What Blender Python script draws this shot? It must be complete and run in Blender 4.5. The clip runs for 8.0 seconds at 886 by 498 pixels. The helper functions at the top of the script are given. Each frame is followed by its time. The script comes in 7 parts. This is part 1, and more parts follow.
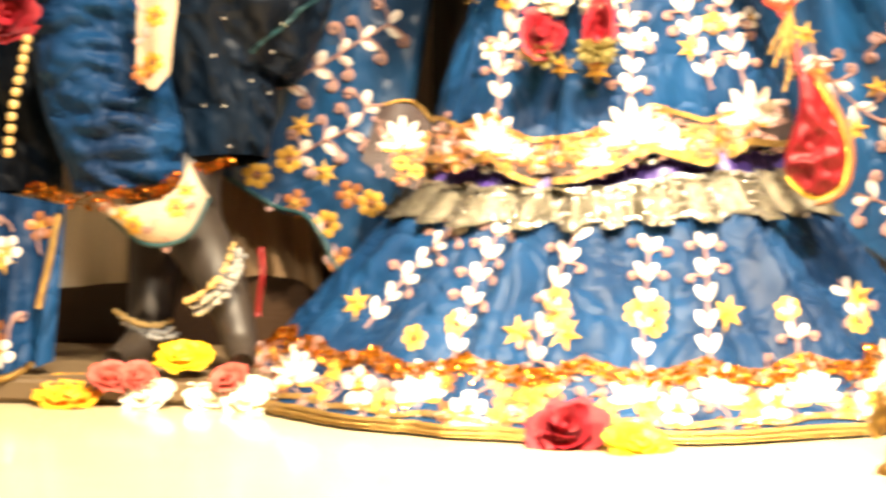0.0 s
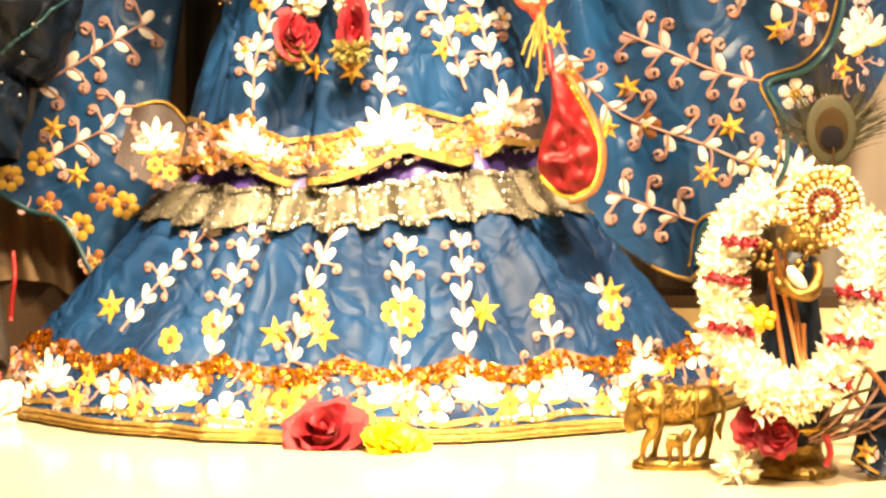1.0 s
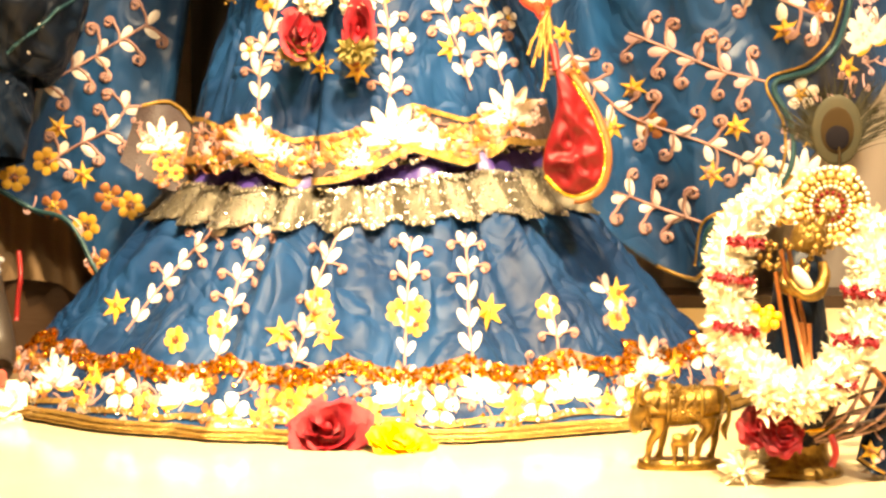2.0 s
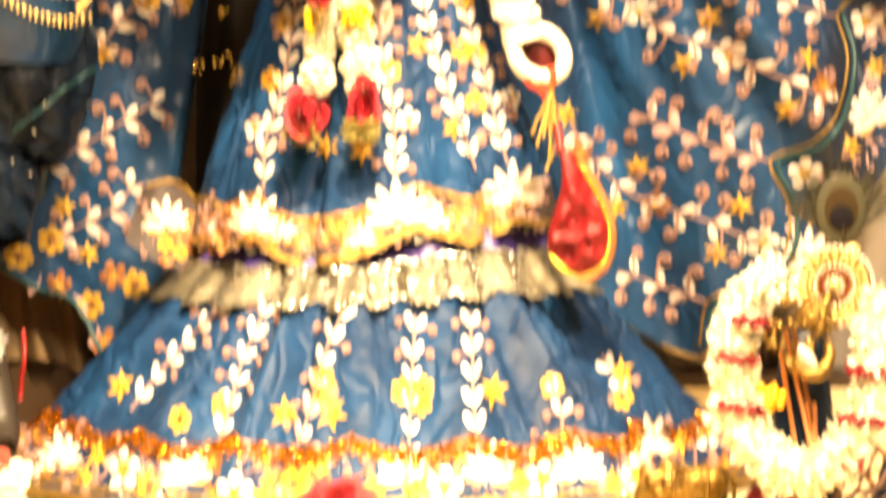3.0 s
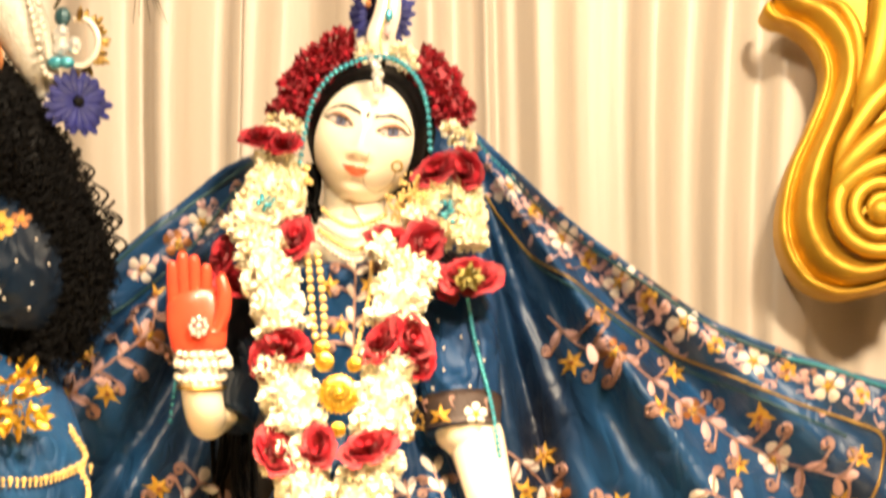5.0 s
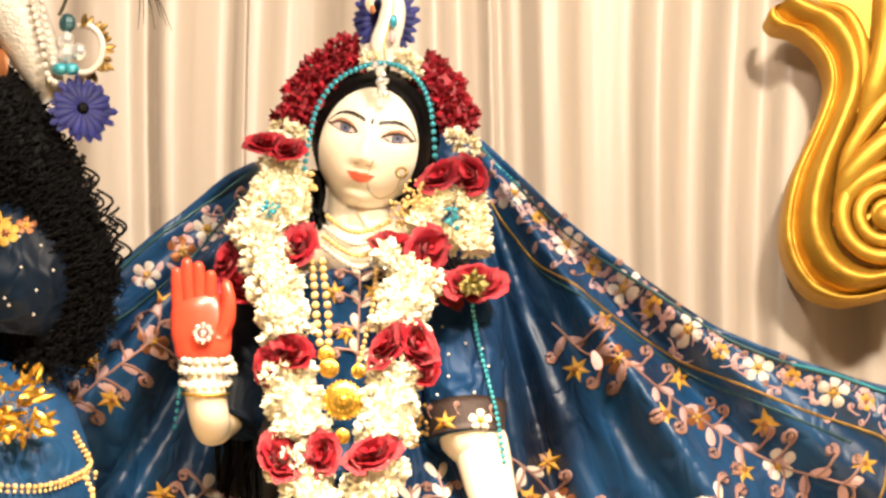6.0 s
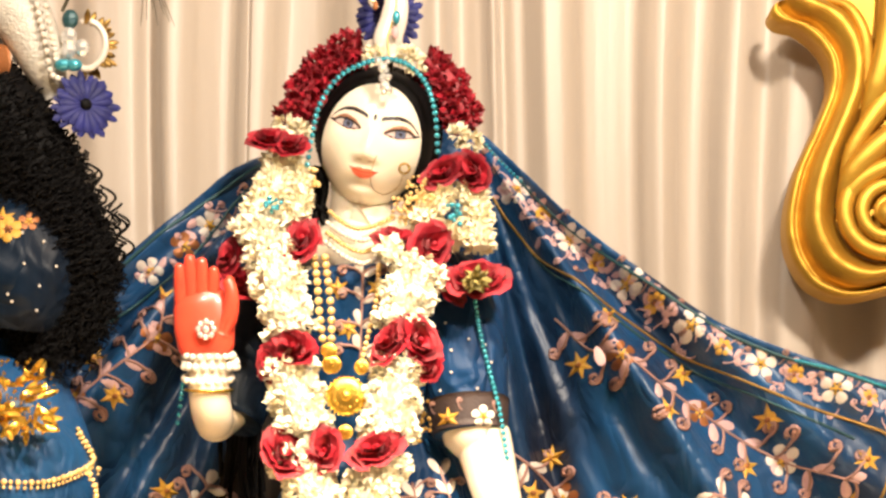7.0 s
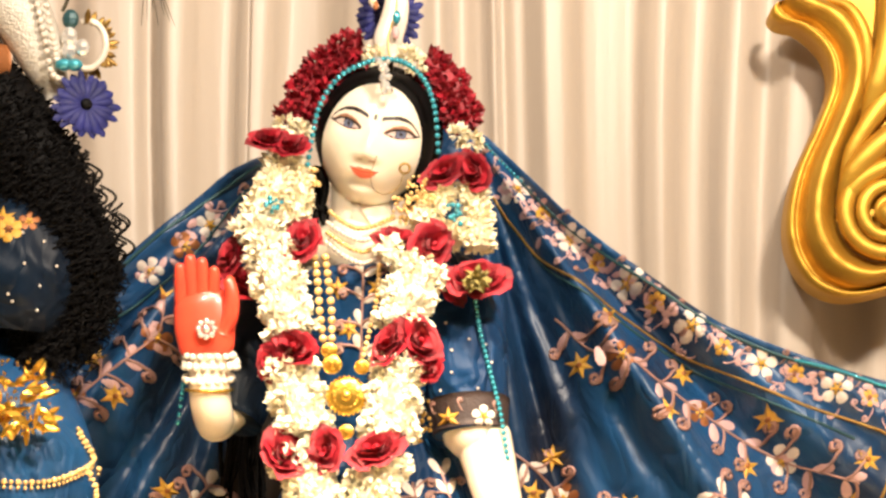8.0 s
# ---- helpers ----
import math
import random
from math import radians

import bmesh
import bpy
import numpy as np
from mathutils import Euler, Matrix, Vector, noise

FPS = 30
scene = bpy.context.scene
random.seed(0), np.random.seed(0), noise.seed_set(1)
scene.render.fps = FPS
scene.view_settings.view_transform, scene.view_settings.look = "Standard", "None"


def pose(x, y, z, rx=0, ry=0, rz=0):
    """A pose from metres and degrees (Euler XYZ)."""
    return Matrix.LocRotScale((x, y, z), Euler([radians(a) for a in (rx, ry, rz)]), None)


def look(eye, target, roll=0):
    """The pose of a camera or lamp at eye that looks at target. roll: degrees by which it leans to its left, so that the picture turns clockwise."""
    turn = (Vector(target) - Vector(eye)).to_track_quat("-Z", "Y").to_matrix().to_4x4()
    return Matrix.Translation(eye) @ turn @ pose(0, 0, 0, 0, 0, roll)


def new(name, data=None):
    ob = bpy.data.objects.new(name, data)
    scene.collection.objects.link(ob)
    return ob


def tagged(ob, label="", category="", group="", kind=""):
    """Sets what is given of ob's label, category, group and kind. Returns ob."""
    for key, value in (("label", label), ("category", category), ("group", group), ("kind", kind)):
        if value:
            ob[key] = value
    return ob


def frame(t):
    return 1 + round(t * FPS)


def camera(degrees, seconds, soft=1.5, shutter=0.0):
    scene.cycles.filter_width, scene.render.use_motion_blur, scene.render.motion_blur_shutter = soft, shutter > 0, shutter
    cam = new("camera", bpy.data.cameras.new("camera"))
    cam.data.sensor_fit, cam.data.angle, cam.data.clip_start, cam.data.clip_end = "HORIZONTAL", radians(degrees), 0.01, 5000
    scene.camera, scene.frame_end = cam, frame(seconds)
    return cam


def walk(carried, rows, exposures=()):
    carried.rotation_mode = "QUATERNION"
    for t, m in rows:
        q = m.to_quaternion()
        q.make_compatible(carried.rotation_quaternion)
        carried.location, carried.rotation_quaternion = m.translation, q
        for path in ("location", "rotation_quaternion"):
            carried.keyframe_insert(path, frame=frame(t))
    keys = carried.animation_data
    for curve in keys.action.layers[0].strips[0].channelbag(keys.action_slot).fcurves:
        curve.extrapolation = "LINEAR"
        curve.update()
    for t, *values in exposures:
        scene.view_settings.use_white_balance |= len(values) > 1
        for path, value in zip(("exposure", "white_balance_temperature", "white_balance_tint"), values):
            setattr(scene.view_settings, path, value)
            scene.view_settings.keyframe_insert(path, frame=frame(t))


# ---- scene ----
cam = camera(21.0, 8.0, soft=2.7, shutter=0.8)
EYE = (0.000, -2.400, 0.337)
# seconds, turn to the right, tilt up, lean; degrees
TURNS = [
    (0.0, -5.735, -4.307, 0.15),
    (0.2, -4.429, -4.303, 0.12),
    (0.4, -2.777, -4.303, 0.09),
    (0.5, -1.783, -4.303, 0.07),
    (0.7, -0.366, -4.303, 0.04),
    (1.0, 0.121, -4.287, 0.00),
    (1.5, 0.000, -4.300, 0.00),
    (1.7, 0.000, -4.300, 0.00),
    (2.8, -0.099, -3.792, 0.00),
    (3.0, -0.117, -2.388, 0.00),
    (3.2, -0.107, -0.843, 0.02),
    (3.4, -0.097, 1.028, 0.04),
    (3.5, -0.093, 1.855, 0.05),
    (3.7, -0.075, 2.671, 0.07),
    (4.0, -0.050, 3.828, 0.09),
    (4.2, -0.041, 5.034, 0.11),
    (4.4, -0.032, 6.196, 0.14),
    (4.5, -0.028, 6.740, 0.15),
    (4.7, -0.023, 8.619, 0.18),
    (4.8, -0.020, 9.443, 0.19),
    (5.0, -0.015, 10.333, 0.22),
    (5.2, -0.037, 10.861, 0.22),
    (6.3, -0.157, 10.400, 0.23),
    (6.5, -0.179, 10.400, 0.23),
    (7.0, -0.194, 10.388, 0.23),
    (7.5, -0.188, 10.387, 0.24),
    (8.0, -0.203, 10.386, 0.24),
]
PATH = [(t, pose(*EYE, 90 + tilt, 0, -turn) @ pose(0, 0, 0, 0, 0, lean)) for t, turn, tilt, lean in TURNS]
walk(cam, PATH, [(0.0, 0.62, 6500, 10), (1.0, 0.50, 7700, 12), (1.7, 0.48, 8100, 12), (2.9, 0.50, 8200, 12), (3.5, 0.58, 8200, 12), (4.2, 0.52, 7900, 12), (5.0, 0.42, 7300, 12), (6.3, 0.24, 6350, 15), (8.0, 0.20, 6350, 15)])

# ---- light: warm ceiling lamps over the altar, faint room light ----
world = bpy.data.worlds.new("room_light")
scene.world = world
world.use_nodes = True
world.node_tree.nodes["Background"].inputs[0].default_value = (1.0, 0.86, 0.68, 1)
world.node_tree.nodes["Background"].inputs[1].default_value = 0.12


def lamp(name, place, target, power, size, colour=(1.0, 0.87, 0.68), spread=180):
    data = bpy.data.lights.new(name, "AREA")
    data.shape, data.size, data.energy, data.color = "DISK", size, power, colour
    data.spread = radians(spread)
    ob = new(name, data)
    ob.matrix_world = look(place, target)
    return ob


lamp("ceiling_lamp", (-0.34, -1.55, 1.85), (-0.05, 0.0, 0.50), 26, 0.22)
lamp("ceiling_lamp", (0.72, -1.55, 1.85), (0.2, 0.1, 0.5), 58, 0.22)
lamp("altar_spot", (0.05, -1.0, 1.8), (-0.05, -0.25, 0.05), 13, 0.12, (1.0, 0.80, 0.52), 50)

# ---- materials ----


def material(name, colour, rough=0.6, metal=0.0, second=None, scale=30.0, mix=0.5, bump=0.0, bump_scale=200.0, sheen=0.0,
             coat=0.0, stretch=(1, 1, 1), vary=0.0, through_light=0.0, spec=0.5):
    m = bpy.data.materials.new(name)
    m.use_nodes = True
    nt = m.node_tree
    b = nt.nodes["Principled BSDF"]
    b.inputs["Roughness"].default_value = rough
    b.inputs["Metallic"].default_value = metal
    b.inputs["Sheen Weight"].default_value = sheen
    b.inputs["Coat Weight"].default_value = coat
    b.inputs["Subsurface Weight"].default_value = through_light
    b.inputs["Subsurface Radius"].default_value = (0.01, 0.006, 0.004)
    b.inputs["Specular IOR Level"].default_value = spec
    tc = nt.nodes.new("ShaderNodeTexCoord")
    mp = nt.nodes.new("ShaderNodeMapping")
    mp.inputs["Scale"].default_value = stretch
    nt.links.new(tc.outputs["Object"], mp.inputs["Vector"])
    big = nt.nodes.new("ShaderNodeTexNoise")
    big.inputs["Scale"].default_value, big.inputs["Detail"].default_value = scale, 5
    nt.links.new(mp.outputs[0], big.inputs["Vector"])
    ramp = nt.nodes.new("ShaderNodeMapRange")
    ramp.inputs["From Min"].default_value, ramp.inputs["From Max"].default_value = 0.32, 0.68
    ramp.inputs["To Max"].default_value = mix
    nt.links.new(big.outputs["Fac"], ramp.inputs["Value"])
    mixer = nt.nodes.new("ShaderNodeMix")
    mixer.data_type = "RGBA"
    mixer.inputs["A"].default_value = (*colour, 1)
    mixer.inputs["B"].default_value = (*(second or [c * 0.7 for c in colour]), 1)
    nt.links.new(ramp.outputs[0], mixer.inputs["Factor"])
    out = mixer.outputs["Result"]
    if vary:
        info = nt.nodes.new("ShaderNodeNewGeometry")
        hue = nt.nodes.new("ShaderNodeHueSaturation")
        amt = nt.nodes.new("ShaderNodeMapRange")
        amt.inputs["To Min"].default_value, amt.inputs["To Max"].default_value = 1 - vary, 1 + vary
        nt.links.new(info.outputs["Random Per Island"], amt.inputs["Value"])
        nt.links.new(amt.outputs[0], hue.inputs["Value"])
        nt.links.new(out, hue.inputs["Color"])
        out = hue.outputs[0]
    nt.links.new(out, b.inputs["Base Color"])
    if bump:
        fine = nt.nodes.new("ShaderNodeTexNoise")
        fine.inputs["Scale"].default_value, fine.inputs["Detail"].default_value = bump_scale, 4
        nt.links.new(mp.outputs[0], fine.inputs["Vector"])
        bp = nt.nodes.new("ShaderNodeBump")
        bp.inputs["Strength"].default_value, bp.inputs["Distance"].default_value = bump, 0.002
        nt.links.new(fine.outputs["Fac"], bp.inputs["Height"])
        nt.links.new(bp.outputs[0], b.inputs["Normal"])
    return m



def silk(name, warp, weft_shade, rough=0.40, crease=0.55, spec=0.4, scale=8.0):
    """Shot silk: two thread colours that trade places in cloudy bands, the dark one also painting fold shade, with
    crushed creases and a fine weave.
    """
    m = material(name, warp, rough, second=weft_shade, scale=scale, mix=0.95, bump=0.12, bump_scale=700, spec=spec, stretch=(1.6, 1, 0.55))
    nt = m.node_tree
    b = nt.nodes["Principled BSDF"]
    tc = nt.nodes["Texture Coordinate"]
    lay = nt.nodes.new("ShaderNodeMapping")
    lay.inputs["Scale"].default_value = (1.0, 1.0, 0.7)
    lay.inputs["Rotation"].default_value = (0.0, 0.6, 0.0)
    nt.links.new(tc.outputs["Object"], lay.inputs["Vector"])
    fold = nt.nodes.new("ShaderNodeTexNoise")
    fold.inputs["Scale"].default_value, fold.inputs["Detail"].default_value, fold.inputs["Distortion"].default_value = 21.0, 1.5, 1.1
    nt.links.new(lay.outputs[0], fold.inputs["Vector"])
    centred = nt.nodes.new("ShaderNodeMath")
    centred.operation = "SUBTRACT"
    centred.inputs[1].default_value = 0.5
    nt.links.new(fold.outputs["Fac"], centred.inputs[0])
    sharp = nt.nodes.new("ShaderNodeMath")
    sharp.operation = "ABSOLUTE"
    nt.links.new(centred.outputs[0], sharp.inputs[0])
    bp = nt.nodes.new("ShaderNodeBump")
    bp.inputs["Strength"].default_value, bp.inputs["Distance"].default_value = crease, 0.030
    nt.links.new(sharp.outputs[0], bp.inputs["Height"])
    nt.links.new(bp.outputs[0], nt.nodes["Bump"].inputs["Normal"])
    b.inputs["Anisotropic"].default_value = 0.4
    return m


SILK = silk("blue_silk", (0.007, 0.048, 0.140), (0.005, 0.018, 0.056), 0.50, 0.66, 0.15)
# near-black second colour paints the shaded sides of the cape's folds
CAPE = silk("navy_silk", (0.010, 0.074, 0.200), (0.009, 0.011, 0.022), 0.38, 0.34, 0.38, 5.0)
# cloth of the midnight drapes; on the sleeves its darkness stands for shade
DARK_SILK = silk("midnight_and_shaded_silk", (0.004, 0.013, 0.030), (0.005, 0.006, 0.009), 0.45, 0.35, 0.18)
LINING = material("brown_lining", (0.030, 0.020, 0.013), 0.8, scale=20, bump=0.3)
WHITE_THREAD = material("white_thread", (0.74, 0.69, 0.61), 0.55, second=(0.64, 0.50, 0.45), scale=60, mix=0.5, bump=0.6, bump_scale=500)
YELLOW_THREAD = material("yellow_thread", (0.64, 0.37, 0.045), 0.45, second=(0.50, 0.25, 0.03), scale=90, bump=0.6, bump_scale=500)
MAUVE_THREAD = material("mauve_thread", (0.37, 0.22, 0.19), 0.5, second=(0.34, 0.14, 0.09), scale=50, bump=0.6, bump_scale=600)
PINK_THREAD = material("pink_thread", (0.66, 0.42, 0.40), 0.5, second=(0.5, 0.3, 0.3), scale=50, bump=0.6, bump_scale=600)
BROWN_CLOTH = material("brown_cloth", (0.045, 0.026, 0.022), 0.6, second=(0.03, 0.022, 0.026), scale=60, bump=0.5, bump_scale=400)
COPPER = material("copper_thread", (0.38, 0.14, 0.045), 0.42, 0.4, scale=70, bump=0.5, bump_scale=500)
GOLD_TRIM = material("gold_braid", (0.42, 0.255, 0.065), 0.38, 0.7, second=(0.14, 0.075, 0.02), scale=120, bump=0.8, bump_scale=420)
GOLD = material("gilding", (0.60, 0.35, 0.040), 0.47, 0.65, second=(0.45, 0.22, 0.02), scale=14, mix=0.8, bump=0.25, bump_scale=60)
JEWEL_GOLD = material("yellow_gold", (0.95, 0.62, 0.10), 0.22, 0.95, second=(0.7, 0.4, 0.05), scale=200, bump=0.3, bump_scale=500)
BRASS = material("worn_brass", (0.38, 0.235, 0.06), 0.40, 0.88, second=(0.11, 0.06, 0.018), scale=90, mix=0.95, bump=0.8, bump_scale=220)
SILVER = material("silver_sequins", (0.86, 0.84, 0.76), 0.2, 0.9, scale=300, vary=0.25)
SILVER_CLOTH = material("silver_cloth", (0.17, 0.15, 0.105), 0.36, 0.7, second=(0.05, 0.042, 0.030), scale=34, bump=0.7, bump_scale=500)
AMBER = material("amber_sequins", (0.62, 0.21, 0.015), 0.18, 0.85, scale=300, vary=0.5)
COPPER_CLOTH = material("copper_mesh", (0.16, 0.06, 0.018), 0.5, 0.3, scale=150, bump=0.6, bump_scale=400)
PURPLE = material("purple_ribbon", (0.05, 0.025, 0.17), 0.45, scale=60, bump=0.4)
TEAL = material("turquoise_beads", (0.05, 0.36, 0.46), 0.18, 0.35, scale=300, coat=0.5)
TEAL_CLOTH = material("teal_piping", (0.022, 0.075, 0.085), 0.4, 0.2, scale=200, bump=0.5)
PEARL = material("pearl", (0.70, 0.63, 0.54), 0.22, 0.05, scale=200, mix=0.2, coat=0.6)
GOLD_PEARL = material("gold_pearl", (0.86, 0.60, 0.24), 0.25, 0.4, scale=200, mix=0.2, coat=0.5)
CRYSTAL = material("crystal", (0.9, 0.9, 0.88), 0.08, 0.7, scale=200, mix=0.2)
MARBLE = material("ivory_marble", (0.84, 0.75, 0.60), 0.22, second=(0.80, 0.69, 0.53), scale=25, mix=0.6, coat=0.4, through_light=0.15)
HAIR_BLACK = material("black_hair", (0.0035, 0.003, 0.003), 0.6, scale=90, spec=0.12)
EYE_LINE = material("dark_paint", (0.02, 0.012, 0.012), 0.3, scale=100)
EYE_WHITE = material("eye_white_paint", (0.56, 0.46, 0.41), 0.2, scale=100, mix=0.1)
IRIS = material("grey_blue_paint", (0.15, 0.17, 0.25), 0.2, scale=300)
LID = material("rosy_brown_paint_nostril_shade", (0.40, 0.19, 0.11), 0.35, scale=100)
LIP = material("coral_paint", (0.80, 0.13, 0.06), 0.28, scale=100, mix=0.4)
PALM_SHADE = material("dark_red_paint_and_palm_shade", (0.10, 0.008, 0.008), 0.4, scale=60)
PALM = material("vermilion_paint", (0.72, 0.075, 0.035), 0.3, second=(0.62, 0.05, 0.03), scale=40, mix=0.5, coat=0.3)
DARK_STONE = material("dark_grey_stone", (0.026, 0.019, 0.014), 0.5, second=(0.04, 0.028, 0.02), scale=20, bump=0.2)
RED_PETAL = material("red_petal", (0.31, 0.006, 0.016), 0.55, second=(0.17, 0.002, 0.008), scale=60, mix=0.6, vary=0.45, bump=0.3)
CORAL_PETAL = material("pale_red_petal", (0.55, 0.10, 0.07), 0.6, scale=60, vary=0.25)
WHITE_PETAL = material("white_petal", (0.90, 0.86, 0.72), 0.6, second=(0.86, 0.78, 0.55), scale=60, mix=0.6, vary=0.12)
CREAM_PETAL = material("cream_petal", (0.89, 0.82, 0.62), 0.6, second=(0.82, 0.70, 0.44), scale=50, mix=0.5, vary=0.12)
YELLOW_PETAL = material("yellow_petal", (0.80, 0.50, 0.01), 0.5, second=(0.78, 0.36, 0.01), scale=50, mix=0.5, vary=0.15)
ORANGE_PETAL = material("orange_petal", (0.85, 0.42, 0.02), 0.5, second=(0.8, 0.28, 0.01), scale=50, vary=0.15)
BLUE_PETAL = material("royal_blue_petal", (0.009, 0.012, 0.135), 0.65, second=(0.004, 0.005, 0.05), scale=60, mix=0.7, vary=0.25)
LEAF = material("dry_green_leaf", (0.32, 0.26, 0.08), 0.6, scale=60, vary=0.2)
RED_SATIN = material("red_satin", (0.17, 0.006, 0.009), 0.48, second=(0.08, 0.002, 0.005), scale=30, bump=0.5, bump_scale=45, spec=0.25)
RED_CORD = material("red_cord", (0.30, 0.012, 0.012), 0.5, scale=100)
FEATHER = material("dark_feather", (0.032, 0.030, 0.012), 0.7, second=(0.06, 0.042, 0.012), scale=90, vary=0.2)
FEATHER_EYE = material("feather_eye", (0.010, 0.008, 0.010), 0.85, scale=80, spec=0.1)
FEATHER_RING = material("feather_bronze", (0.040, 0.024, 0.009), 0.8, scale=80, spec=0.1)
CURTAIN = material("beige_satin", (0.51, 0.43, 0.35), 0.42, second=(0.42, 0.345, 0.27), scale=5, mix=0.7, bump=0.25, bump_scale=90, stretch=(1, 1, 0.12), sheen=0.3)
TABLE = material("cream_stone", (0.76, 0.63, 0.40), 0.16, second=(0.72, 0.57, 0.34), scale=6, mix=0.7, bump=0.04, bump_scale=30, coat=0.3)
PLASTER = material("warm_plaster", (0.42, 0.35, 0.27), 0.8, scale=6, bump=0.3)
FLOOR_STONE = material("floor_stone", (0.40, 0.33, 0.26), 0.35, scale=5, bump=0.1)
GLITTER_CLOTH = material("white_glitter_cloth", (0.62, 0.58, 0.50), 0.4, 0.25, second=(0.40, 0.37, 0.31), scale=160, bump=0.9, bump_scale=420)
WOOD = material("dark_wood", (0.060, 0.032, 0.016), 0.4, second=(0.03, 0.014, 0.008), scale=16, stretch=(0.2, 1, 1), bump=0.3)
TAN_CLOTH = material("tan_cloth", (0.20, 0.12, 0.055), 0.7, second=(0.12, 0.07, 0.033), scale=12, bump=0.3, bump_scale=300)
CREAM_CLOTH = material("cream_embroidery", (0.52, 0.42, 0.30), 0.6, second=(0.36, 0.27, 0.20), scale=70, bump=0.6, bump_scale=400)
BROWN_STONE = material("brown_stone", (0.17, 0.115, 0.06), 0.5, second=(0.10, 0.065, 0.035), scale=15, bump=0.2)
WHITE_CLOTH = material("grey_white_cloth", (0.66, 0.58, 0.46), 0.8, second=(0.52, 0.45, 0.35), scale=20, bump=0.3, bump_scale=300)

# ---- building helpers ----
from mathutils.bvhtree import BVHTree


def mesh_of(name, verts, faces, mats, slots=None, smooth=True):
    me = bpy.data.meshes.new(name)
    me.from_pydata([tuple(v) for v in verts], [], faces)
    for m in mats if isinstance(mats, (list, tuple)) else [mats]:
        me.materials.append(m)
    if slots is not None:
        me.polygons.foreach_set("material_index", slots)
    if smooth:
        me.polygons.foreach_set("use_smooth", [True] * len(me.polygons))
    me.update()
    return me


class Soup:
    """Vertices and faces gathered for one mesh."""

    def __init__(self):
        self.v, self.f, self.s = [], [], []

    def add(self, verts, faces, slot=0):
        n = len(self.v)
        self.v += [tuple(v) for v in verts]
        self.f += [tuple(n + i for i in f) for f in faces]
        self.s += [slot] * len(faces)

    def mesh(self, name, mats, smooth=True):
        return mesh_of(name, self.v, self.f, mats, self.s, smooth)


def thing(name, place, label, category, group="", kind=""):
    ob = tagged(new(name), label, category, group, kind)
    ob.location = place
    return ob


def part(name, data, parent, label="", at=None):
    """One mesh under its thing or part. Its vertices, or its pose, are in world coordinates."""
    ob = new(name, data)
    ob.parent = parent
    if not parent.parent:
        ob.matrix_parent_inverse = Matrix.Translation(-parent.location)
    if at is not None:
        ob.matrix_basis = at
    return tagged(ob, label)


def grid_faces(rows, cols, closed=False):
    f = []
    for i in range(rows - 1):
        for j in range(cols if closed else cols - 1):
            k = (j + 1) % cols
            f.append((i * cols + j, i * cols + k, (i + 1) * cols + k, (i + 1) * cols + j))
    return f


def spline(points, n):
    """A smooth curve through points of any dimension, n samples."""
    p = np.array(points, float)
    p = np.vstack([2 * p[0] - p[1], p, 2 * p[-1] - p[-2]])
    out = []
    for u in np.linspace(0, len(points) - 1, n):
        i = min(int(u), len(points) - 2)
        t = u - i
        a, b, c, d = p[i:i + 4]
        out.append(0.5 * (2 * b + (c - a) * t + (2 * a - 5 * b + 4 * c - d) * t * t + (3 * b - a - 3 * c + d) * t ** 3))
    return np.array(out)


def tube(soup, path, radii, sides=8, slot=0, flat=1.0, caps=True):
    """A tube along path; radii one number or one a point; flat squeezes it along y."""
    p = np.array(path, float)
    n = len(p)
    r = np.full(n, radii) if np.isscalar(radii) else np.array(radii, float)
    d = np.gradient(p, axis=0)
    d /= np.linalg.norm(d, axis=1)[:, None] + 1e-12
    ref = np.array([0.0, 1.0, 0.0]) if np.abs(d[:, 1]).mean() < 0.8 else np.array([1.0, 0.0, 0.0])
    a = np.cross(d, ref)
    a /= np.linalg.norm(a, axis=1)[:, None] + 1e-12
    b = np.cross(a, d)
    verts = []
    for i in range(n):
        for k in range(sides):
            q = 2 * math.pi * k / sides
            verts.append(p[i] + r[i] * (math.cos(q) * a[i] + flat * math.sin(q) * b[i]))
    faces = grid_faces(n, sides, True)
    if caps:
        faces += [tuple(range(sides)), tuple(reversed(range((n - 1) * sides, n * sides)))]
    soup.add(verts, faces, slot)


def ball(soup, c, r, slot=0, segs=8, rings=6, scale=(1, 1, 1), turn=None):
    verts, faces = [], []
    for i in range(rings + 1):
        a = math.pi * i / rings
        for k in range(segs):
            q = 2 * math.pi * k / segs
            v = Vector((r * scale[0] * math.sin(a) * math.cos(q), r * scale[1] * math.sin(a) * math.sin(q), r * scale[2] * math.cos(a)))
            verts.append(Vector(c) + (turn @ v if turn else v))
    soup.add(verts, grid_faces(rings + 1, segs, True), slot)


def box(soup, lo, hi, slot=0):
    (a, b, c), (d, e, f) = lo, hi
    v = [(x, y, z) for z in (c, f) for y in (b, e) for x in (a, d)]
    soup.add(v, [(0, 2, 3, 1), (4, 5, 7, 6), (0, 1, 5, 4), (2, 6, 7, 3), (0, 4, 6, 2), (1, 3, 7, 5)], slot)


def lathe(soup, c, profile, segs=40, slot=0, sx=1, sy=1):
    verts = [(c[0] + sx * r * math.cos(2 * math.pi * k / segs), c[1] + sy * r * math.sin(2 * math.pi * k / segs), c[2] + z) for r, z in profile for k in range(segs)]
    soup.add(verts, grid_faces(len(profile), segs, True), slot)


def smooth_step(a, b, x):
    t = min(max((x - a) / (b - a), 0), 1)
    return t * t * (3 - 2 * t)


def rnd(a, b):
    return random.uniform(a, b)


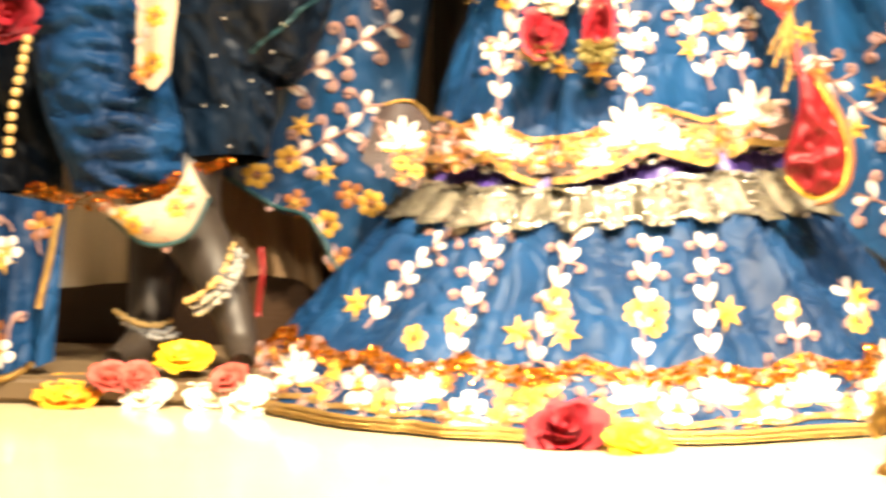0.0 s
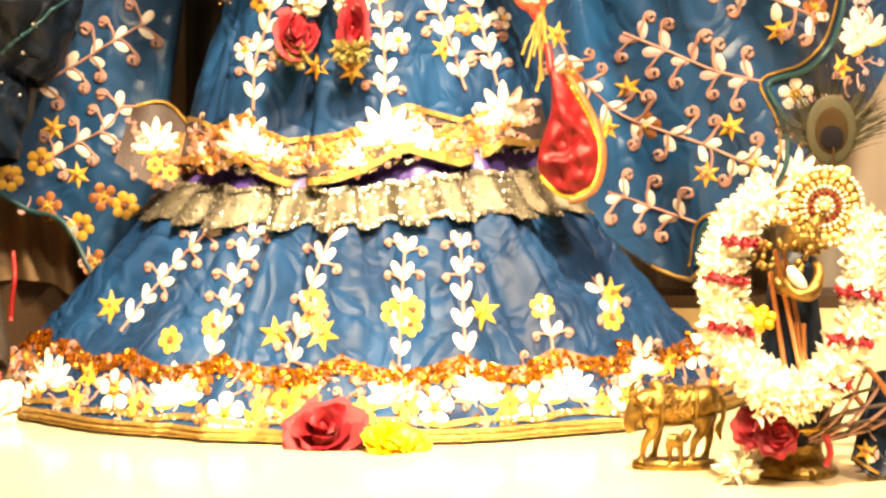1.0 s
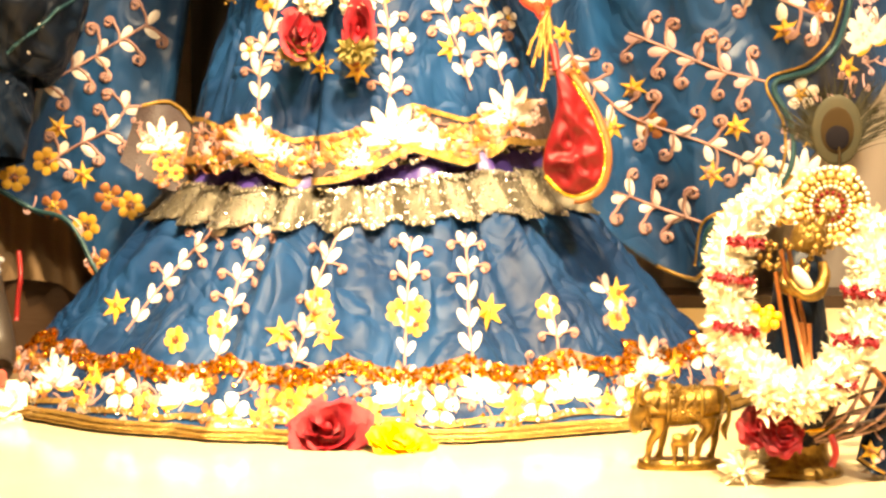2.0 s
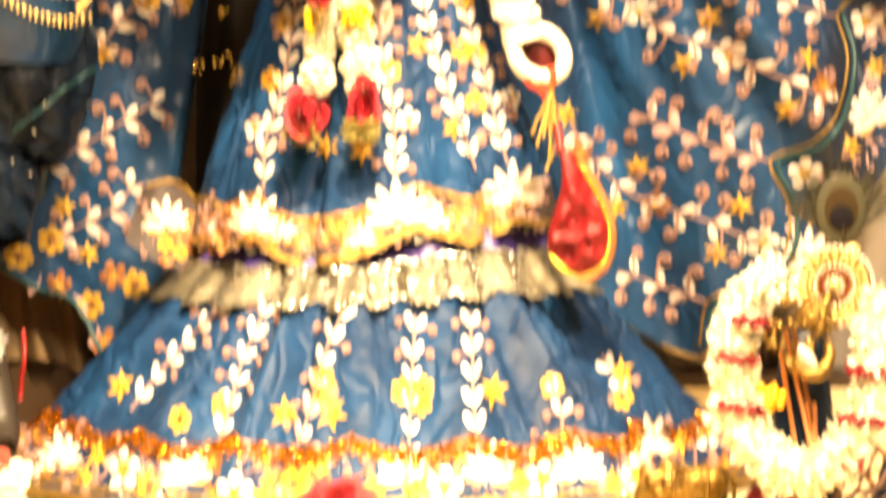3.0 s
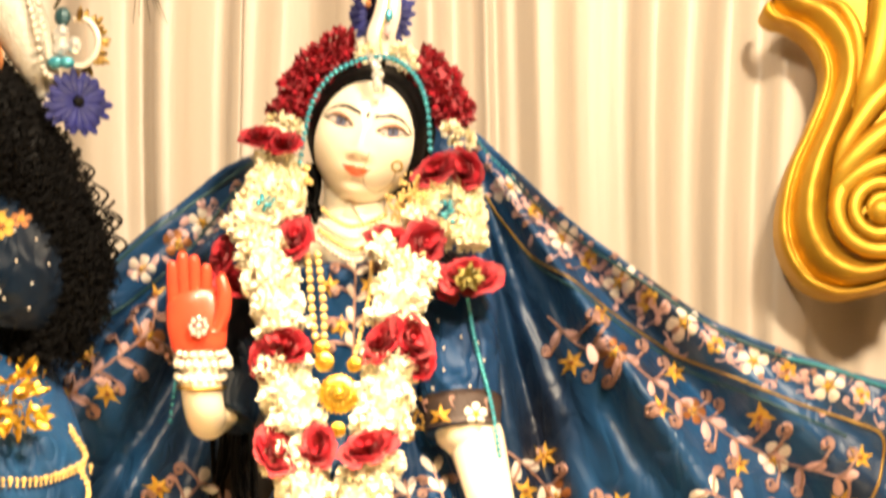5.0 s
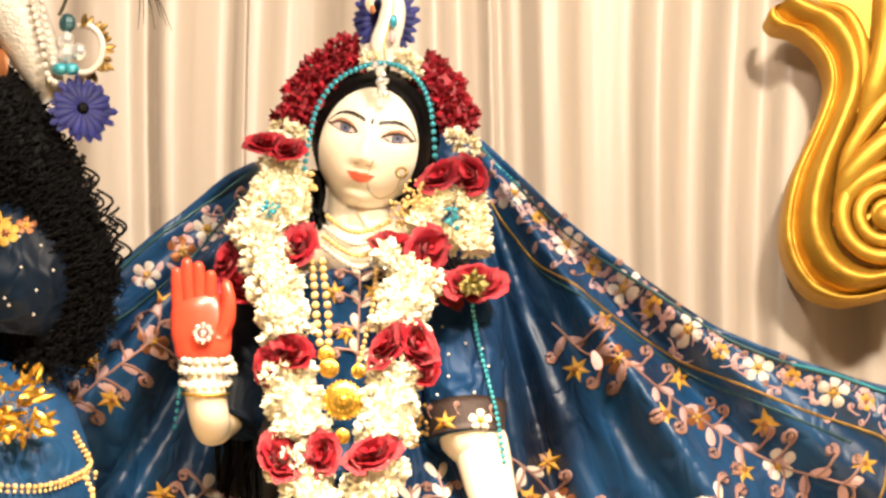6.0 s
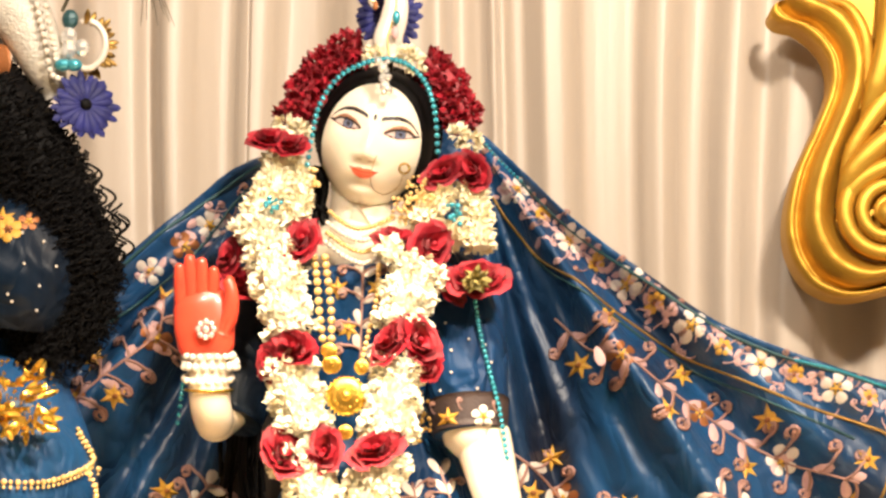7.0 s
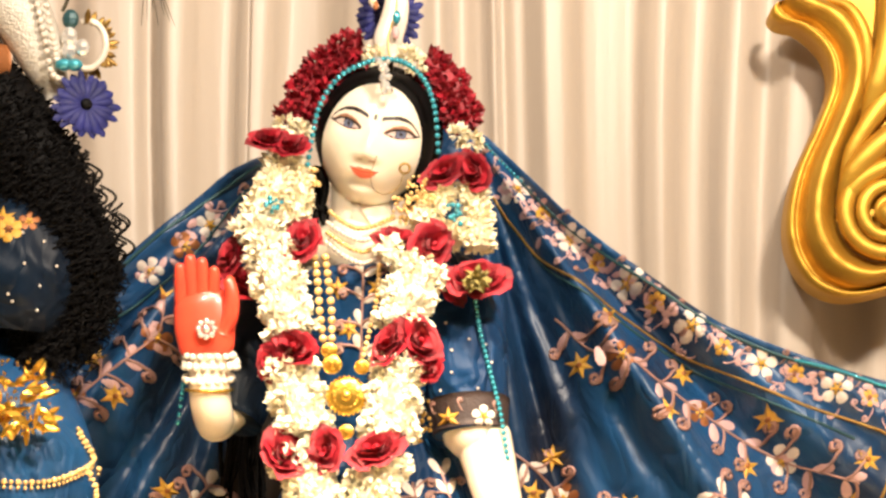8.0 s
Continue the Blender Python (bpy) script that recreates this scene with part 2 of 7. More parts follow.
# ---- the room round the altar ----


def slab(name, lo, hi, mat, label):
    s = Soup()
    box(s, lo, hi)
    return tagged(new(name, s.mesh(name, [mat], False)), label, name.split("_")[0], kind="structure")


slab("floor", (-2.2, -4.2, -1.1), (2.2, 0.7, -1.0), FLOOR_STONE, "polished beige stone floor of the temple room")
slab("ceiling", (-2.2, -4.2, 1.95), (2.2, 0.7, 2.05), PLASTER, "plain warm white plaster ceiling")
slab("wall_back", (-2.2, 0.62, -1.0), (2.2, 0.7, 1.95), PLASTER, "plain plaster wall behind the beige curtain")
slab("wall_front", (-2.2, -4.2, -1.0), (2.2, -4.1, 1.95), PLASTER, "plain plaster wall behind the visitors")
slab("wall_left", (-2.2, -4.1, -1.0), (-2.1, 0.62, 1.95), PLASTER, "plain plaster side wall")
slab("wall_right", (2.1, -4.1, -1.0), (2.2, 0.62, 1.95), PLASTER, "plain plaster side wall")


def build_platform():
    bm = bmesh.new()
    bmesh.ops.create_cube(bm, size=1)
    for v in bm.verts:
        v.co = Vector((v.co.x * 3.4, -0.115 + v.co.y * 1.45, -0.5 + v.co.z * 1.0))
    bmesh.ops.bevel(bm, geom=bm.edges[:], offset=0.012, segments=3, affect="EDGES")
    me = bpy.data.meshes.new("altar_platform")
    bm.to_mesh(me)
    me.materials.append(TABLE)
    tagged(new("altar_platform", me), "glossy cream stone altar platform", "platform", kind="structure")


build_platform()


def fold_depth(x):
    """Uneven pleats of a hanging curtain: rounded runs of many widths."""
    w = x + 0.055 * noise.noise((8.5 * x, 0.3, 1.7)) + 0.020 * noise.noise((23 * x, 5.1, 0.2))
    a = math.sin(2 * math.pi * w / 0.098 + 0.4)
    ridge = math.copysign(abs(a) ** 0.75, a)
    b = math.sin(2 * math.pi * w / 0.046 + 0.8) * (0.5 + 0.5 * math.sin(9 * x + 1.0))
    return 0.021 * ridge * (0.7 + 0.5 * noise.noise((6 * x, 9.0, 0.0))) + 0.0055 * b + 0.010 * math.sin(2 * math.pi * w / 0.25 + 0.5)


def build_curtain(name, x0, x1, shift):
    s = Soup()
    cols, rows = int((x1 - x0) / 0.0022), 22
    verts = []
    for i in range(rows):
        z = 0.0 + 1.93 * i / (rows - 1)
        for j in range(cols):
            x = x0 + (x1 - x0) * j / (cols - 1)
            sway = 0.018 * math.sin(1.6 * z + 3 * x) + 0.007 * math.sin(5 * z + 11 * x)
            verts.append((x, 0.445 + shift + fold_depth(x + sway), z))
    s.add(verts, grid_faces(rows, cols))
    ob = new(name, s.mesh(name, [CURTAIN]))
    solid = ob.modifiers.new("cloth", "SOLIDIFY")
    solid.thickness = 0.0015
    return tagged(ob, "pleated beige satin curtain hanging behind the altar", "curtain", "altar curtains")


build_curtain("curtain", -1.6, -0.248, -0.012)
build_curtain("curtain", -0.252, 1.6, 0.012)

# ---- embroidery: small raised motifs, laid on the cloth ----


def petal(soup, x, y, angle, length, width, slot=0, lift=0.18, point=0.0, base=0.0):
    """A padded teardrop in the xy plane from (x, y) along angle."""
    n = 10
    c, s = math.cos(angle), math.sin(angle)
    ring, mid = [], []
    for k in range(n):
        q = 2 * math.pi * k / n
        a = 0.5 - 0.5 * math.cos(q)
        w = 0.5 * width * math.sin(q) * (0.75 + 0.5 * a) * (1 - point * max(0, a - 0.5))
        l = base + length * a
        ring.append((x + c * l - s * w, y + s * l + c * w, 0))
        l2, w2 = base + length * (0.5 + 0.62 * (a - 0.5)), 0.6 * w
        mid.append((x + c * l2 - s * w2, y + s * l2 + c * w2, 0.5 * lift * width))
    l = base + 0.52 * length
    top = [(x + c * l, y + s * l, 0.62 * lift * width)]
    f = [(k, (k + 1) % n, n + (k + 1) % n, n + k) for k in range(n)] + [(n + k, n + (k + 1) % n, 2 * n) for k in range(n)]
    soup.add(ring + mid + top, f, slot)


def star_motif():
    s = Soup()
    ring = [((1.0 if k % 2 == 0 else 0.42) * math.cos(math.pi / 2 + k * math.pi / 6), (1.0 if k % 2 == 0 else 0.42) * math.sin(math.pi / 2 + k * math.pi / 6), 0.02) for k in range(12)]
    s.add(ring + [(0, 0, 0.26)], [(k, (k + 1) % 12, 12) for k in range(12)])
    ball(s, (0, 0, 0.2), 0.2, 1, 6, 4)
    return s.mesh("star", [YELLOW_THREAD, COPPER], False)


def flower_motif(mat, heart, n=5, name="flower"):
    s = Soup()
    for k in range(n):
        petal(s, 0, 0, math.pi / 2 + 2 * math.pi * k / n, 0.72, 0.66, 0, 0.22, base=0.24)
    for k in range(5):
        petal(s, 0, 0, math.pi / 2 + math.pi * (2 * k + 1) / 5, 0.3, 0.2, 1, 0.3, base=0.1)
    ball(s, (0, 0, 0.14), 0.16, 1, 6, 4)
    return s.mesh(name, [mat, heart])


def lotus_motif():
    s = Soup()
    for k in range(7):
        a = math.pi * (0.5 + (k - 3) * 0.155)
        petal(s, 0, -0.45, a, 1.45 - 0.12 * abs(k - 3), 0.42, 0, 0.2, 0.7, 0.1)
    for k in range(4):
        petal(s, 0, -0.5, math.pi * (0.5 + (k - 1.5) * 0.30), 0.75, 0.34, 0, 0.32, 0.7, 0.05)
    for k in (-1, 1):
        petal(s, 0.1 * k, -0.55, math.pi * (0.5 - k * 0.52), 0.8, 0.26, 1, 0.2, 0.5)
    return s.mesh("lotus", [WHITE_THREAD, YELLOW_THREAD])


def leaf_pair_motif(mat=None, left=0.40, right=-0.95, length=1.05, width=0.54):
    s = Soup()
    petal(s, 0, 0.05, math.pi * 0.5 + left, length, width, 0, 0.22, base=0.12)
    petal(s, 0, 0.05 + 0.16 * right, math.pi * 0.5 + right, length, width, 0, 0.22, base=0.12)
    return s.mesh("leaf_sprig", [mat or WHITE_THREAD])


def curl_motif(way=1, mat=None):
    s = Soup()
    pts, rad = [], []
    for k in range(22):
        u = k / 21
        if u < 0.35:
            v = u / 0.35
            pts.append((way * 0.55 * v * v, 0.95 * v, 0.05))
        else:
            v = (u - 0.35) / 0.65
            a = math.pi - v * 3.3 * math.pi * 0.85
            r = 0.36 * (1 - 0.72 * v)
            pts.append((way * (0.55 + 0.36 + r * math.cos(a)), 0.95 + r * math.sin(a), 0.05))
        rad.append(0.07 + 0.07 * u)
    tube(s, pts, rad, 5)
    return s.mesh("curl", [mat or MAUVE_THREAD])


STAR, LOTUS, LEAVES = star_motif(), lotus_motif(), leaf_pair_motif()
HEARTS = leaf_pair_motif(WHITE_THREAD, 0.48, -0.48, 1.05, 0.46)
FLOWER, GOLD_FLOWER, COPPER_FLOWER = flower_motif(WHITE_THREAD, YELLOW_THREAD), flower_motif(YELLOW_THREAD, COPPER, 6), flower_motif(COPPER, YELLOW_THREAD)
PINK_LEAVES = leaf_pair_motif(PINK_THREAD)
CURLS = {1: curl_motif(1), -1: curl_motif(-1)}
PINK_CURLS = {1: curl_motif(1, PINK_THREAD), -1: curl_motif(-1, PINK_THREAD)}


class Cloth:
    """A garment's surface that motifs and cords are sewn on, from the front."""

    def __init__(self, ob, soup):
        self.ob = ob
        self.tree = BVHTree.FromPolygons(soup.v, soup.f)

    def at(self, x, z):
        p, n, _, _ = self.tree.ray_cast(Vector((x, -1.5, z)), Vector((0, 1, 0)))
        if p is None:
            return None
        return p, (n if n.y < 0 else -n)

    def sew(self, data, xz, size, turn=0.0, label="", raise_by=0.0007):
        """Lays a motif on the cloth so that it follows folds and slope."""
        if not self.at(*xz):
            return None
        c, s = math.cos(turn), math.sin(turn)
        flat = np.empty(len(data.vertices) * 3)
        data.vertices.foreach_get("co", flat)
        last, out = self.at(*xz), []
        for x, y, h in flat.reshape(-1, 3) * size:
            got = self.at(xz[0] + c * x - s * y, xz[1] + s * x + c * y)
            if got and abs(got[0].y - last[0].y) < 0.03:
                last = got
                out.append(got[0] + got[1] * (raise_by + 0.8 * h))
            else:
                out.append(Vector((xz[0] + c * x - s * y, last[0].y - raise_by - 0.8 * h, xz[1] + s * x + c * y)))
        me = data.copy()
        me.vertices.foreach_set("co", np.array(out).ravel())
        me.update()
        return part(data.name.split(".")[0], me, self.ob, label)

    def cord(self, name, pts, radius, mat, label="", sides=5, samples=None, lift=0.0):
        path = []
        for x, z in spline(pts, samples or 10 * len(pts)):
            got = self.at(x, z)
            if got:
                path.append(got[0] + got[1] * (radius * 0.5 + lift))
        if len(path) < 3:
            return None
        s = Soup()
        tube(s, path, radius, sides)
        return part(name, s.mesh(name, [mat]), self.ob, label)

    def vine(self, pts, step, size, leaves=None, curls=None, first=1, stem=True, sparse=False, curl=1.0):
        """A stem with pairs of leaves and curls to either side in turn."""
        path = spline(pts, 60)
        if stem:
            self.cord("stem", pts, size * 0.09, MAUVE_THREAD)
        length = np.concatenate([[0], np.cumsum(np.linalg.norm(np.diff(path, axis=0), axis=1))])
        side, d = first, step * 0.4
        while d < length[-1]:
            i = min(np.searchsorted(length, d), len(path) - 2)
            t = path[i + 1] - path[i]
            a = math.atan2(t[1], t[0]) - math.pi / 2
            self.sew(leaves or LEAVES, path[i], size * rnd(0.9, 1.1), a + rnd(-0.12, 0.12))
            for way, more in () if sparse and random.random() < 0.3 else ((side, 0.0), (-side, 0.5)):
                j = min(len(path) - 2, i + int(more * 4))
                self.sew((curls or CURLS)[way], path[j], curl * size * rnd(0.95, 1.15), a - way * rnd(0.5, 0.8))
            d += step
            side = -side
        return path


# ---- cape ----


def wing(top, low, folds, depth, apex, rows=110, cols=120, phase=0.0):
    """A spread cloth between two edges, with folds that fan out from the shoulder."""
    a, b = spline(top, cols), spline(low, cols)
    verts = []
    for i in range(rows):
        v = i / (rows - 1)
        for j in range(cols):
            u = j / (cols - 1)
            x, z = a[j] * (1 - v) + b[j] * v
            far = math.hypot(x - apex[0], z - apex[1])
            ang = math.atan2(apex[1] - z, abs(x - apex[0]))
            fan = min(1, far / 0.30) * depth
            y = 0.205 + fan * (0.9 * math.sin(folds * 4.0 * ang + phase) + 0.5 * math.sin(folds * 7.1 * ang + 2.0 * far + phase) + 0.25 * math.sin(folds * 13.0 * ang + 3 * far))
            y += 0.008 * noise.noise((x * 7, z * 7, phase)) + 0.003 * noise.noise((x * 40 + z * 25, z * 14, 3.0)) + 0.065 - 0.105 * min(1, 1.8 * u)
            verts.append((x, y, z))
    s = Soup()
    s.add(verts, grid_faces(rows, cols))
    return s


cape = thing("cape", (-0.06, 0.21, 0.0), "dark blue silk cape spread out behind the statue, embroidered with flowers", "cape")
right_top = [(-0.063, 1.014), (0.029, 0.959), (0.082, 0.904), (0.132, 0.850), (0.194, 0.796), (0.281, 0.733), (0.373, 0.690), (0.476, 0.660), (0.569, 0.644)]
right_low = [(0.041, 0.210), (0.133, 0.179), (0.170, 0.167), (0.220, 0.130), (0.272, 0.105), (0.295, 0.124), (0.379, 0.228), (0.494, 0.357), (0.556, 0.568)]
soup_r = wing(right_top, right_low, 4, 0.031, (0.019, 0.968), phase=0.4)
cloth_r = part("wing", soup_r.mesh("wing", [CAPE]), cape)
left_top = [(-0.189, 0.935), (-0.207, 0.926), (-0.226, 0.913), (-0.288, 0.858), (-0.352, 0.803), (-0.422, 0.737), (-0.556, 0.661)]
left_low = [(-0.303, 0.308), (-0.304, 0.210), (-0.323, 0.124), (-0.363, 0.102), (-0.403, 0.170), (-0.449, 0.184), (-0.555, 0.265)]
soup_l = wing(left_top, left_low, 4, 0.030, (-0.151, 0.955), phase=2.0)
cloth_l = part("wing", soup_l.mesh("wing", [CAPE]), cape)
for ob in (cloth_r, cloth_l):
    solid = ob.modifiers.new("cloth", "SOLIDIFY")
    solid.thickness, solid.offset = 0.0012, 0


# dark sheet added behind the statue to fill the gap between the wings
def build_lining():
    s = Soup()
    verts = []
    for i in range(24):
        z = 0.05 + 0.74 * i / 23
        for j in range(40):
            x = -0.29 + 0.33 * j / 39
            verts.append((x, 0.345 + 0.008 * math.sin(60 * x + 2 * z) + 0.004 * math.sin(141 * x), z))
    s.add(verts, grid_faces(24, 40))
    part("lining", s.mesh("lining", [LINING]), cape, "dark brown lining sheet, put in to fill the dark gap between the cape's wings")


build_lining()
CR, CL = Cloth(cloth_r, soup_r), Cloth(cloth_l, soup_l)

# ---- lower skirt ----
SX, SY = -0.076, 0.10


def skirt_surface(z_top, z_low, r_top, r_low, pleats, depth, bend, rows=44, cols=300, squash=0.93, seed=0, hem=(), rise=0.0, flare=0.0, slits=()):
    """A flared cloth with broad gores and sharp valleys, gathered flatter behind; hem is a line (x, z) that the front edge follows."""
    verts = []
    for i in range(rows):
        v = i / (rows - 1)
        for j in range(cols):
            q = 2 * math.pi * j / cols
            w = q + 0.10 * math.sin(3 * q + seed) + 0.06 * math.sin(7 * q + 2 * seed)
            r = r_top + (r_low - r_top) * v ** bend
            p = 2 * abs(math.cos(0.5 * pleats * w)) ** 0.65 - 1 + 0.30 * math.sin(pleats * 2.0 * w + 1.0 + seed)
            r *= 1 + depth * (0.12 + 0.88 * math.sin(math.pi * min(0.12 + v * 0.88, 1)) ** 0.8) * p
            r += 0.004 * noise.noise((9 * r * math.sin(q), 9 * r * math.cos(q), 4 * v + seed)) + 0.0030 * noise.noise((70 * r * math.sin(q), 70 * r * math.cos(q), 8 * v + seed))
            r += 0.0070 * (0.35 - abs(noise.noise((46 * r * math.sin(q) + 16 * v, 46 * r * math.cos(q), 9 * v + seed)))) * math.sin(math.pi * v) + flare * smooth_step(0.88, 1.0, v)
            for q0, deep in slits:
                gap = (q - q0 + math.pi) % (2 * math.pi) - math.pi
                r *= 1 - deep * (v if hem else math.sin(math.pi * v)) * math.exp(-(gap / 0.035) ** 2)
            x = SX + r * math.sin(q)
            z = z_top + (z_low - z_top) * v + rise * (smooth_step(-0.10, 0.02, x) - 0.5) * (1 - v) ** 3
            if hem and math.cos(q) > 0:
                z += (np.interp(x, [h[0] for h in hem], [h[1] for h in hem]) - z_low) * smooth_step(0.45, 0.88, v)
            verts.append((x, SY - (squash if math.cos(q) > 0 else 0.30) * r * math.cos(q), z))
    s = Soup()
    s.add(verts, grid_faces(rows, cols, True))
    return s


skirt = thing("skirt", (SX, SY, 0), "wide blue silk skirt with embroidered border, spread on the platform", "skirt")
soup_s = skirt_surface(0.262, 0.001, 0.166, 0.386, 17, 0.072, 1.25, seed=1, rise=0.022, flare=0.010, slits=((-0.62, 0.05), (-0.25, 0.04), (0.12, 0.055), (0.42, 0.04), (0.75, 0.05)))
cloth_s = part("skirt_cloth", soup_s.mesh("skirt_cloth", [SILK]), skirt)
CS = Cloth(cloth_s, soup_s)


def ring_band(name, soup_of, v0, v1, out, mat, parent, wave=0.0, waves=14, label="", rows=6, ripple=0.0):
    """A strip sewn round a skirt between two heights of its cloth."""
    n = 300
    total = len(soup_of.v) // n
    verts = []
    for i in range(rows):
        for j in range(n):
            q = 2 * math.pi * j / n
            v = v0 + (v1 - v0) * i / (rows - 1) + wave * abs(math.sin(waves * q / 2 + 0.4))
            a = v * (total - 1)
            k = min(int(a), total - 2)
            p = Vector(soup_of.v[k * n + j]).lerp(Vector(soup_of.v[(k + 1) * n + j]), a - k)
            d = Vector((p.x - SX, p.y - SY, 0)).normalized()
            fold = math.sin(27 * q + 1.6 * math.sin(5 * q))
            gather = ripple * (0.7 + math.copysign(abs(fold) ** 0.5, fold) + 0.25 * math.sin(77 * q)) * (0.6 + 0.8 * i / (rows - 1))
            verts.append(p + d * (out + gather) + Vector((0, 0, 0.5 * out - 0.4 * gather)))
    s = Soup()
    s.add(verts, grid_faces(rows, n, True))
    part(name, s.mesh(name, [mat]), parent, label)
    return s


def sequins(name, soup_band, count, size, mat, parent, front=True, label="", flat=0.6):
    """Small tilted discs strewn over a band."""
    s = Soup()
    faces = [f for f in soup_band.f if not front or min(soup_band.v[i][1] for i in f) < SY + 0.05]
    for _ in range(count):
        f = random.choice(faces)
        a, b, c, d = (Vector(soup_band.v[i]) for i in f)
        u, v = random.random(), random.random()
        p = a.lerp(b, u).lerp(d.lerp(c, u), v)
        out = Vector((p.x - SX, p.y - SY, 0)).normalized() + Vector((rnd(-flat, flat), rnd(-flat, flat), rnd(-0.3 * flat, 1.5 * flat)))
        out.normalize()
        t = out.orthogonal().normalized()
        w = out.cross(t)
        c0 = p + Vector((p.x - SX, p.y - SY, 0)).normalized() * rnd(0.0004, 0.0018)
        r = size * rnd(0.7, 1.2)
        ring = [c0 + r * (math.cos(2 * math.pi * k / 6) * t + math.sin(2 * math.pi * k / 6) * w) for k in range(6)]
        s.add(ring + [c0 + out * r * 0.3], [(k, (k + 1) % 6, 6) for k in range(6)])
    return tagged(part(name, s.mesh(name, [mat], False), parent, label), kind="stuff")


border = ring_band("border", soup_s, 0.77, 0.965, 0.0022, SILK, skirt, label="embroidered blue border")
ring_band("hem", soup_s, 0.962, 1.0, 0.0045, GOLD_TRIM, skirt, label="gold braid hem")
amber = ring_band("sequin_band", soup_s, 0.725, 0.780, 0.0035, COPPER_CLOTH, skirt, wave=0.055, waves=19, label="amber sequin band")
sequins("sequin_trim", amber, 2300, 0.0027, AMBER, cloth_s, flat=1.0)
sequins("sequin_trim", border, 260, 0.0018, SILVER, cloth_s, flat=0.9)
sequins("sequin_trim", ring_band("edging", soup_s, 0.940, 0.958, 0.004, GOLD_TRIM, skirt, -0.014, 26), 420, 0.0019, SILVER, cloth_s, flat=0.9)
sequins("sequin_trim", border, 500, 0.0022, AMBER, cloth_s, flat=0.9)
for v in (0.970, 0.986):
    ring_band("braid_line", soup_s, v, v + 0.006, 0.0062, GOLD_TRIM, skirt)
CB = Cloth(cloth_s, border)

# ---- silver band and upper skirt ----
tunic = thing("tunic", (SX, SY, 0), "long blue silk tunic with white floral embroidery and scalloped gold hem", "tunic")
TUNIC_HEM = [(-0.240, 0.240), (-0.221, 0.232), (-0.202, 0.242), (-0.188, 0.246), (-0.169, 0.230), (-0.145, 0.221), (-0.101, 0.226), (-0.073, 0.235), (-0.046, 0.250), (-0.030, 0.256), (-0.008, 0.249), (0.020, 0.241), (0.047, 0.249), (0.062, 0.262), (0.090, 0.258)]
soup_u = skirt_surface(0.60, 0.240, 0.070, 0.194, 9, 0.016, 0.85, seed=4, squash=0.95, hem=TUNIC_HEM, slits=((-0.31, 0.10), (0.66, 0.12), (-1.0, 0.06)))
cloth_u = part("tunic_cloth", soup_u.mesh("tunic_cloth", [SILK]), tunic)
CU = Cloth(cloth_u, soup_u)
petticoat = thing("petticoat_band", (SX, SY, 0), "pleated purple and silver sequin band above the skirt", "sash")
ring_band("ribbon", soup_s, 0.05, 0.135, 0.0025, PURPLE, petticoat, label="purple ribbon")
silver = ring_band("silver_cloth", soup_s, 0.125, 0.275, 0.0035, SILVER_CLOTH, petticoat, rows=10, ripple=0.0060)
sequins("sequin_trim", silver, 1500, 0.0015, SILVER, petticoat, flat=0.45)
for v in (0.05, 0.13, 0.262):
    line = ring_band("sequin_line", soup_s, v, v + 0.012, 0.0048, SILVER_CLOTH, petticoat, ripple=0.0060 if v > 0.2 else 0.0040)
    sequins("sequin_trim", line, 620, 0.0021, SILVER, petticoat, flat=0.3)

# ---- the marble statue: one plain mesh ----


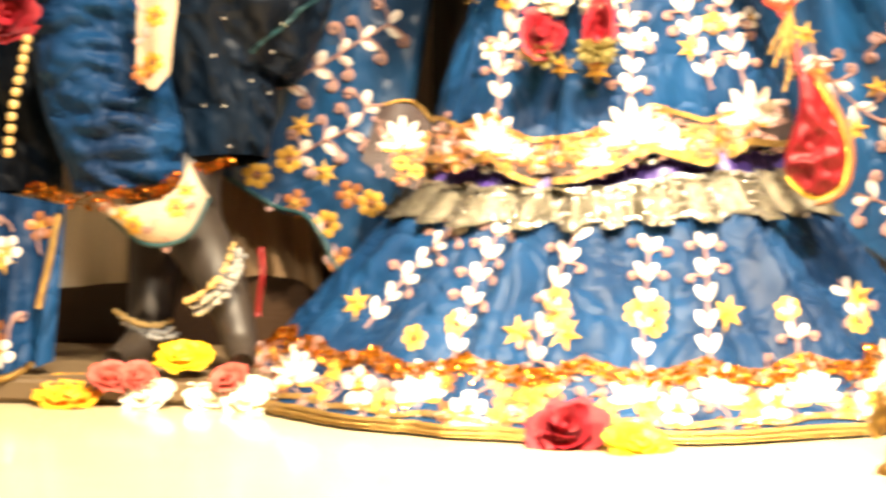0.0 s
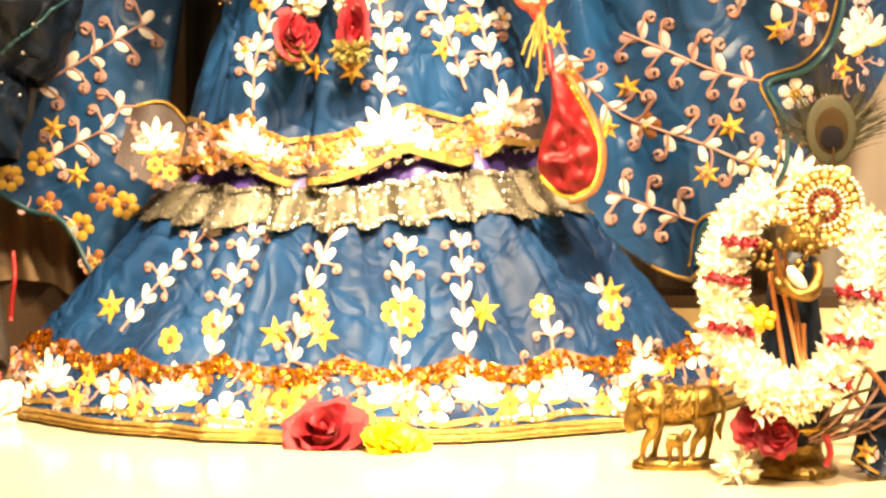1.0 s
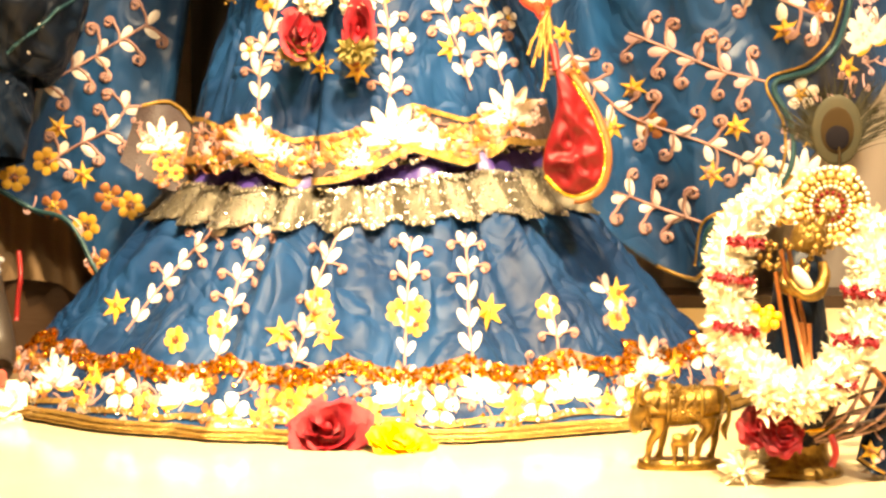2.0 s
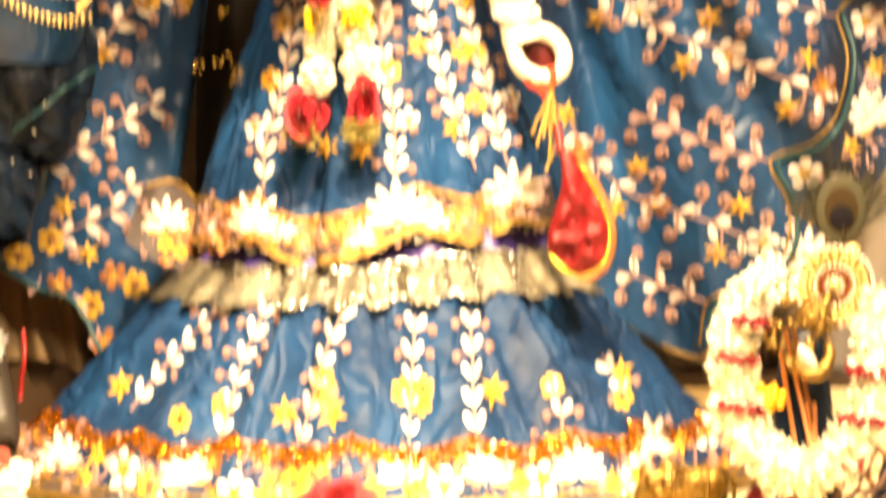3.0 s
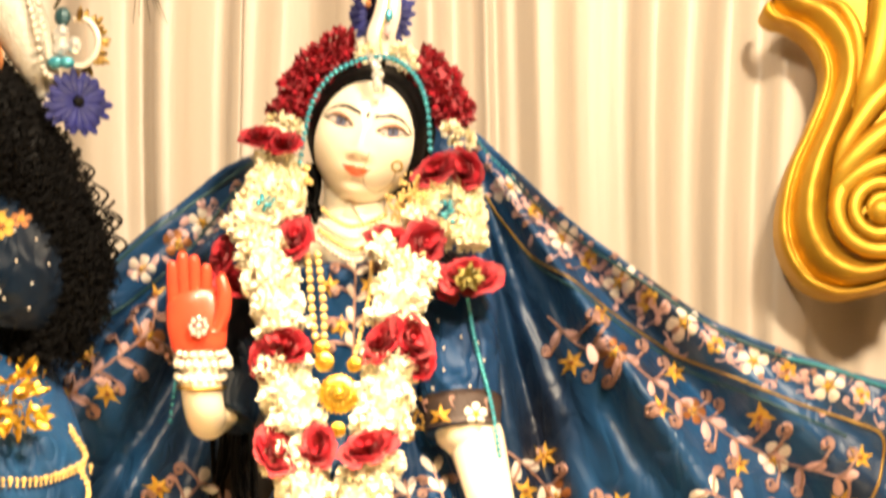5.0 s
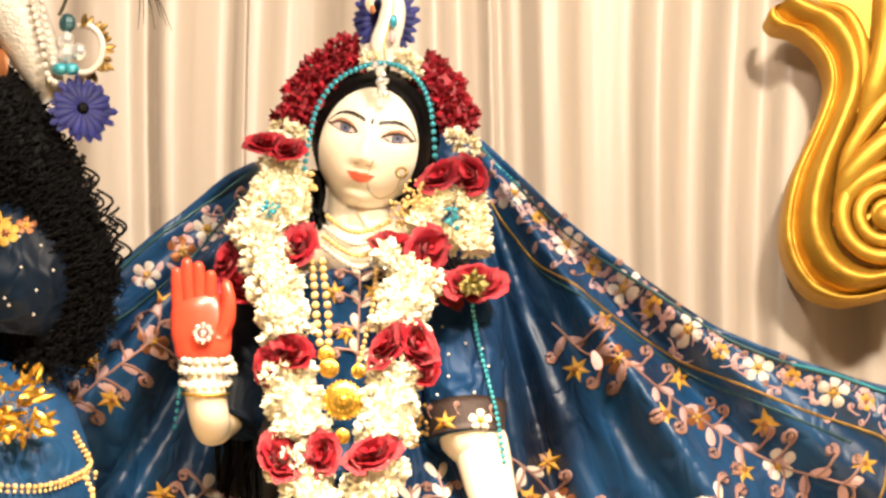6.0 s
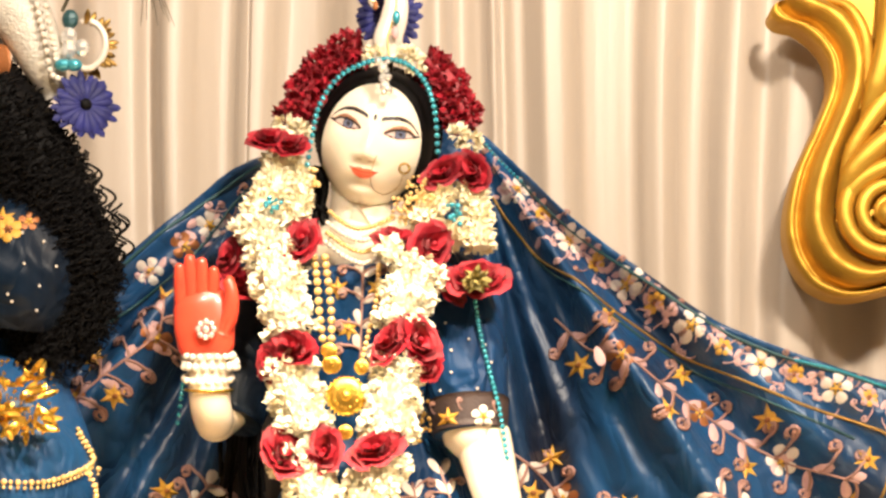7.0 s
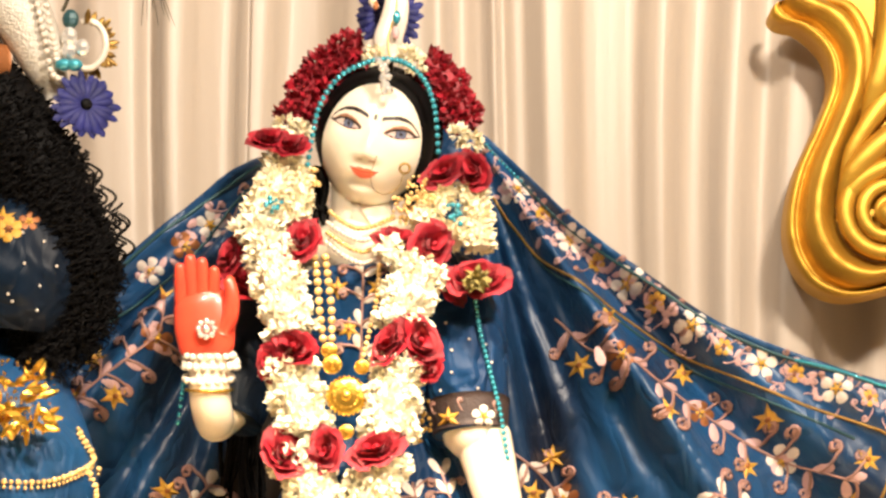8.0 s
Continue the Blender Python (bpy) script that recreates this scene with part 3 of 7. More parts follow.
def head_shape(soup, centre, turn, k):
    """A plain painted head; k is its size, its own axes x across, y back, z up."""
    rows, cols = 210, 300
    verts, loc = [], []
    for i in range(rows + 1):
        b = -math.pi / 2 + math.pi * i / rows
        for j in range(cols):
            w = j / cols * 2 - 1
            a = math.pi * (0.62 * w + 0.38 * w ** 3)
            sz = math.sin(b)
            wide = 1.0 * (1 - 0.36 * smooth_step(-0.20, -1.08, sz))
            x, y, z = wide * math.cos(b) ** 0.72 * math.sin(a), -0.92 * math.cos(b) ** 0.8 * math.cos(a), 1.18 * sz
            if y < 0:
                front = smooth_step(0, -0.5, y)
                n = math.exp(-(x / (0.085 + 0.075 * smooth_step(0.0, -0.42, z))) ** 2) * smooth_step(0.20, -0.36, z) * smooth_step(-0.60, -0.40, z)
                y -= front * 0.15 * n
                y -= front * 0.03 * sum(math.exp(-((x - e) / 0.08) ** 2 - ((z + 0.44) / 0.08) ** 2) for e in (-0.15, 0.15))
                y -= front * 0.06 * math.exp(-(x / 0.22) ** 2 - ((z + 0.71) / 0.11) ** 2)
                y += front * 0.03 * math.exp(-(x / 0.25) ** 2 - ((z + 0.90) / 0.06) ** 2)
                y -= front * 0.06 * math.exp(-(x / 0.22) ** 2 - ((z + 1.06) / 0.13) ** 2)
                y += front * 0.06 * sum(math.exp(-((x - e) / 0.22) ** 2 - ((z - 0.04) / 0.13) ** 2) for e in (-0.447, 0.447))
            verts.append(centre + turn @ (Vector((x, y, z)) * k))
            loc.append((x, y, z))
    faces = grid_faces(rows + 1, cols, True)
    n0 = len(soup.v)
    soup.v += [tuple(v) for v in verts]
    for f in faces:
        x, y, z = (sum(loc[i][c] for i in f) / 4 for c in range(3))
        slot = 0
        if y < -0.12:
            for e in (-0.447, 0.447):
                side = 1 if e > 0 else -1
                d = (x - e) / 0.275
                out = d * side
                mid = 0.045 + 0.045 * out
                if abs(d) < 1:
                    h = 0.108 * (1 - abs(d) ** 2.2) * (1 + 0.15 * out)
                    low = 0.072 * (1 - abs(d) ** 1.8)
                    if -low < z - mid < h:
                        slot = 2
                        iris = (x - e - 0.015) ** 2 + (z - mid - 0.012) ** 2
                        if iris < 0.092 ** 2:
                            slot = 1 if iris > 0.078 ** 2 or iris < 0.030 ** 2 else 3
                        if z - mid > h - 0.040:
                            slot = 1
                        elif z - mid < 0.022 - low:
                            slot = 8
                    elif h <= z - mid < h + 0.048 * (1 - d * d):
                        slot = 4
                if 0.82 < out < 1.22 and abs(z - mid - 0.06 * (out - 0.82)) < 0.018 * (1.3 - out) / 0.3:
                    slot = 1
                b = (x * side - 0.46)
                if -0.345 < b < 0.31:
                    arc = 0.315 - (0.75 if b < 0 else 2.1) * b * b
                    if abs(z - arc) < 0.037 - 0.055 * max(b + 0.12, 0):
                        slot = 1
                # shade of the nostrils, coloured in as two small brown spots
                if ((x - 0.10 * side) / 0.045) ** 2 + ((z + 0.500) / 0.012) ** 2 < 1:
                    slot = 4
            dl = x / 0.245
            if abs(dl) < 1:
                mid = -0.690 + 0.06 * dl * dl
                top = 0.072 * (1 - abs(dl)) ** 0.8 * (0.72 + 0.55 * min(abs(dl) / 0.22, 1) * (1 - abs(dl) * 0.5))
                if -0.100 * (1 - dl * dl) ** 0.8 < z - mid < top:
                    slot = 5
                if abs(z - mid) < 0.008:
                    slot = 8
            if x * x / 0.0006 + (z - 0.235) ** 2 / 0.004 < 1:
                slot = 1
        if (x / 0.83) ** 2 + ((z + 0.18) / 1.02) ** 2 > 1 and z > -0.62 or y > -0.1 and z > -0.9:
            slot = 7
        soup.f.append(tuple(n0 + i for i in f))
        soup.s.append(slot)


HEAD = Vector((-0.080, 0.060, 0.905))
HEAD_TURN = Euler((radians(4), radians(13), radians(-1))).to_matrix()


def limb(soup, pts, radii, slot=0, sides=16, n=24, flat=1.0):
    tube(soup, spline(pts, n), np.interp(np.linspace(0, 1, n), np.linspace(0, 1, len(radii)), radii), sides, slot, flat)


def build_statue():
    s = Soup()
    head_shape(s, HEAD, HEAD_TURN, 0.0623)
    neck = Vector((-0.095, 0.080, 0.841))
    limb(s, [neck + Vector((0, 0.0, 0.03)), neck, neck + Vector((0.0, 0.01, -0.05)), (SX, 0.09, 0.80)], [0.033, 0.033, 0.037, 0.06])
    ball(s, (SX, 0.086, 0.785), 0.066, 0, 24, 14, (1.3, 0.95, 0.66))
    # torso down to the base under the skirt
    limb(s, [(SX, 0.09, 0.82), (SX, 0.09, 0.76), (SX, 0.09, 0.62), (SX, 0.10, 0.56), (SX, 0.10, 0.4), (SX, 0.10, 0.0)], [0.045, 0.088, 0.075, 0.062, 0.06, 0.09], sides=24, flat=0.7)
    # lowered arm with a curled palm
    limb(s, [(0.001, 0.070, 0.742), (0.019, 0.050, 0.668), (0.023, 0.030, 0.596), (0.033, 0.030, 0.584), (0.048, 0.010, 0.524), (0.063, 0.000, 0.486)],
         [0.036, 0.036, 0.033, 0.030, 0.024, 0.0165])
    limb(s, [(0.063, 0.000, 0.486), (0.068, -0.005, 0.464), (0.074, -0.005, 0.444)], [0.0165, 0.017, 0.02])
    ring = []
    for i in range(29):
        q = 2 * math.pi * i / 28
        ring.append(Vector((0.091, -0.010, 0.432)) + Vector((0.0250 * math.cos(q) + 0.0045 * math.sin(q), 0.008 * math.sin(q), 0.0227 * math.sin(q) - 0.0091 * math.cos(q))))
    tube(s, ring, 0.0085, 12, 0, caps=False)
    # hollow of the curled palm, its shade put in as a darker red
    ball(s, (0.092, 0.006, 0.431), 0.0227, 8, 20, 12, (1.0, 0.25, 0.85))
    for a, b, c in (((0.079, -0.018, 0.415), (0.082, -0.020, 0.405), (0.092, -0.018, 0.397)), ((0.092, -0.018, 0.411), (0.093, -0.020, 0.400), (0.097, -0.018, 0.389)), ((0.103, -0.018, 0.418), (0.103, -0.020, 0.406), (0.101, -0.018, 0.394))):
        limb(s, [a, b, c], [0.006, 0.006, 0.004], 6, 8, 10)
    # raised arm and flat palm
    limb(s, [(-0.188, 0.070, 0.718), (-0.215, 0.060, 0.645), (-0.236, 0.030, 0.603), (-0.239, -0.005, 0.605), (-0.242, -0.020, 0.629), (-0.244, -0.020, 0.663)],
         [0.034, 0.028, 0.019, 0.0205, 0.021, 0.018])
    limb(s, [(-0.244, -0.020, 0.658), (-0.245, -0.024, 0.668), (-0.247, -0.027, 0.691), (-0.250, -0.027, 0.714), (-0.252, -0.026, 0.724)],
         [0.017, 0.0275, 0.031, 0.029, 0.024], 6, 20, 20, 0.42)
    for low, top, r in (((-0.271, -0.026, 0.711), (-0.273, -0.036, 0.755), 0.0068), ((-0.260, -0.026, 0.715), (-0.263, -0.036, 0.764), 0.0074), ((-0.249, -0.026, 0.715), (-0.251, -0.036, 0.761), 0.0074), ((-0.239, -0.026, 0.711), (-0.238, -0.036, 0.752), 0.0066)):
        low, top = Vector(low), Vector(top)
        limb(s, [low, low.lerp(top, 0.3), low.lerp(top, 0.65), low.lerp(top, 0.93), top], [r, r, r * 0.95, r * 0.75, r * 0.25], 6, 10, 14)
    limb(s, [(-0.228, -0.030, 0.685), (-0.221, -0.036, 0.701), (-0.219, -0.040, 0.721), (-0.223, -0.040, 0.737), (-0.225, -0.040, 0.739)], [0.008, 0.0085, 0.007, 0.006, 0.002], 6, 10, 14)
    statue = new("statue", s.mesh("statue", [MARBLE, EYE_LINE, EYE_WHITE, IRIS, LID, LIP, PALM, HAIR_BLACK, PALM_SHADE]))
    tagged(statue, "ivory marble temple statue with painted features and a raised red palm", "statue")



build_statue()

# ---- hair, hood beads, head flowers ----


def strand(soup, pts, r, slot=0, n=16, taper=0.4):
    tube(soup, spline(pts, n), np.linspace(r, r * taper, n), 5, slot)


def build_hair():
    s = Soup()
    k = 0.0602
    back = HEAD + HEAD_TURN @ Vector((0, 0.55 * k, 0.16 * k))
    ball(s, back, k, 0, 40, 26, (1.12, 0.85, 1.27), HEAD_TURN)
    for side in (-1, 1):
        for n in range(26):
            u = n / 25
            a = math.pi * (0.5 + side * 0.62 * u)
            p = [HEAD + HEAD_TURN @ (Vector(((0.80 + 0.28 * w) * math.cos(a + side * 0.16 * w), -0.42 + 0.55 * w, 0.18 + (0.86 + 0.24 * w) * math.sin(a + side * 0.16 * w))) * k) for w in (0, 0.4, 1.0)]
            strand(s, p, 0.0052, 0, 8, 0.9)
    # locks that fall behind the shoulders
    for top, low in (((-0.151, 0.090, 0.879), (-0.141, 0.070, 0.814)), ((-0.024, 0.090, 0.880), (-0.032, 0.070, 0.814)), ((-0.213, 0.090, 0.721), (-0.204, 0.090, 0.519)), ((-0.223, 0.100, 0.710), (-0.226, 0.100, 0.543))):
        for _ in range(14):
            p, q = Vector(top) + Vector((rnd(-.012, .012), rnd(-.01, .01), 0)), Vector(low) + Vector((rnd(-.015, .015), rnd(-.01, .01), rnd(-.02, .02)))
            strand(s, [p, p.lerp(q, 0.3) + Vector((rnd(-.008, .008), 0, 0)), p.lerp(q, 0.7) + Vector((rnd(-.008, .008), 0, 0)), q], 0.0055, 0, 14)
    hair = new("hair", s.mesh("hair", [HAIR_BLACK]))
    return tagged(hair, "black hair dressed close round the statue's head", "wig")


build_hair()


def bead_string(name, pts, r, mat, parent, count, label=""):
    s = Soup()
    fine = spline(pts, 80)
    length = np.linalg.norm(np.diff(fine, axis=0), axis=1).sum()
    for p in spline(pts, max(3, int(length / (1.95 * r)))):
        ball(s, p, r, 0, 8, 6)
    return part(name, s.mesh(name, [mat]), parent, label)


beads = thing("bead_edging", (-0.071, 0.020, 0.982), "turquoise beads edging the dark veil round the face", "beads")
bead_string("bead_row", [(-0.150, 0.015, 0.860), (-0.144, 0.010, 0.898), (-0.136, 0.005, 0.930), (-0.117, 0.000, 0.957), (-0.091, 0.000, 0.972), (-0.067, 0.000, 0.977), (-0.044, 0.000, 0.970), (-0.026, 0.005, 0.951), (-0.017, 0.010, 0.922), (-0.014, 0.015, 0.882)], 0.0031, TEAL, beads, 58)
bead_string("bead_row", [(0.024, 0.000, 0.728), (0.030, 0.000, 0.690), (0.040, 0.000, 0.650), (0.050, 0.000, 0.610), (0.057, 0.000, 0.564)], 0.0027, TEAL, beads, 34)
bead_string("bead_row", [(-0.272, 0.020, 0.643), (-0.274, 0.020, 0.628), (-0.277, 0.020, 0.600)], 0.0027, TEAL, beads, 9)


def blossom_petal(soup, p, d, length, width, slot=0, cup=0.3):
    """One small pointed petal from p along d."""
    d = Vector(d).normalized()
    t = d.cross(Vector((rnd(-1, 1), rnd(-1, 1), rnd(-1, 1)))).normalized()
    n = d.cross(t)
    p = Vector(p)
    m = p + d * length * 0.55
    v = [p, m + t * width * 0.5 + n * cup * width, m - n * cup * width * 0.2, m - t * width * 0.5 + n * cup * width, p + d * length + n * cup * width * 0.8]
    soup.add(v, [(0, 1, 2), (0, 2, 3), (1, 4, 2), (2, 4, 3)], slot)


def petal_rope(soup, pts, r, step=0.0034, around=15, size=0.0105, slot=0, lump=0.10, width=0.62):
    """A thick string of small blossoms along a curve."""
    n0 = 12 * len(pts)
    path = spline(pts, n0)
    tube(soup, path, np.full(n0, (r if np.isscalar(r) else np.mean(r)) * 0.62), 8, slot)
    lens = np.concatenate([[0], np.cumsum(np.linalg.norm(np.diff(path, axis=0), axis=1))])
    for d in np.arange(0, lens[-1], step):
        i = min(np.searchsorted(lens, d), n0 - 2)
        c, t = Vector(path[i]), Vector(path[i + 1] - path[i]).normalized()
        a = t.orthogonal().normalized()
        b = t.cross(a)
        rr = r * (1 + lump * math.sin(d * 210) + rnd(-0.08, 0.08))
        for k in range(around):
            q = 2 * math.pi * (k + rnd(-0.4, 0.4)) / around
            out = a * math.cos(q) + b * math.sin(q)
            blossom_petal(soup, c + out * (rr - size * 0.75), out + t * rnd(-0.7, 0.7), size * rnd(0.8, 1.2), size * width, slot)


def rose_mesh(mat, name="rose", seed=0.0, rings=((3, 0.22, 1.25), (4, 0.42, 1.0), (5, 0.66, 0.72), (6, 0.88, 0.42))):
    """A full rose of cupped petals, radius 1, facing +z."""
    s = Soup()
    for count, r, up in rings:
        for k in range(count):
            a0 = 2 * math.pi * (k + 0.37 * count) / count + rnd(-0.15, 0.15)
            half = math.pi / count * 1.35
            verts = []
            for i in range(5):
                v = i / 4
                for j in range(6):
                    w = j / 5 * 2 - 1
                    q = a0 + half * w
                    rad = r * (0.35 + 0.65 * math.sin(v * math.pi * 0.55)) * (1 + 0.10 * v * math.cos(3 * w + k)) + 0.13 * v ** 3
                    z = up * 0.62 * v ** 0.8 * (1 - 0.22 * w * w) - 0.10 * max(0, v - 0.75) * (1 + r) + 0.03 * math.sin(5 * w + 2 * k)
                    v3 = Vector((rad * math.cos(q), rad * math.sin(q), z - 0.25))
                    verts.append(v3 + noise.noise_vector(v3 * 2.3 + Vector((k, count, seed))) * 0.13 * (0.3 + v) + noise.noise_vector(v3 * 6.0 + Vector((seed, k, 0))) * 0.05 * v)
            s.add(verts, grid_faces(5, 6))
    ball(s, (0, 0, 0.0), 0.15, 0, 8, 6, (1, 1, 1.8))
    ball(s, (0, 0, -0.18), 0.5, 0, 10, 6, (1, 1, 0.5))
    return s.mesh(name, [mat])


def facing(p, direction, size, spin=0.0, squash=1.0):
    m = Vector(direction).to_track_quat("Z", "Y").to_matrix().to_4x4() @ Matrix.Rotation(spin, 4, "Z") @ Matrix.Diagonal((size, size * squash, size * 0.9, 1))
    m.translation = p
    return m


ROSE, ROSE_B = rose_mesh(RED_PETAL, seed=3.0), rose_mesh(RED_PETAL, seed=9.0)

head_flowers = thing("head_garland", (-0.078, 0.060, 0.983), "garland of crimson blossoms with cream buds round the head", "garland")
for pts in ([(-0.166, 0.050, 0.918), (-0.155, 0.050, 0.950), (-0.136, 0.050, 0.977), (-0.114, 0.050, 0.996), (-0.095, 0.050, 1.000)], [(-0.030, 0.050, 0.986), (-0.007, 0.050, 0.966), (0.007, 0.050, 0.941), (0.013, 0.050, 0.917)]):
    s = Soup()
    petal_rope(s, pts, 0.0214, 0.0042, 16, 0.0115, width=0.8)
    part("red_blossoms", s.mesh("red_blossoms", [RED_PETAL], False), head_flowers)
s = Soup()
for p in ((-0.080, 0.030, 0.989), (-0.046, 0.030, 0.988), (-0.038, 0.030, 0.980), (-0.174, 0.030, 0.913), (-0.159, 0.030, 0.907), (0.007, 0.030, 0.903), (0.021, 0.030, 0.896)):
    for _ in range(40):
        d = Vector((rnd(-1, 1), rnd(-1.2, 0.3), rnd(-1, 1))).normalized()
        blossom_petal(s, Vector(p) + d * 0.004, d, 0.0115, 0.0075)
part("cream_buds", s.mesh("cream_buds", [CREAM_PETAL], False), head_flowers, "cream buds")

# ---- garlands of white tuberose and red roses ----
garland = thing("garland", (-0.102, -0.020, 0.768), "thick garland of white tuberose blossoms tied with red roses", "garland")


def white_run(pts, r, name="white_blossoms", mat=None):
    s = Soup()
    if mat:
        petal_rope(s, pts, r)
    else:
        petal_rope(s, pts, r, 0.0030, 19, 0.0088, lump=0.16, width=1.05)
    return tagged(part(name, s.mesh(name, [mat or WHITE_PETAL], False), garland), kind="stuff")


white_run([(-0.191, 0.000, 0.800), (-0.179, -0.020, 0.756), (-0.169, -0.030, 0.719), (-0.160, -0.035, 0.684)], 0.0255)
white_run([(-0.162, -0.040, 0.655), (-0.153, -0.045, 0.621), (-0.143, -0.050, 0.581)], 0.0267)
white_run([(-0.158, -0.050, 0.564), (-0.143, -0.055, 0.539), (-0.120, -0.060, 0.511)], 0.0250)
white_run([(-0.029, -0.020, 0.756), (-0.042, -0.030, 0.726), (-0.050, -0.035, 0.690)], 0.0261)
white_run([(-0.052, -0.040, 0.656), (-0.058, -0.045, 0.621), (-0.063, -0.050, 0.576)], 0.0272)
white_run([(-0.065, -0.050, 0.562), (-0.073, -0.055, 0.533), (-0.092, -0.060, 0.505)], 0.0261)
white_run([(-0.123, -0.055, 0.478), (-0.125, -0.060, 0.438), (-0.129, -0.065, 0.391)], 0.0140)
white_run([(-0.094, -0.055, 0.486), (-0.089, -0.060, 0.439), (-0.083, -0.065, 0.394)], 0.0150)
white_run([(-0.174, 0.020, 0.879), (-0.180, 0.010, 0.850), (-0.195, 0.000, 0.818), (-0.210, 0.000, 0.786)], 0.0193, mat=CREAM_PETAL)
white_run([(-0.161, 0.020, 0.864), (-0.157, 0.010, 0.835), (-0.161, 0.000, 0.803)], 0.0148, mat=CREAM_PETAL)
white_run([(-0.005, 0.020, 0.847), (-0.017, 0.010, 0.824), (-0.033, 0.000, 0.801)], 0.0153, mat=CREAM_PETAL)
white_run([(0.019, 0.020, 0.850), (0.027, 0.010, 0.821), (0.030, 0.000, 0.778)], 0.0153, mat=CREAM_PETAL)
white_run([(0.001, 0.010, 0.803), (0.004, 0.000, 0.783)], 0.0148, mat=CREAM_PETAL)


def band_of(p, wide, tall, spin=0.0, data=None, label=""):
    """A rose seen from the side, tied round the string."""
    m = facing(p, (rnd(-0.6, 0.6), -0.8, random.choice((0.1, 0.5, 0.7))), 1.0, spin)
    m = m @ Matrix.Diagonal((wide * 1.2, tall * 0.92, 0.5 * (wide + tall) * 1.15, 1))
    return part("rose", data or random.choice((ROSE, ROSE_B)), garland, label, m)


for p, w, h in (((-0.187, 0.000, 0.892), 36, 26), ((-0.165, 0.000, 0.885), 32, 28), ((-0.008, 0.000, 0.859), 40, 26), ((0.022, 0.000, 0.860), 36, 30), ((-0.151, -0.020, 0.783), 44, 36), ((-0.225, 0.000, 0.770), 40, 30), ((-0.212, -0.005, 0.741), 34, 40), ((-0.054, -0.020, 0.782), 38, 36), ((-0.019, -0.020, 0.778), 42, 40), ((0.026, -0.020, 0.744), 50, 42), ((0.001, -0.010, 0.738), 34, 28)):
    band_of(p, w * 0.00058 * 1.05, h * 0.00058 * 1.05, rnd(0, 6))
for p, w, h in (((-0.155, -0.060, 0.667), 44, 34), ((-0.181, -0.050, 0.654), 30, 24), ((-0.060, -0.060, 0.673), 44, 34), ((-0.030, -0.060, 0.674), 42, 36), ((-0.020, -0.055, 0.649), 32, 26), ((-0.164, -0.070, 0.562), 44, 38), ((-0.122, -0.075, 0.564), 34, 32), ((-0.073, -0.080, 0.565), 46, 34), ((-0.120, -0.090, 0.491), 32, 30), ((-0.140, -0.080, 0.373), 42, 34), ((-0.128, -0.075, 0.369), 28, 24), ((-0.082, -0.085, 0.375), 48, 28)):
    band_of(p, w * 0.00058 * 1.05, h * 0.00058 * 1.05, rnd(0, 6))
s = Soup()
for p in ((-0.146, -0.080, 0.355), (-0.136, -0.080, 0.351), (-0.090, -0.090, 0.356), (-0.078, -0.090, 0.355), (0.026, -0.045, 0.738)):
    for _ in range(40):
        d = Vector((rnd(-1, 1), rnd(-1, 0.2), rnd(-1, 0.6))).normalized()
        blossom_petal(s, Vector(p), d, 0.016, 0.009)
part("sepals", s.mesh("sepals", [LEAF], False), garland, "pale green sepals")
s = Soup()
for _ in range(30):
    d = Vector((rnd(-1, 1), rnd(-1, 0.1), rnd(-1, 1))).normalized()
    blossom_petal(s, Vector((-0.197, -0.015, 0.794)), d, 0.024, 0.018)
    blossom_petal(s, Vector((-0.062, -0.040, 0.770)), d * 0.7, 0.018, 0.014)
part("white_lily", s.mesh("white_lily", [WHITE_PETAL], False), garland)

# ---- bodice and sleeves ----


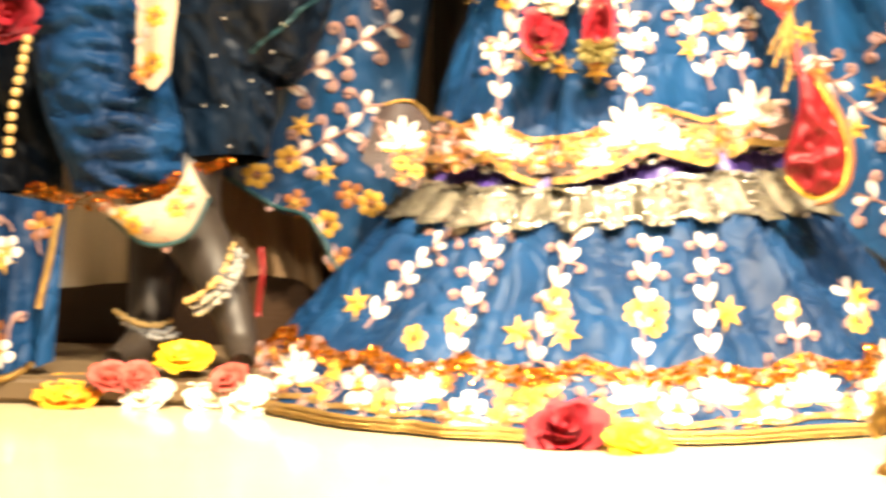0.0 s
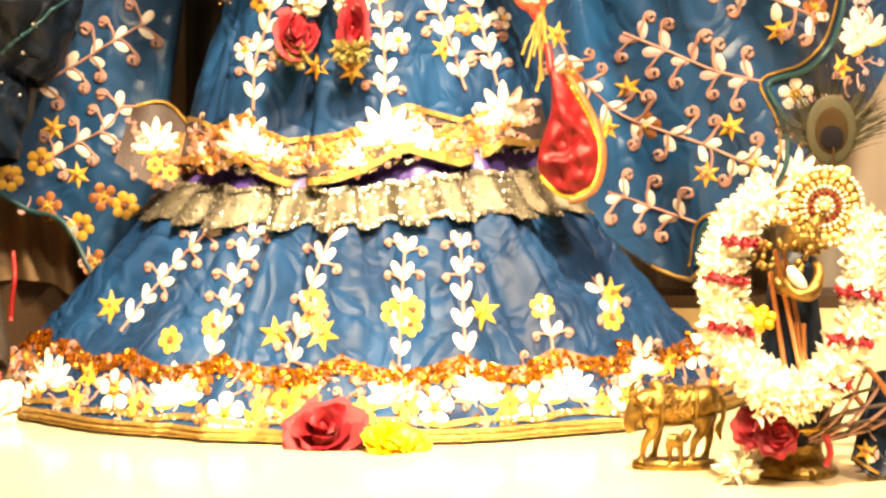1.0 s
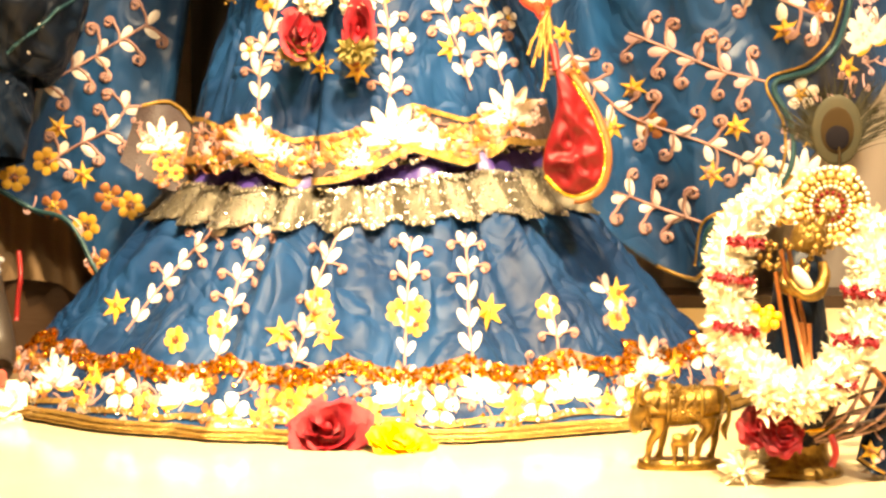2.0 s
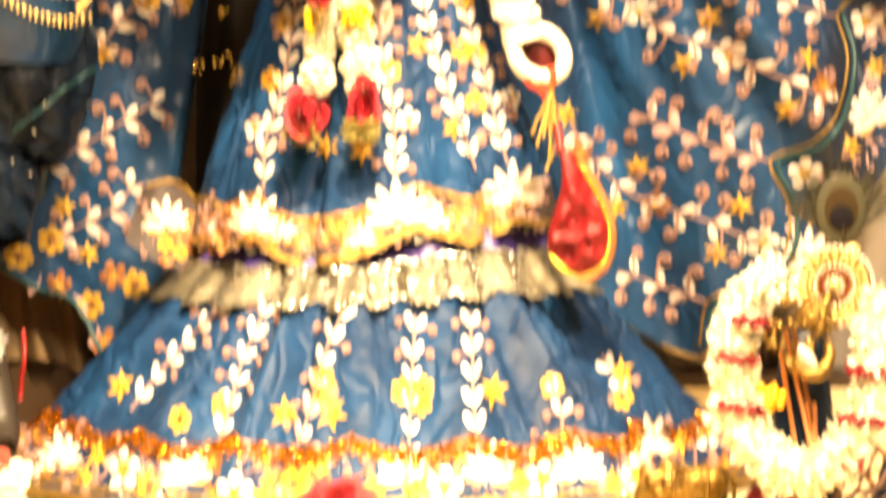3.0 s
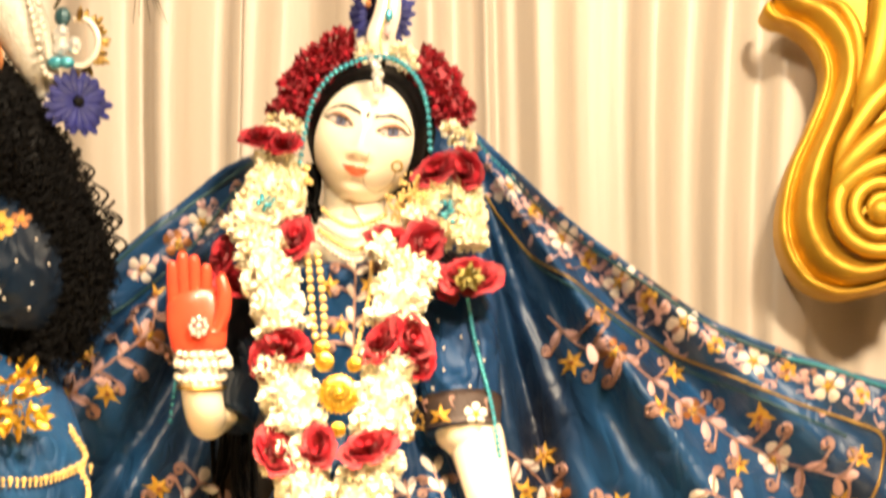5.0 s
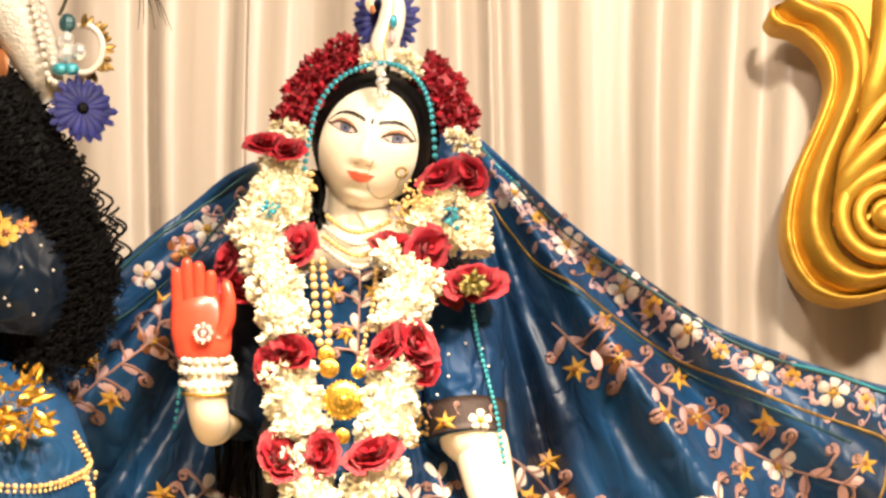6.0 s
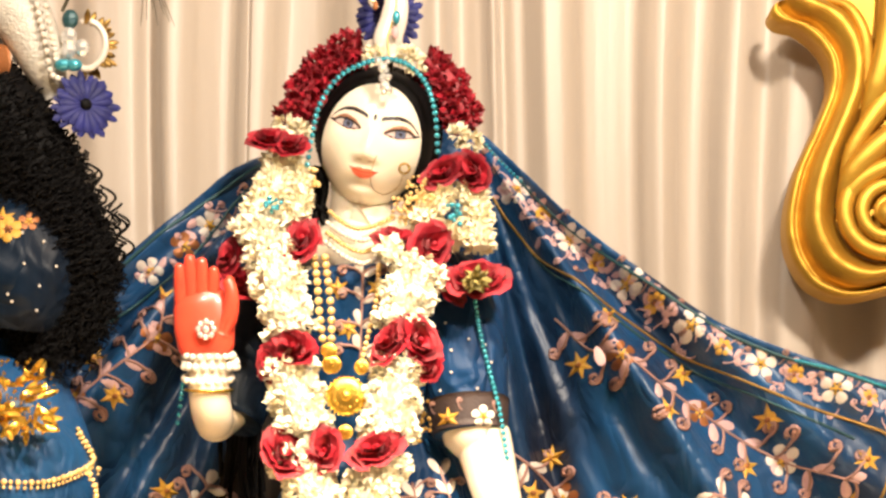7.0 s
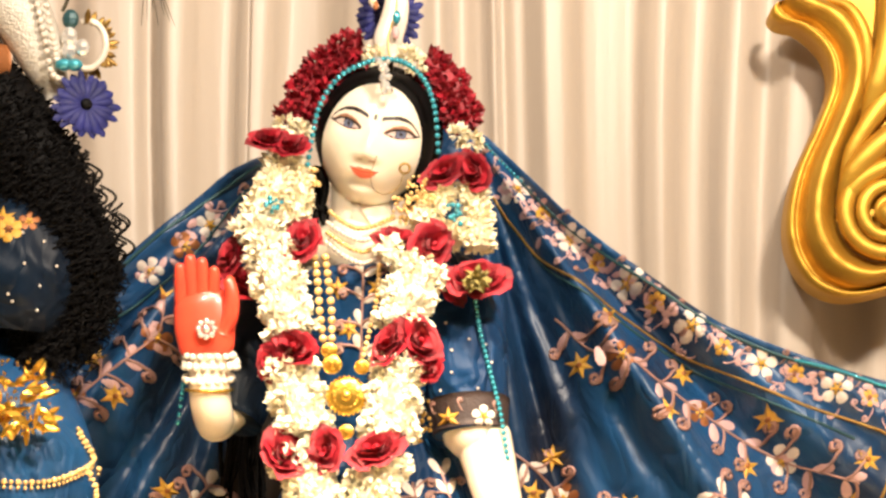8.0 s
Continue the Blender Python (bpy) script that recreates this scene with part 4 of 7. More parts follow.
def build_bodice():
    s = Soup()
    limb(s, [(SX, 0.085, 0.772), (SX, 0.085, 0.755), (SX, 0.085, 0.70), (SX, 0.085, 0.63), (SX, 0.09, 0.57)], [0.060, 0.100, 0.094, 0.084, 0.078], 0, 32, 30, 0.74)
    part("bodice", s.mesh("bodice", [SILK]), tunic)
    sleeve = Soup()
    limb(sleeve, [(-0.014, 0.070, 0.772), (0.008, 0.055, 0.728), (0.016, 0.045, 0.679), (0.017, 0.035, 0.631), (0.020, 0.030, 0.591)], [0.034, 0.045, 0.043, 0.041, 0.037], 0, 24, 30)
    ob = part("sleeve", sleeve.mesh("sleeve", [SILK]), tunic)
    cuff = Soup()
    limb(cuff, [(0.018, 0.035, 0.624), (0.020, 0.030, 0.591)], [0.0425, 0.0385], 0, 24, 6)
    part("cuff", cuff.mesh("cuff", [BROWN_CLOTH]), ob, "brown embroidered cuff")
    c = Cloth(ob, cuff)
    c.sew(FLOWER, (0.033, 0.605), 0.0125)
    c.sew(STAR, (-0.002, 0.603), 0.0125)
    for xz in ((0.012, 0.611), (-0.015, 0.609), (0.047, 0.609)):
        c.sew(CURLS[1], xz, 0.008, 1.0)
    # raised arm's sleeve: the dark around the arm is put into its colour
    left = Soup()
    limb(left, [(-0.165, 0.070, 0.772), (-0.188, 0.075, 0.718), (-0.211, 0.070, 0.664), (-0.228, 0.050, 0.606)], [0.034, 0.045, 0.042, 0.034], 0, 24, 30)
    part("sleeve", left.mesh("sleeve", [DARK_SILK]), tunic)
    dots = Soup()
    front = Cloth(ob, sleeve)
    for xz in ((-0.005, 0.702), (0.018, 0.684), (0.001, 0.650), (0.027, 0.633), (0.001, 0.673), (0.041, 0.661), (-0.010, 0.632), (0.035, 0.679)):
        got = front.at(*xz)
        if got:
            ball(dots, got[0] + got[1] * 0.001, 0.0016, 0, 6, 4)
    tagged(part("pearl_dots", dots.mesh("pearl_dots", [PEARL]), ob), kind="stuff")
    cb = Cloth(tunic, s)
    cb.vine([(-0.092, 0.661), (-0.091, 0.707), (-0.090, 0.754)], 0.026, 0.016)
    for xz in ((-0.104, 0.697), (-0.116, 0.739), (-0.075, 0.739)):
        cb.sew(STAR, xz, 0.0125)


build_bodice()

# ---- tunic embroidery ----
upper_edge = ring_band("gold_edging", soup_u, 0.868, 0.882, 0.003, GOLD_TRIM, tunic)
panel = ring_band("border", soup_u, 0.885, 0.985, 0.0018, BROWN_CLOTH, tunic, label="densely embroidered brown border")
ring_band("gold_hem", soup_u, 0.98, 1.0, 0.0035, GOLD_TRIM, tunic)
CP = Cloth(cloth_u, panel)
for pts in ([(-0.182, 0.297), (-0.181, 0.344), (-0.168, 0.386), (-0.158, 0.437), (-0.152, 0.488)],
            [(-0.052, 0.300), (-0.052, 0.344), (-0.056, 0.392), (-0.067, 0.442), (-0.069, 0.482)],
            [(0.059, 0.322), (0.046, 0.372), (0.040, 0.403), (0.026, 0.448), (0.008, 0.500), (-0.012, 0.558)],
            [(0.028, 0.317), (0.014, 0.358), (-0.006, 0.414), (-0.023, 0.477), (-0.039, 0.540)]):
    CU.vine(pts, 0.0225, 0.0175, leaves=HEARTS, sparse=True, curl=0.72)
for xz in ((-0.193, 0.357), (-0.039, 0.366), (-0.057, 0.414), (-0.062, 0.470), (-0.177, 0.406), (0.028, 0.434), (0.016, 0.491), (0.014, 0.437), (0.028, 0.383), (0.064, 0.389), (-0.164, 0.465)):
    CU.sew(GOLD_FLOWER if random.random() < 0.6 else FLOWER, xz, 0.0125)
for xz in ((-0.119, 0.340), (-0.029, 0.440), (0.006, 0.358), (-0.090, 0.403), (-0.084, 0.336)):
    CU.sew(STAR, xz, 0.0145)
for xz, k in (((-0.189, 0.270), .027), ((-0.049, 0.280), .028), ((0.066, 0.298), .027), ((-0.085, 0.252), .015), ((-0.008, 0.267), .015), ((-0.162, 0.256), .014)):
    CP.sew(LOTUS, xz, k, rnd(-0.1, 0.1)) or CU.sew(LOTUS, xz, k)
for xz in ((-0.106, 0.261), (-0.140, 0.247), (0.009, 0.270), (-0.230, 0.246), (0.031, 0.268)):
    CP.sew(COPPER_FLOWER, xz, 0.0155) or CU.sew(COPPER_FLOWER, xz, 0.0155)
for n in range(46):
    x = SX + 0.175 * math.sin(-1.35 + 2.7 * n / 45)
    low = np.interp(x, [h[0] for h in TUNIC_HEM], [h[1] for h in TUNIC_HEM])
    for up in (0.010, 0.024, 0.038):
        CP.sew(random.choice((CURLS[1], CURLS[-1], COPPER_FLOWER, PINK_CURLS[1], PINK_LEAVES)), (x + rnd(-.004, .004), low + up + rnd(-.004, .004)), 0.0092, rnd(0, 6))


def build_flap():
    """The side panel of the tunic that hangs out over the cape."""
    top = spline([(-0.316, 0.298), (-0.281, 0.303), (-0.252, 0.274), (-0.223, 0.278)], 20)
    low = spline([(-0.331, 0.243), (-0.288, 0.217), (-0.253, 0.211), (-0.223, 0.228)], 20)
    s = Soup()
    verts = [(*(a * (1 - v) + b * v)[:1], 0.075 - 0.03 * v + 0.006 * math.sin(a[0] * 90), (a * (1 - v) + b * v)[1]) for v in np.linspace(0, 1, 12) for a, b in zip(top, low)]
    s.add(verts, grid_faces(12, 20))
    ob = part("side_flap", s.mesh("side_flap", [BROWN_CLOTH]), tunic, "brown embroidered side panel")
    c = Cloth(ob, s)
    c.cord("gold_edging", top[1:-1:3], 0.0022, GOLD_TRIM)
    c.sew(LOTUS, (-0.290, 0.266), 0.021)
    for xz in ((-0.258, 0.240), (-0.270, 0.255), (-0.313, 0.252)):
        c.sew(random.choice((CURLS[1], COPPER_FLOWER)), xz, 0.013)
    for xz in ((-0.290, 0.240), (-0.275, 0.231)):
        c.sew(GOLD_FLOWER, xz, 0.009)
    for _ in range(26):
        c.sew(random.choice((CURLS[1], CURLS[-1], COPPER_FLOWER)), (rnd(-0.315, -0.232), rnd(0.222, 0.290)), 0.0085, rnd(0, 6))


build_flap()

# ---- skirt embroidery ----
for pts in ([(-0.310, 0.082), (-0.284, 0.117), (-0.256, 0.149), (-0.227, 0.177)], [(-0.217, 0.057), (-0.206, 0.099), (-0.196, 0.137), (-0.179, 0.178)],
            [(-0.141, 0.057), (-0.126, 0.099), (-0.118, 0.137), (-0.102, 0.178)], [(-0.036, 0.059), (-0.035, 0.093), (-0.033, 0.132), (-0.031, 0.176)],
            [(0.028, 0.064), (0.024, 0.099), (0.023, 0.137), (0.021, 0.178)], [(0.109, 0.072), (0.107, 0.091), (0.099, 0.115)],
            [(0.179, 0.087), (0.166, 0.110), (0.154, 0.130)]):
    CS.vine(pts, 0.0225, 0.0160, leaves=HEARTS, sparse=True, curl=0.72)
for data, k, spots in ((STAR, 0.0165, ((-0.323, 0.103), (-0.153, 0.089), (-0.109, 0.092), (0.043, 0.108), (0.173, 0.113), (-0.117, 0.109))),
                       (GOLD_FLOWER, 0.0125, ((-0.043, 0.108), (-0.024, 0.112), (-0.213, 0.095), (0.100, 0.110), (-0.026, 0.099), (0.173, 0.092), (-0.254, 0.081), (-0.117, 0.121)))):
    for xz in spots:
        CS.sew(data, xz, k, rnd(-.3, .3))
for data, k, spots in ((FLOWER, 0.0185, ((-0.305, 0.035), (-0.195, 0.024), (-0.003, 0.029), (0.088, 0.031), (0.260, 0.054), (0.179, 0.028))),
                       (LOTUS, 0.0225, ((-0.244, 0.040), (-0.040, 0.045), (0.039, 0.046), (0.122, 0.042), (0.199, 0.055), (-0.380, 0.040))),
                       (STAR, 0.015, ((-0.336, 0.043), (0.230, 0.048), (0.064, 0.028), (-0.169, 0.018), (0.153, 0.025), (-0.347, 0.022))),
                       (GOLD_FLOWER, 0.0145, ((-0.029, 0.033), (-0.121, 0.040), (-0.277, 0.024), (-0.140, 0.032), (-0.069, 0.024)))):
    for xz in spots:
        CB.sew(data, xz, k, rnd(-.3, .3)) or CS.sew(data, xz, k)
for n in range(44):
    q = -1.5 + 3.0 * n / 43
    for z in (0.024, 0.036, 0.050):
        CB.sew(random.choice((CURLS[1], CURLS[-1], CURLS[1], PINK_CURLS[-1], COPPER_FLOWER)), (SX + 0.375 * math.sin(q) + rnd(-.005, .005), z + rnd(-.006, .006)), 0.0115, rnd(0, 6))

# ---- cape embroidery ----
for pts, step in (([(0.116, 0.739), (0.150, 0.704), (0.184, 0.689), (0.218, 0.664), (0.271, 0.630), (0.309, 0.606), (0.361, 0.581), (0.401, 0.566), (0.437, 0.553)], 0.038),
                  ([(0.070, 0.588), (0.104, 0.561), (0.147, 0.520), (0.190, 0.502), (0.239, 0.459), (0.289, 0.447), (0.332, 0.422), (0.399, 0.391)], 0.036),
                  ([(0.421, 0.481), (0.375, 0.490), (0.326, 0.514), (0.276, 0.539)], 0.033),
                  ([(0.346, 0.324), (0.298, 0.336), (0.249, 0.357), (0.203, 0.377)], 0.030),
                  ([(0.132, 0.369), (0.151, 0.333), (0.194, 0.293), (0.231, 0.276), (0.280, 0.259), (0.336, 0.236)], 0.036),
                  ([(0.281, 0.172), (0.231, 0.188), (0.185, 0.204)], 0.032)):
    CR.vine(pts, step, 0.0195, leaves=random.choice((LEAVES, LEAVES, PINK_LEAVES)))
for xz in ((0.169, 0.733), (0.142, 0.686), (0.253, 0.674), (0.230, 0.627), (0.344, 0.624), (0.319, 0.572), (0.445, 0.577), (0.113, 0.588), (0.089, 0.545), (0.193, 0.530),
           (0.166, 0.480), (0.279, 0.477), (0.255, 0.428), (0.384, 0.434), (0.362, 0.379), (0.430, 0.530), (0.129, 0.375), (0.209, 0.317), (0.186, 0.273),
           (0.314, 0.276), (0.290, 0.225), (0.424, 0.339), (0.464, 0.425), (0.396, 0.265)):
    CR.sew(STAR, xz, 0.0158, rnd(-.4, .4))
for xz in ((0.184, 0.689), (0.271, 0.630), (0.126, 0.545), (0.399, 0.404), (0.145, 0.334), (0.228, 0.276), (0.401, 0.400)):
    CR.sew(COPPER_FLOWER, xz, 0.0165, rnd(-.4, .4))
for xz in ((0.361, 0.581), (0.209, 0.487), (0.301, 0.437), (0.337, 0.238)):
    CR.sew(FLOWER, xz, 0.0185, rnd(-.4, .4))
border_flowers = [(0.072, 0.885), (0.132, 0.827), (0.194, 0.775), (0.261, 0.724), (0.334, 0.681), (0.413, 0.654), (0.455, 0.475), (0.381, 0.311)]
border_stars = [(0.102, 0.858), (0.161, 0.801), (0.223, 0.751), (0.294, 0.699), (0.370, 0.670), (0.448, 0.643)]
for xz in border_flowers:
    CR.sew(FLOWER, xz, 0.0185, rnd(-.5, .5))
for xz in border_stars:
    CR.sew(GOLD_FLOWER, xz, 0.0105, rnd(-.5, .5))
    for side in (-1, 1):
        CR.sew(CURLS[side], (xz[0] + side * 0.017, xz[1] - side * 0.011), 0.010, -0.7 + side * 0.6)
        CR.sew(PINK_LEAVES, (xz[0] - side * 0.010, xz[1] + side * 0.012), 0.0125, -0.8 - side)
for xz in ((0.454, 0.375), (0.379, 0.228), (0.457, 0.379)):
    CR.sew(LOTUS, xz, 0.026, 0.4)
for xz in ((0.470, 0.515), (0.454, 0.404), (0.433, 0.308), (0.421, 0.290), (0.336, 0.198), (0.466, 0.351)):
    CR.sew(CURLS[1], xz, 0.013, rnd(0, 6))
for x, z in spline(right_top[1:8], 84):
    CR.sew(random.choice((PINK_CURLS[1], PINK_CURLS[-1], CURLS[1], PINK_LEAVES)), (x + rnd(-.016, -.004), z + rnd(-.042, -.014)), 0.0100, rnd(0, 6))
for x, z in spline([(0.473, 0.508), (0.448, 0.447), (0.460, 0.385), (0.451, 0.345), (0.403, 0.290), (0.378, 0.253), (0.324, 0.179)], 34):
    CR.sew(random.choice((PINK_CURLS[1], PINK_CURLS[-1], CURLS[1], PINK_LEAVES)), (x + rnd(-.012, .012), z + rnd(-.012, .012)), 0.0110, rnd(0, 6))
for x, z in spline(left_top[2:5], 14):
    CL.sew(random.choice((PINK_CURLS[1], PINK_CURLS[-1], CURLS[1], PINK_LEAVES)), (x + rnd(.006, .02), z + rnd(-.04, -.014)), 0.0100, rnd(0, 6))
CR.cord("gold_line", [(0.046, 0.881), (0.101, 0.805), (0.175, 0.745), (0.249, 0.699), (0.359, 0.643), (0.440, 0.616), (0.470, 0.599), (0.467, 0.561), (0.449, 0.518), (0.421, 0.482)], 0.0019, GOLD_TRIM, samples=200)
CR.cord("gold_line", [(0.421, 0.482), (0.431, 0.434), (0.417, 0.385), (0.387, 0.345), (0.345, 0.324), (0.363, 0.278), (0.360, 0.228), (0.330, 0.195), (0.284, 0.174), (0.276, 0.124)], 0.0019, GOLD_TRIM, samples=200)
CR.cord("piping", [(0.428, 0.484), (0.439, 0.434), (0.425, 0.382), (0.394, 0.340), (0.353, 0.321), (0.371, 0.278), (0.368, 0.226), (0.336, 0.189), (0.291, 0.169), (0.283, 0.126)], 0.0034, TEAL_CLOTH, samples=200)
CR.cord("piping", [(0.051, 0.871), (0.110, 0.791), (0.181, 0.732), (0.255, 0.686), (0.365, 0.629), (0.432, 0.600)], 0.0018, TEAL_CLOTH, samples=150)
CR.cord("edge_braid", [(x - 0.004, z - 0.006) for x, z in right_top[1:-1]], 0.0022, TEAL_CLOTH, samples=150)
CR.cord("edge_braid", [(0.170, 0.164), (0.220, 0.129), (0.270, 0.109), (0.290, 0.124), (0.373, 0.225)], 0.0022, GOLD_TRIM, samples=80)
s = Soup()
for x, z in np.vstack([spline(right_top[1:3], 14), spline(right_top[6:8], 34)]):
    got = CR.at(x - 0.002, z - 0.006)
    if got:
        ball(s, got[0] + got[1] * 0.002, 0.0023, 0, 6, 4)
tagged(part("edge_beads", s.mesh("edge_beads", [TEAL]), cloth_r, "turquoise bead edging"), kind="stuff")

for pts in ([(-0.406, 0.628), (-0.376, 0.656), (-0.343, 0.684), (-0.315, 0.712), (-0.307, 0.753)], [(-0.382, 0.431), (-0.354, 0.474), (-0.324, 0.502), (-0.290, 0.520), (-0.262, 0.554)],
            [(-0.441, 0.314), (-0.407, 0.334), (-0.361, 0.360), (-0.318, 0.386)], [(-0.430, 0.235), (-0.399, 0.253), (-0.359, 0.273), (-0.337, 0.302)]):
    CL.vine(pts, 0.031, 0.0185, leaves=PINK_LEAVES if pts[0][1] > 0.5 else LEAVES)
for xz in ((-0.388, 0.687), (-0.360, 0.642), (-0.309, 0.747), (-0.284, 0.499), (-0.309, 0.545), (-0.372, 0.441), (-0.416, 0.274), (-0.387, 0.224)):
    CL.sew(STAR, xz, 0.0158, rnd(-.4, .4))
for xz, d in (((-0.403, 0.642), COPPER_FLOWER), ((-0.317, 0.705), COPPER_FLOWER), ((-0.324, 0.502), GOLD_FLOWER), ((-0.430, 0.238), GOLD_FLOWER), ((-0.267, 0.839), FLOWER), ((-0.330, 0.784), FLOWER),
              ((-0.464, 0.221), GOLD_FLOWER), ((-0.421, 0.190), COPPER_FLOWER), ((-0.384, 0.169), GOLD_FLOWER), ((-0.293, 0.813), COPPER_FLOWER), ((-0.359, 0.201), COPPER_FLOWER), ((-0.335, 0.192), GOLD_FLOWER), ((-0.366, 0.130), COPPER_FLOWER)):
    CL.sew(d, xz, 0.0165, rnd(-.4, .4))
for xz in ((-0.238, 0.880), (-0.293, 0.832), (-0.311, 0.800), (-0.250, 0.858), (-0.442, 0.201), (-0.403, 0.179), (-0.375, 0.148)):
    CL.sew(random.choice((PINK_CURLS[1], PINK_LEAVES)), xz, 0.014, rnd(0, 6))
CL.cord("edge_braid", [(x + 0.004, z - 0.006) for x, z in left_top[1:]], 0.0022, TEAL_CLOTH, samples=90)
CL.cord("edge_braid", [(-0.362, 0.105), (-0.402, 0.172), (-0.448, 0.187), (-0.494, 0.219)], 0.003, TEAL_CLOTH, samples=60)
CL.cord("piping", [(-0.229, 0.884), (-0.293, 0.794), (-0.347, 0.747), (-0.378, 0.726)], 0.0018, TEAL_CLOTH, samples=60)

# ---- jewellery ----


def ring_of(soup, c, r, count, size, slot=0, tilt=0.0, squash=0.6):
    for k in range(count):
        q = 2 * math.pi * k / count
        ball(soup, Vector(c) + Vector((r * math.cos(q), squash * r * math.sin(q), tilt * r * math.sin(q))), size, slot, 8, 6)


bracelet = thing("pearl_bracelet", (-0.243, -0.020, 0.649), "double pearl bracelet with gold bangle on the raised wrist", "bracelet")
for c, r, n in (((-0.243, -0.020, 0.664), 40, 17), ((-0.241, -0.020, 0.652), 44, 18), ((-0.243, -0.020, 0.641), 39, 17), ((-0.241, -0.020, 0.657), 43, 18)):
    s = Soup()
    ring_of(s, c, r * 0.00058 * 1.05, n, 0.0038, 0, rnd(0.15, 0.55), 0.85)
    part("pearl_row", s.mesh("pearl_row", [PEARL]), bracelet)
s = Soup()
tube(s, [Vector((-0.242, -0.020, 0.629)) + Vector((0.0235 * math.cos(q), 0.0225 * math.sin(q), 0.004 * math.sin(q))) for q in np.linspace(0, 2 * math.pi, 33)], 0.0017, 6, caps=False)
part("bangle", s.mesh("bangle", [JEWEL_GOLD]), bracelet)

wrist = thing("jewelled_bracelet", (0.066, -0.020, 0.475), "white and gold jewelled bracelet above the lowered palm", "bracelet")
s = Soup()
for c, r in (((0.065, -0.004, 0.481), 0.019), ((0.068, -0.006, 0.473), 0.0215), ((0.064, -0.002, 0.489), 0.020)):
    ring_of(s, c, r, 18, 0.0042, 0, 0.35, 0.8)
part("pearl_row", s.mesh("pearl_row", [PEARL]), wrist)
s = Soup()
ring_of(s, (0.062, 0.000, 0.495), 0.021, 16, 0.0042, 0, 0.4, 0.8)
part("gold_row", s.mesh("gold_row", [JEWEL_GOLD]), wrist)

brooch = thing("palm_jewel", (-0.243, -0.055, 0.685), "gold star-shaped jewel in the raised palm", "jewel")
s = Soup()
for k in range(8):
    a = k * math.pi / 4
    ball(s, Vector((-0.244, -0.043, 0.687)) + Vector((0.008 * math.cos(a), 0, 0.008 * math.sin(a))), 0.0034, 0, 6, 4)
ball(s, (-0.244, -0.043, 0.687), 0.004, 0, 8, 6)
part("stone_cluster", s.mesh("stone_cluster", [CRYSTAL]), brooch)

necklace = thing("necklace", (-0.103, 0.000, 0.771), "pearl choker and long gold bead necklace with a round medallion", "necklace")
for k, (a, m, b) in enumerate((((-0.126, 0.040, 0.823), (-0.095, 0.010, 0.800), (-0.061, 0.040, 0.818)), ((-0.128, 0.035, 0.810), (-0.093, 0.000, 0.786), (-0.059, 0.035, 0.806)), ((-0.128, 0.030, 0.799), (-0.091, -0.005, 0.773), (-0.061, 0.030, 0.795)), ((-0.129, 0.020, 0.787), (-0.091, -0.010, 0.760), (-0.063, 0.020, 0.781)))):
    bead_string("pearl_row", [a, tuple(np.add(np.multiply(a, 0.5), np.multiply(m, 0.5)) + np.array((0, -0.006, -0.004))), m, tuple(np.add(np.multiply(b, 0.5), np.multiply(m, 0.5)) + np.array((0, -0.006, -0.004))), b], 0.0029, PEARL if k % 2 else GOLD_PEARL, necklace, 26)
bead_string("gold_beads", [(-0.139, -0.010, 0.766), (-0.135, -0.020, 0.739), (-0.132, -0.030, 0.708), (-0.128, -0.035, 0.679)], 0.0043, GOLD_PEARL, necklace, 20)
bead_string("gold_beads", [(-0.128, -0.010, 0.766), (-0.124, -0.020, 0.739), (-0.120, -0.030, 0.708), (-0.119, -0.035, 0.679)], 0.0043, GOLD_PEARL, necklace, 20)
bead_string("gold_beads", [(-0.073, -0.010, 0.758), (-0.074, -0.020, 0.727), (-0.081, -0.030, 0.691), (-0.089, -0.035, 0.656)], 0.0030, GOLD_PEARL, necklace, 26)


def medallion(p, r, sides=24):
    s = Soup()
    p = Vector(p)
    for rad, dy, n, size in ((r, 0.0, 26, 0.10), (r * 0.62, -0.002, 16, 0.09)):
        for k in range(n):
            q = 2 * math.pi * k / n
            ball(s, p + Vector((rad * math.cos(q), dy, rad * math.sin(q))), r * size, 0, 6, 4)
    ball(s, p, r, 0, sides, 10, (0.97, 0.16, 0.97))
    ball(s, p + Vector((0, -0.16 * r, 0)), r * 0.3, 0, 10, 6, (1, 0.5, 1))
    return s.mesh("medallion", [JEWEL_GOLD])


part("medallion", medallion((-0.103, -0.055, 0.619), 0.0189), necklace, "round filigree gold medallion")
part("medallion", medallion((-0.118, -0.045, 0.652), 0.0094), necklace)
part("medallion", medallion((-0.121, -0.045, 0.666), 0.0078), necklace)
part("medallion", medallion((-0.103, -0.060, 0.583), 0.0072), necklace)
part("medallion", medallion((-0.088, -0.055, 0.648), 0.0072), necklace)


def cluster(name, label, category, spots, size, mat, spread=0.0, each=7):
    ob = thing(name, spots[0], label, category)
    s = Soup()
    for p in spots:
        for _ in range(each):
            ball(s, Vector(p) + Vector((rnd(-1, 1), rnd(-1, 0), rnd(-1, 1))) * spread, size * rnd(0.6, 1.2), 0, 6, 4)
    tagged(part("stone_cluster", s.mesh("stone_cluster", [mat]), ob), kind="stuff")
    return ob


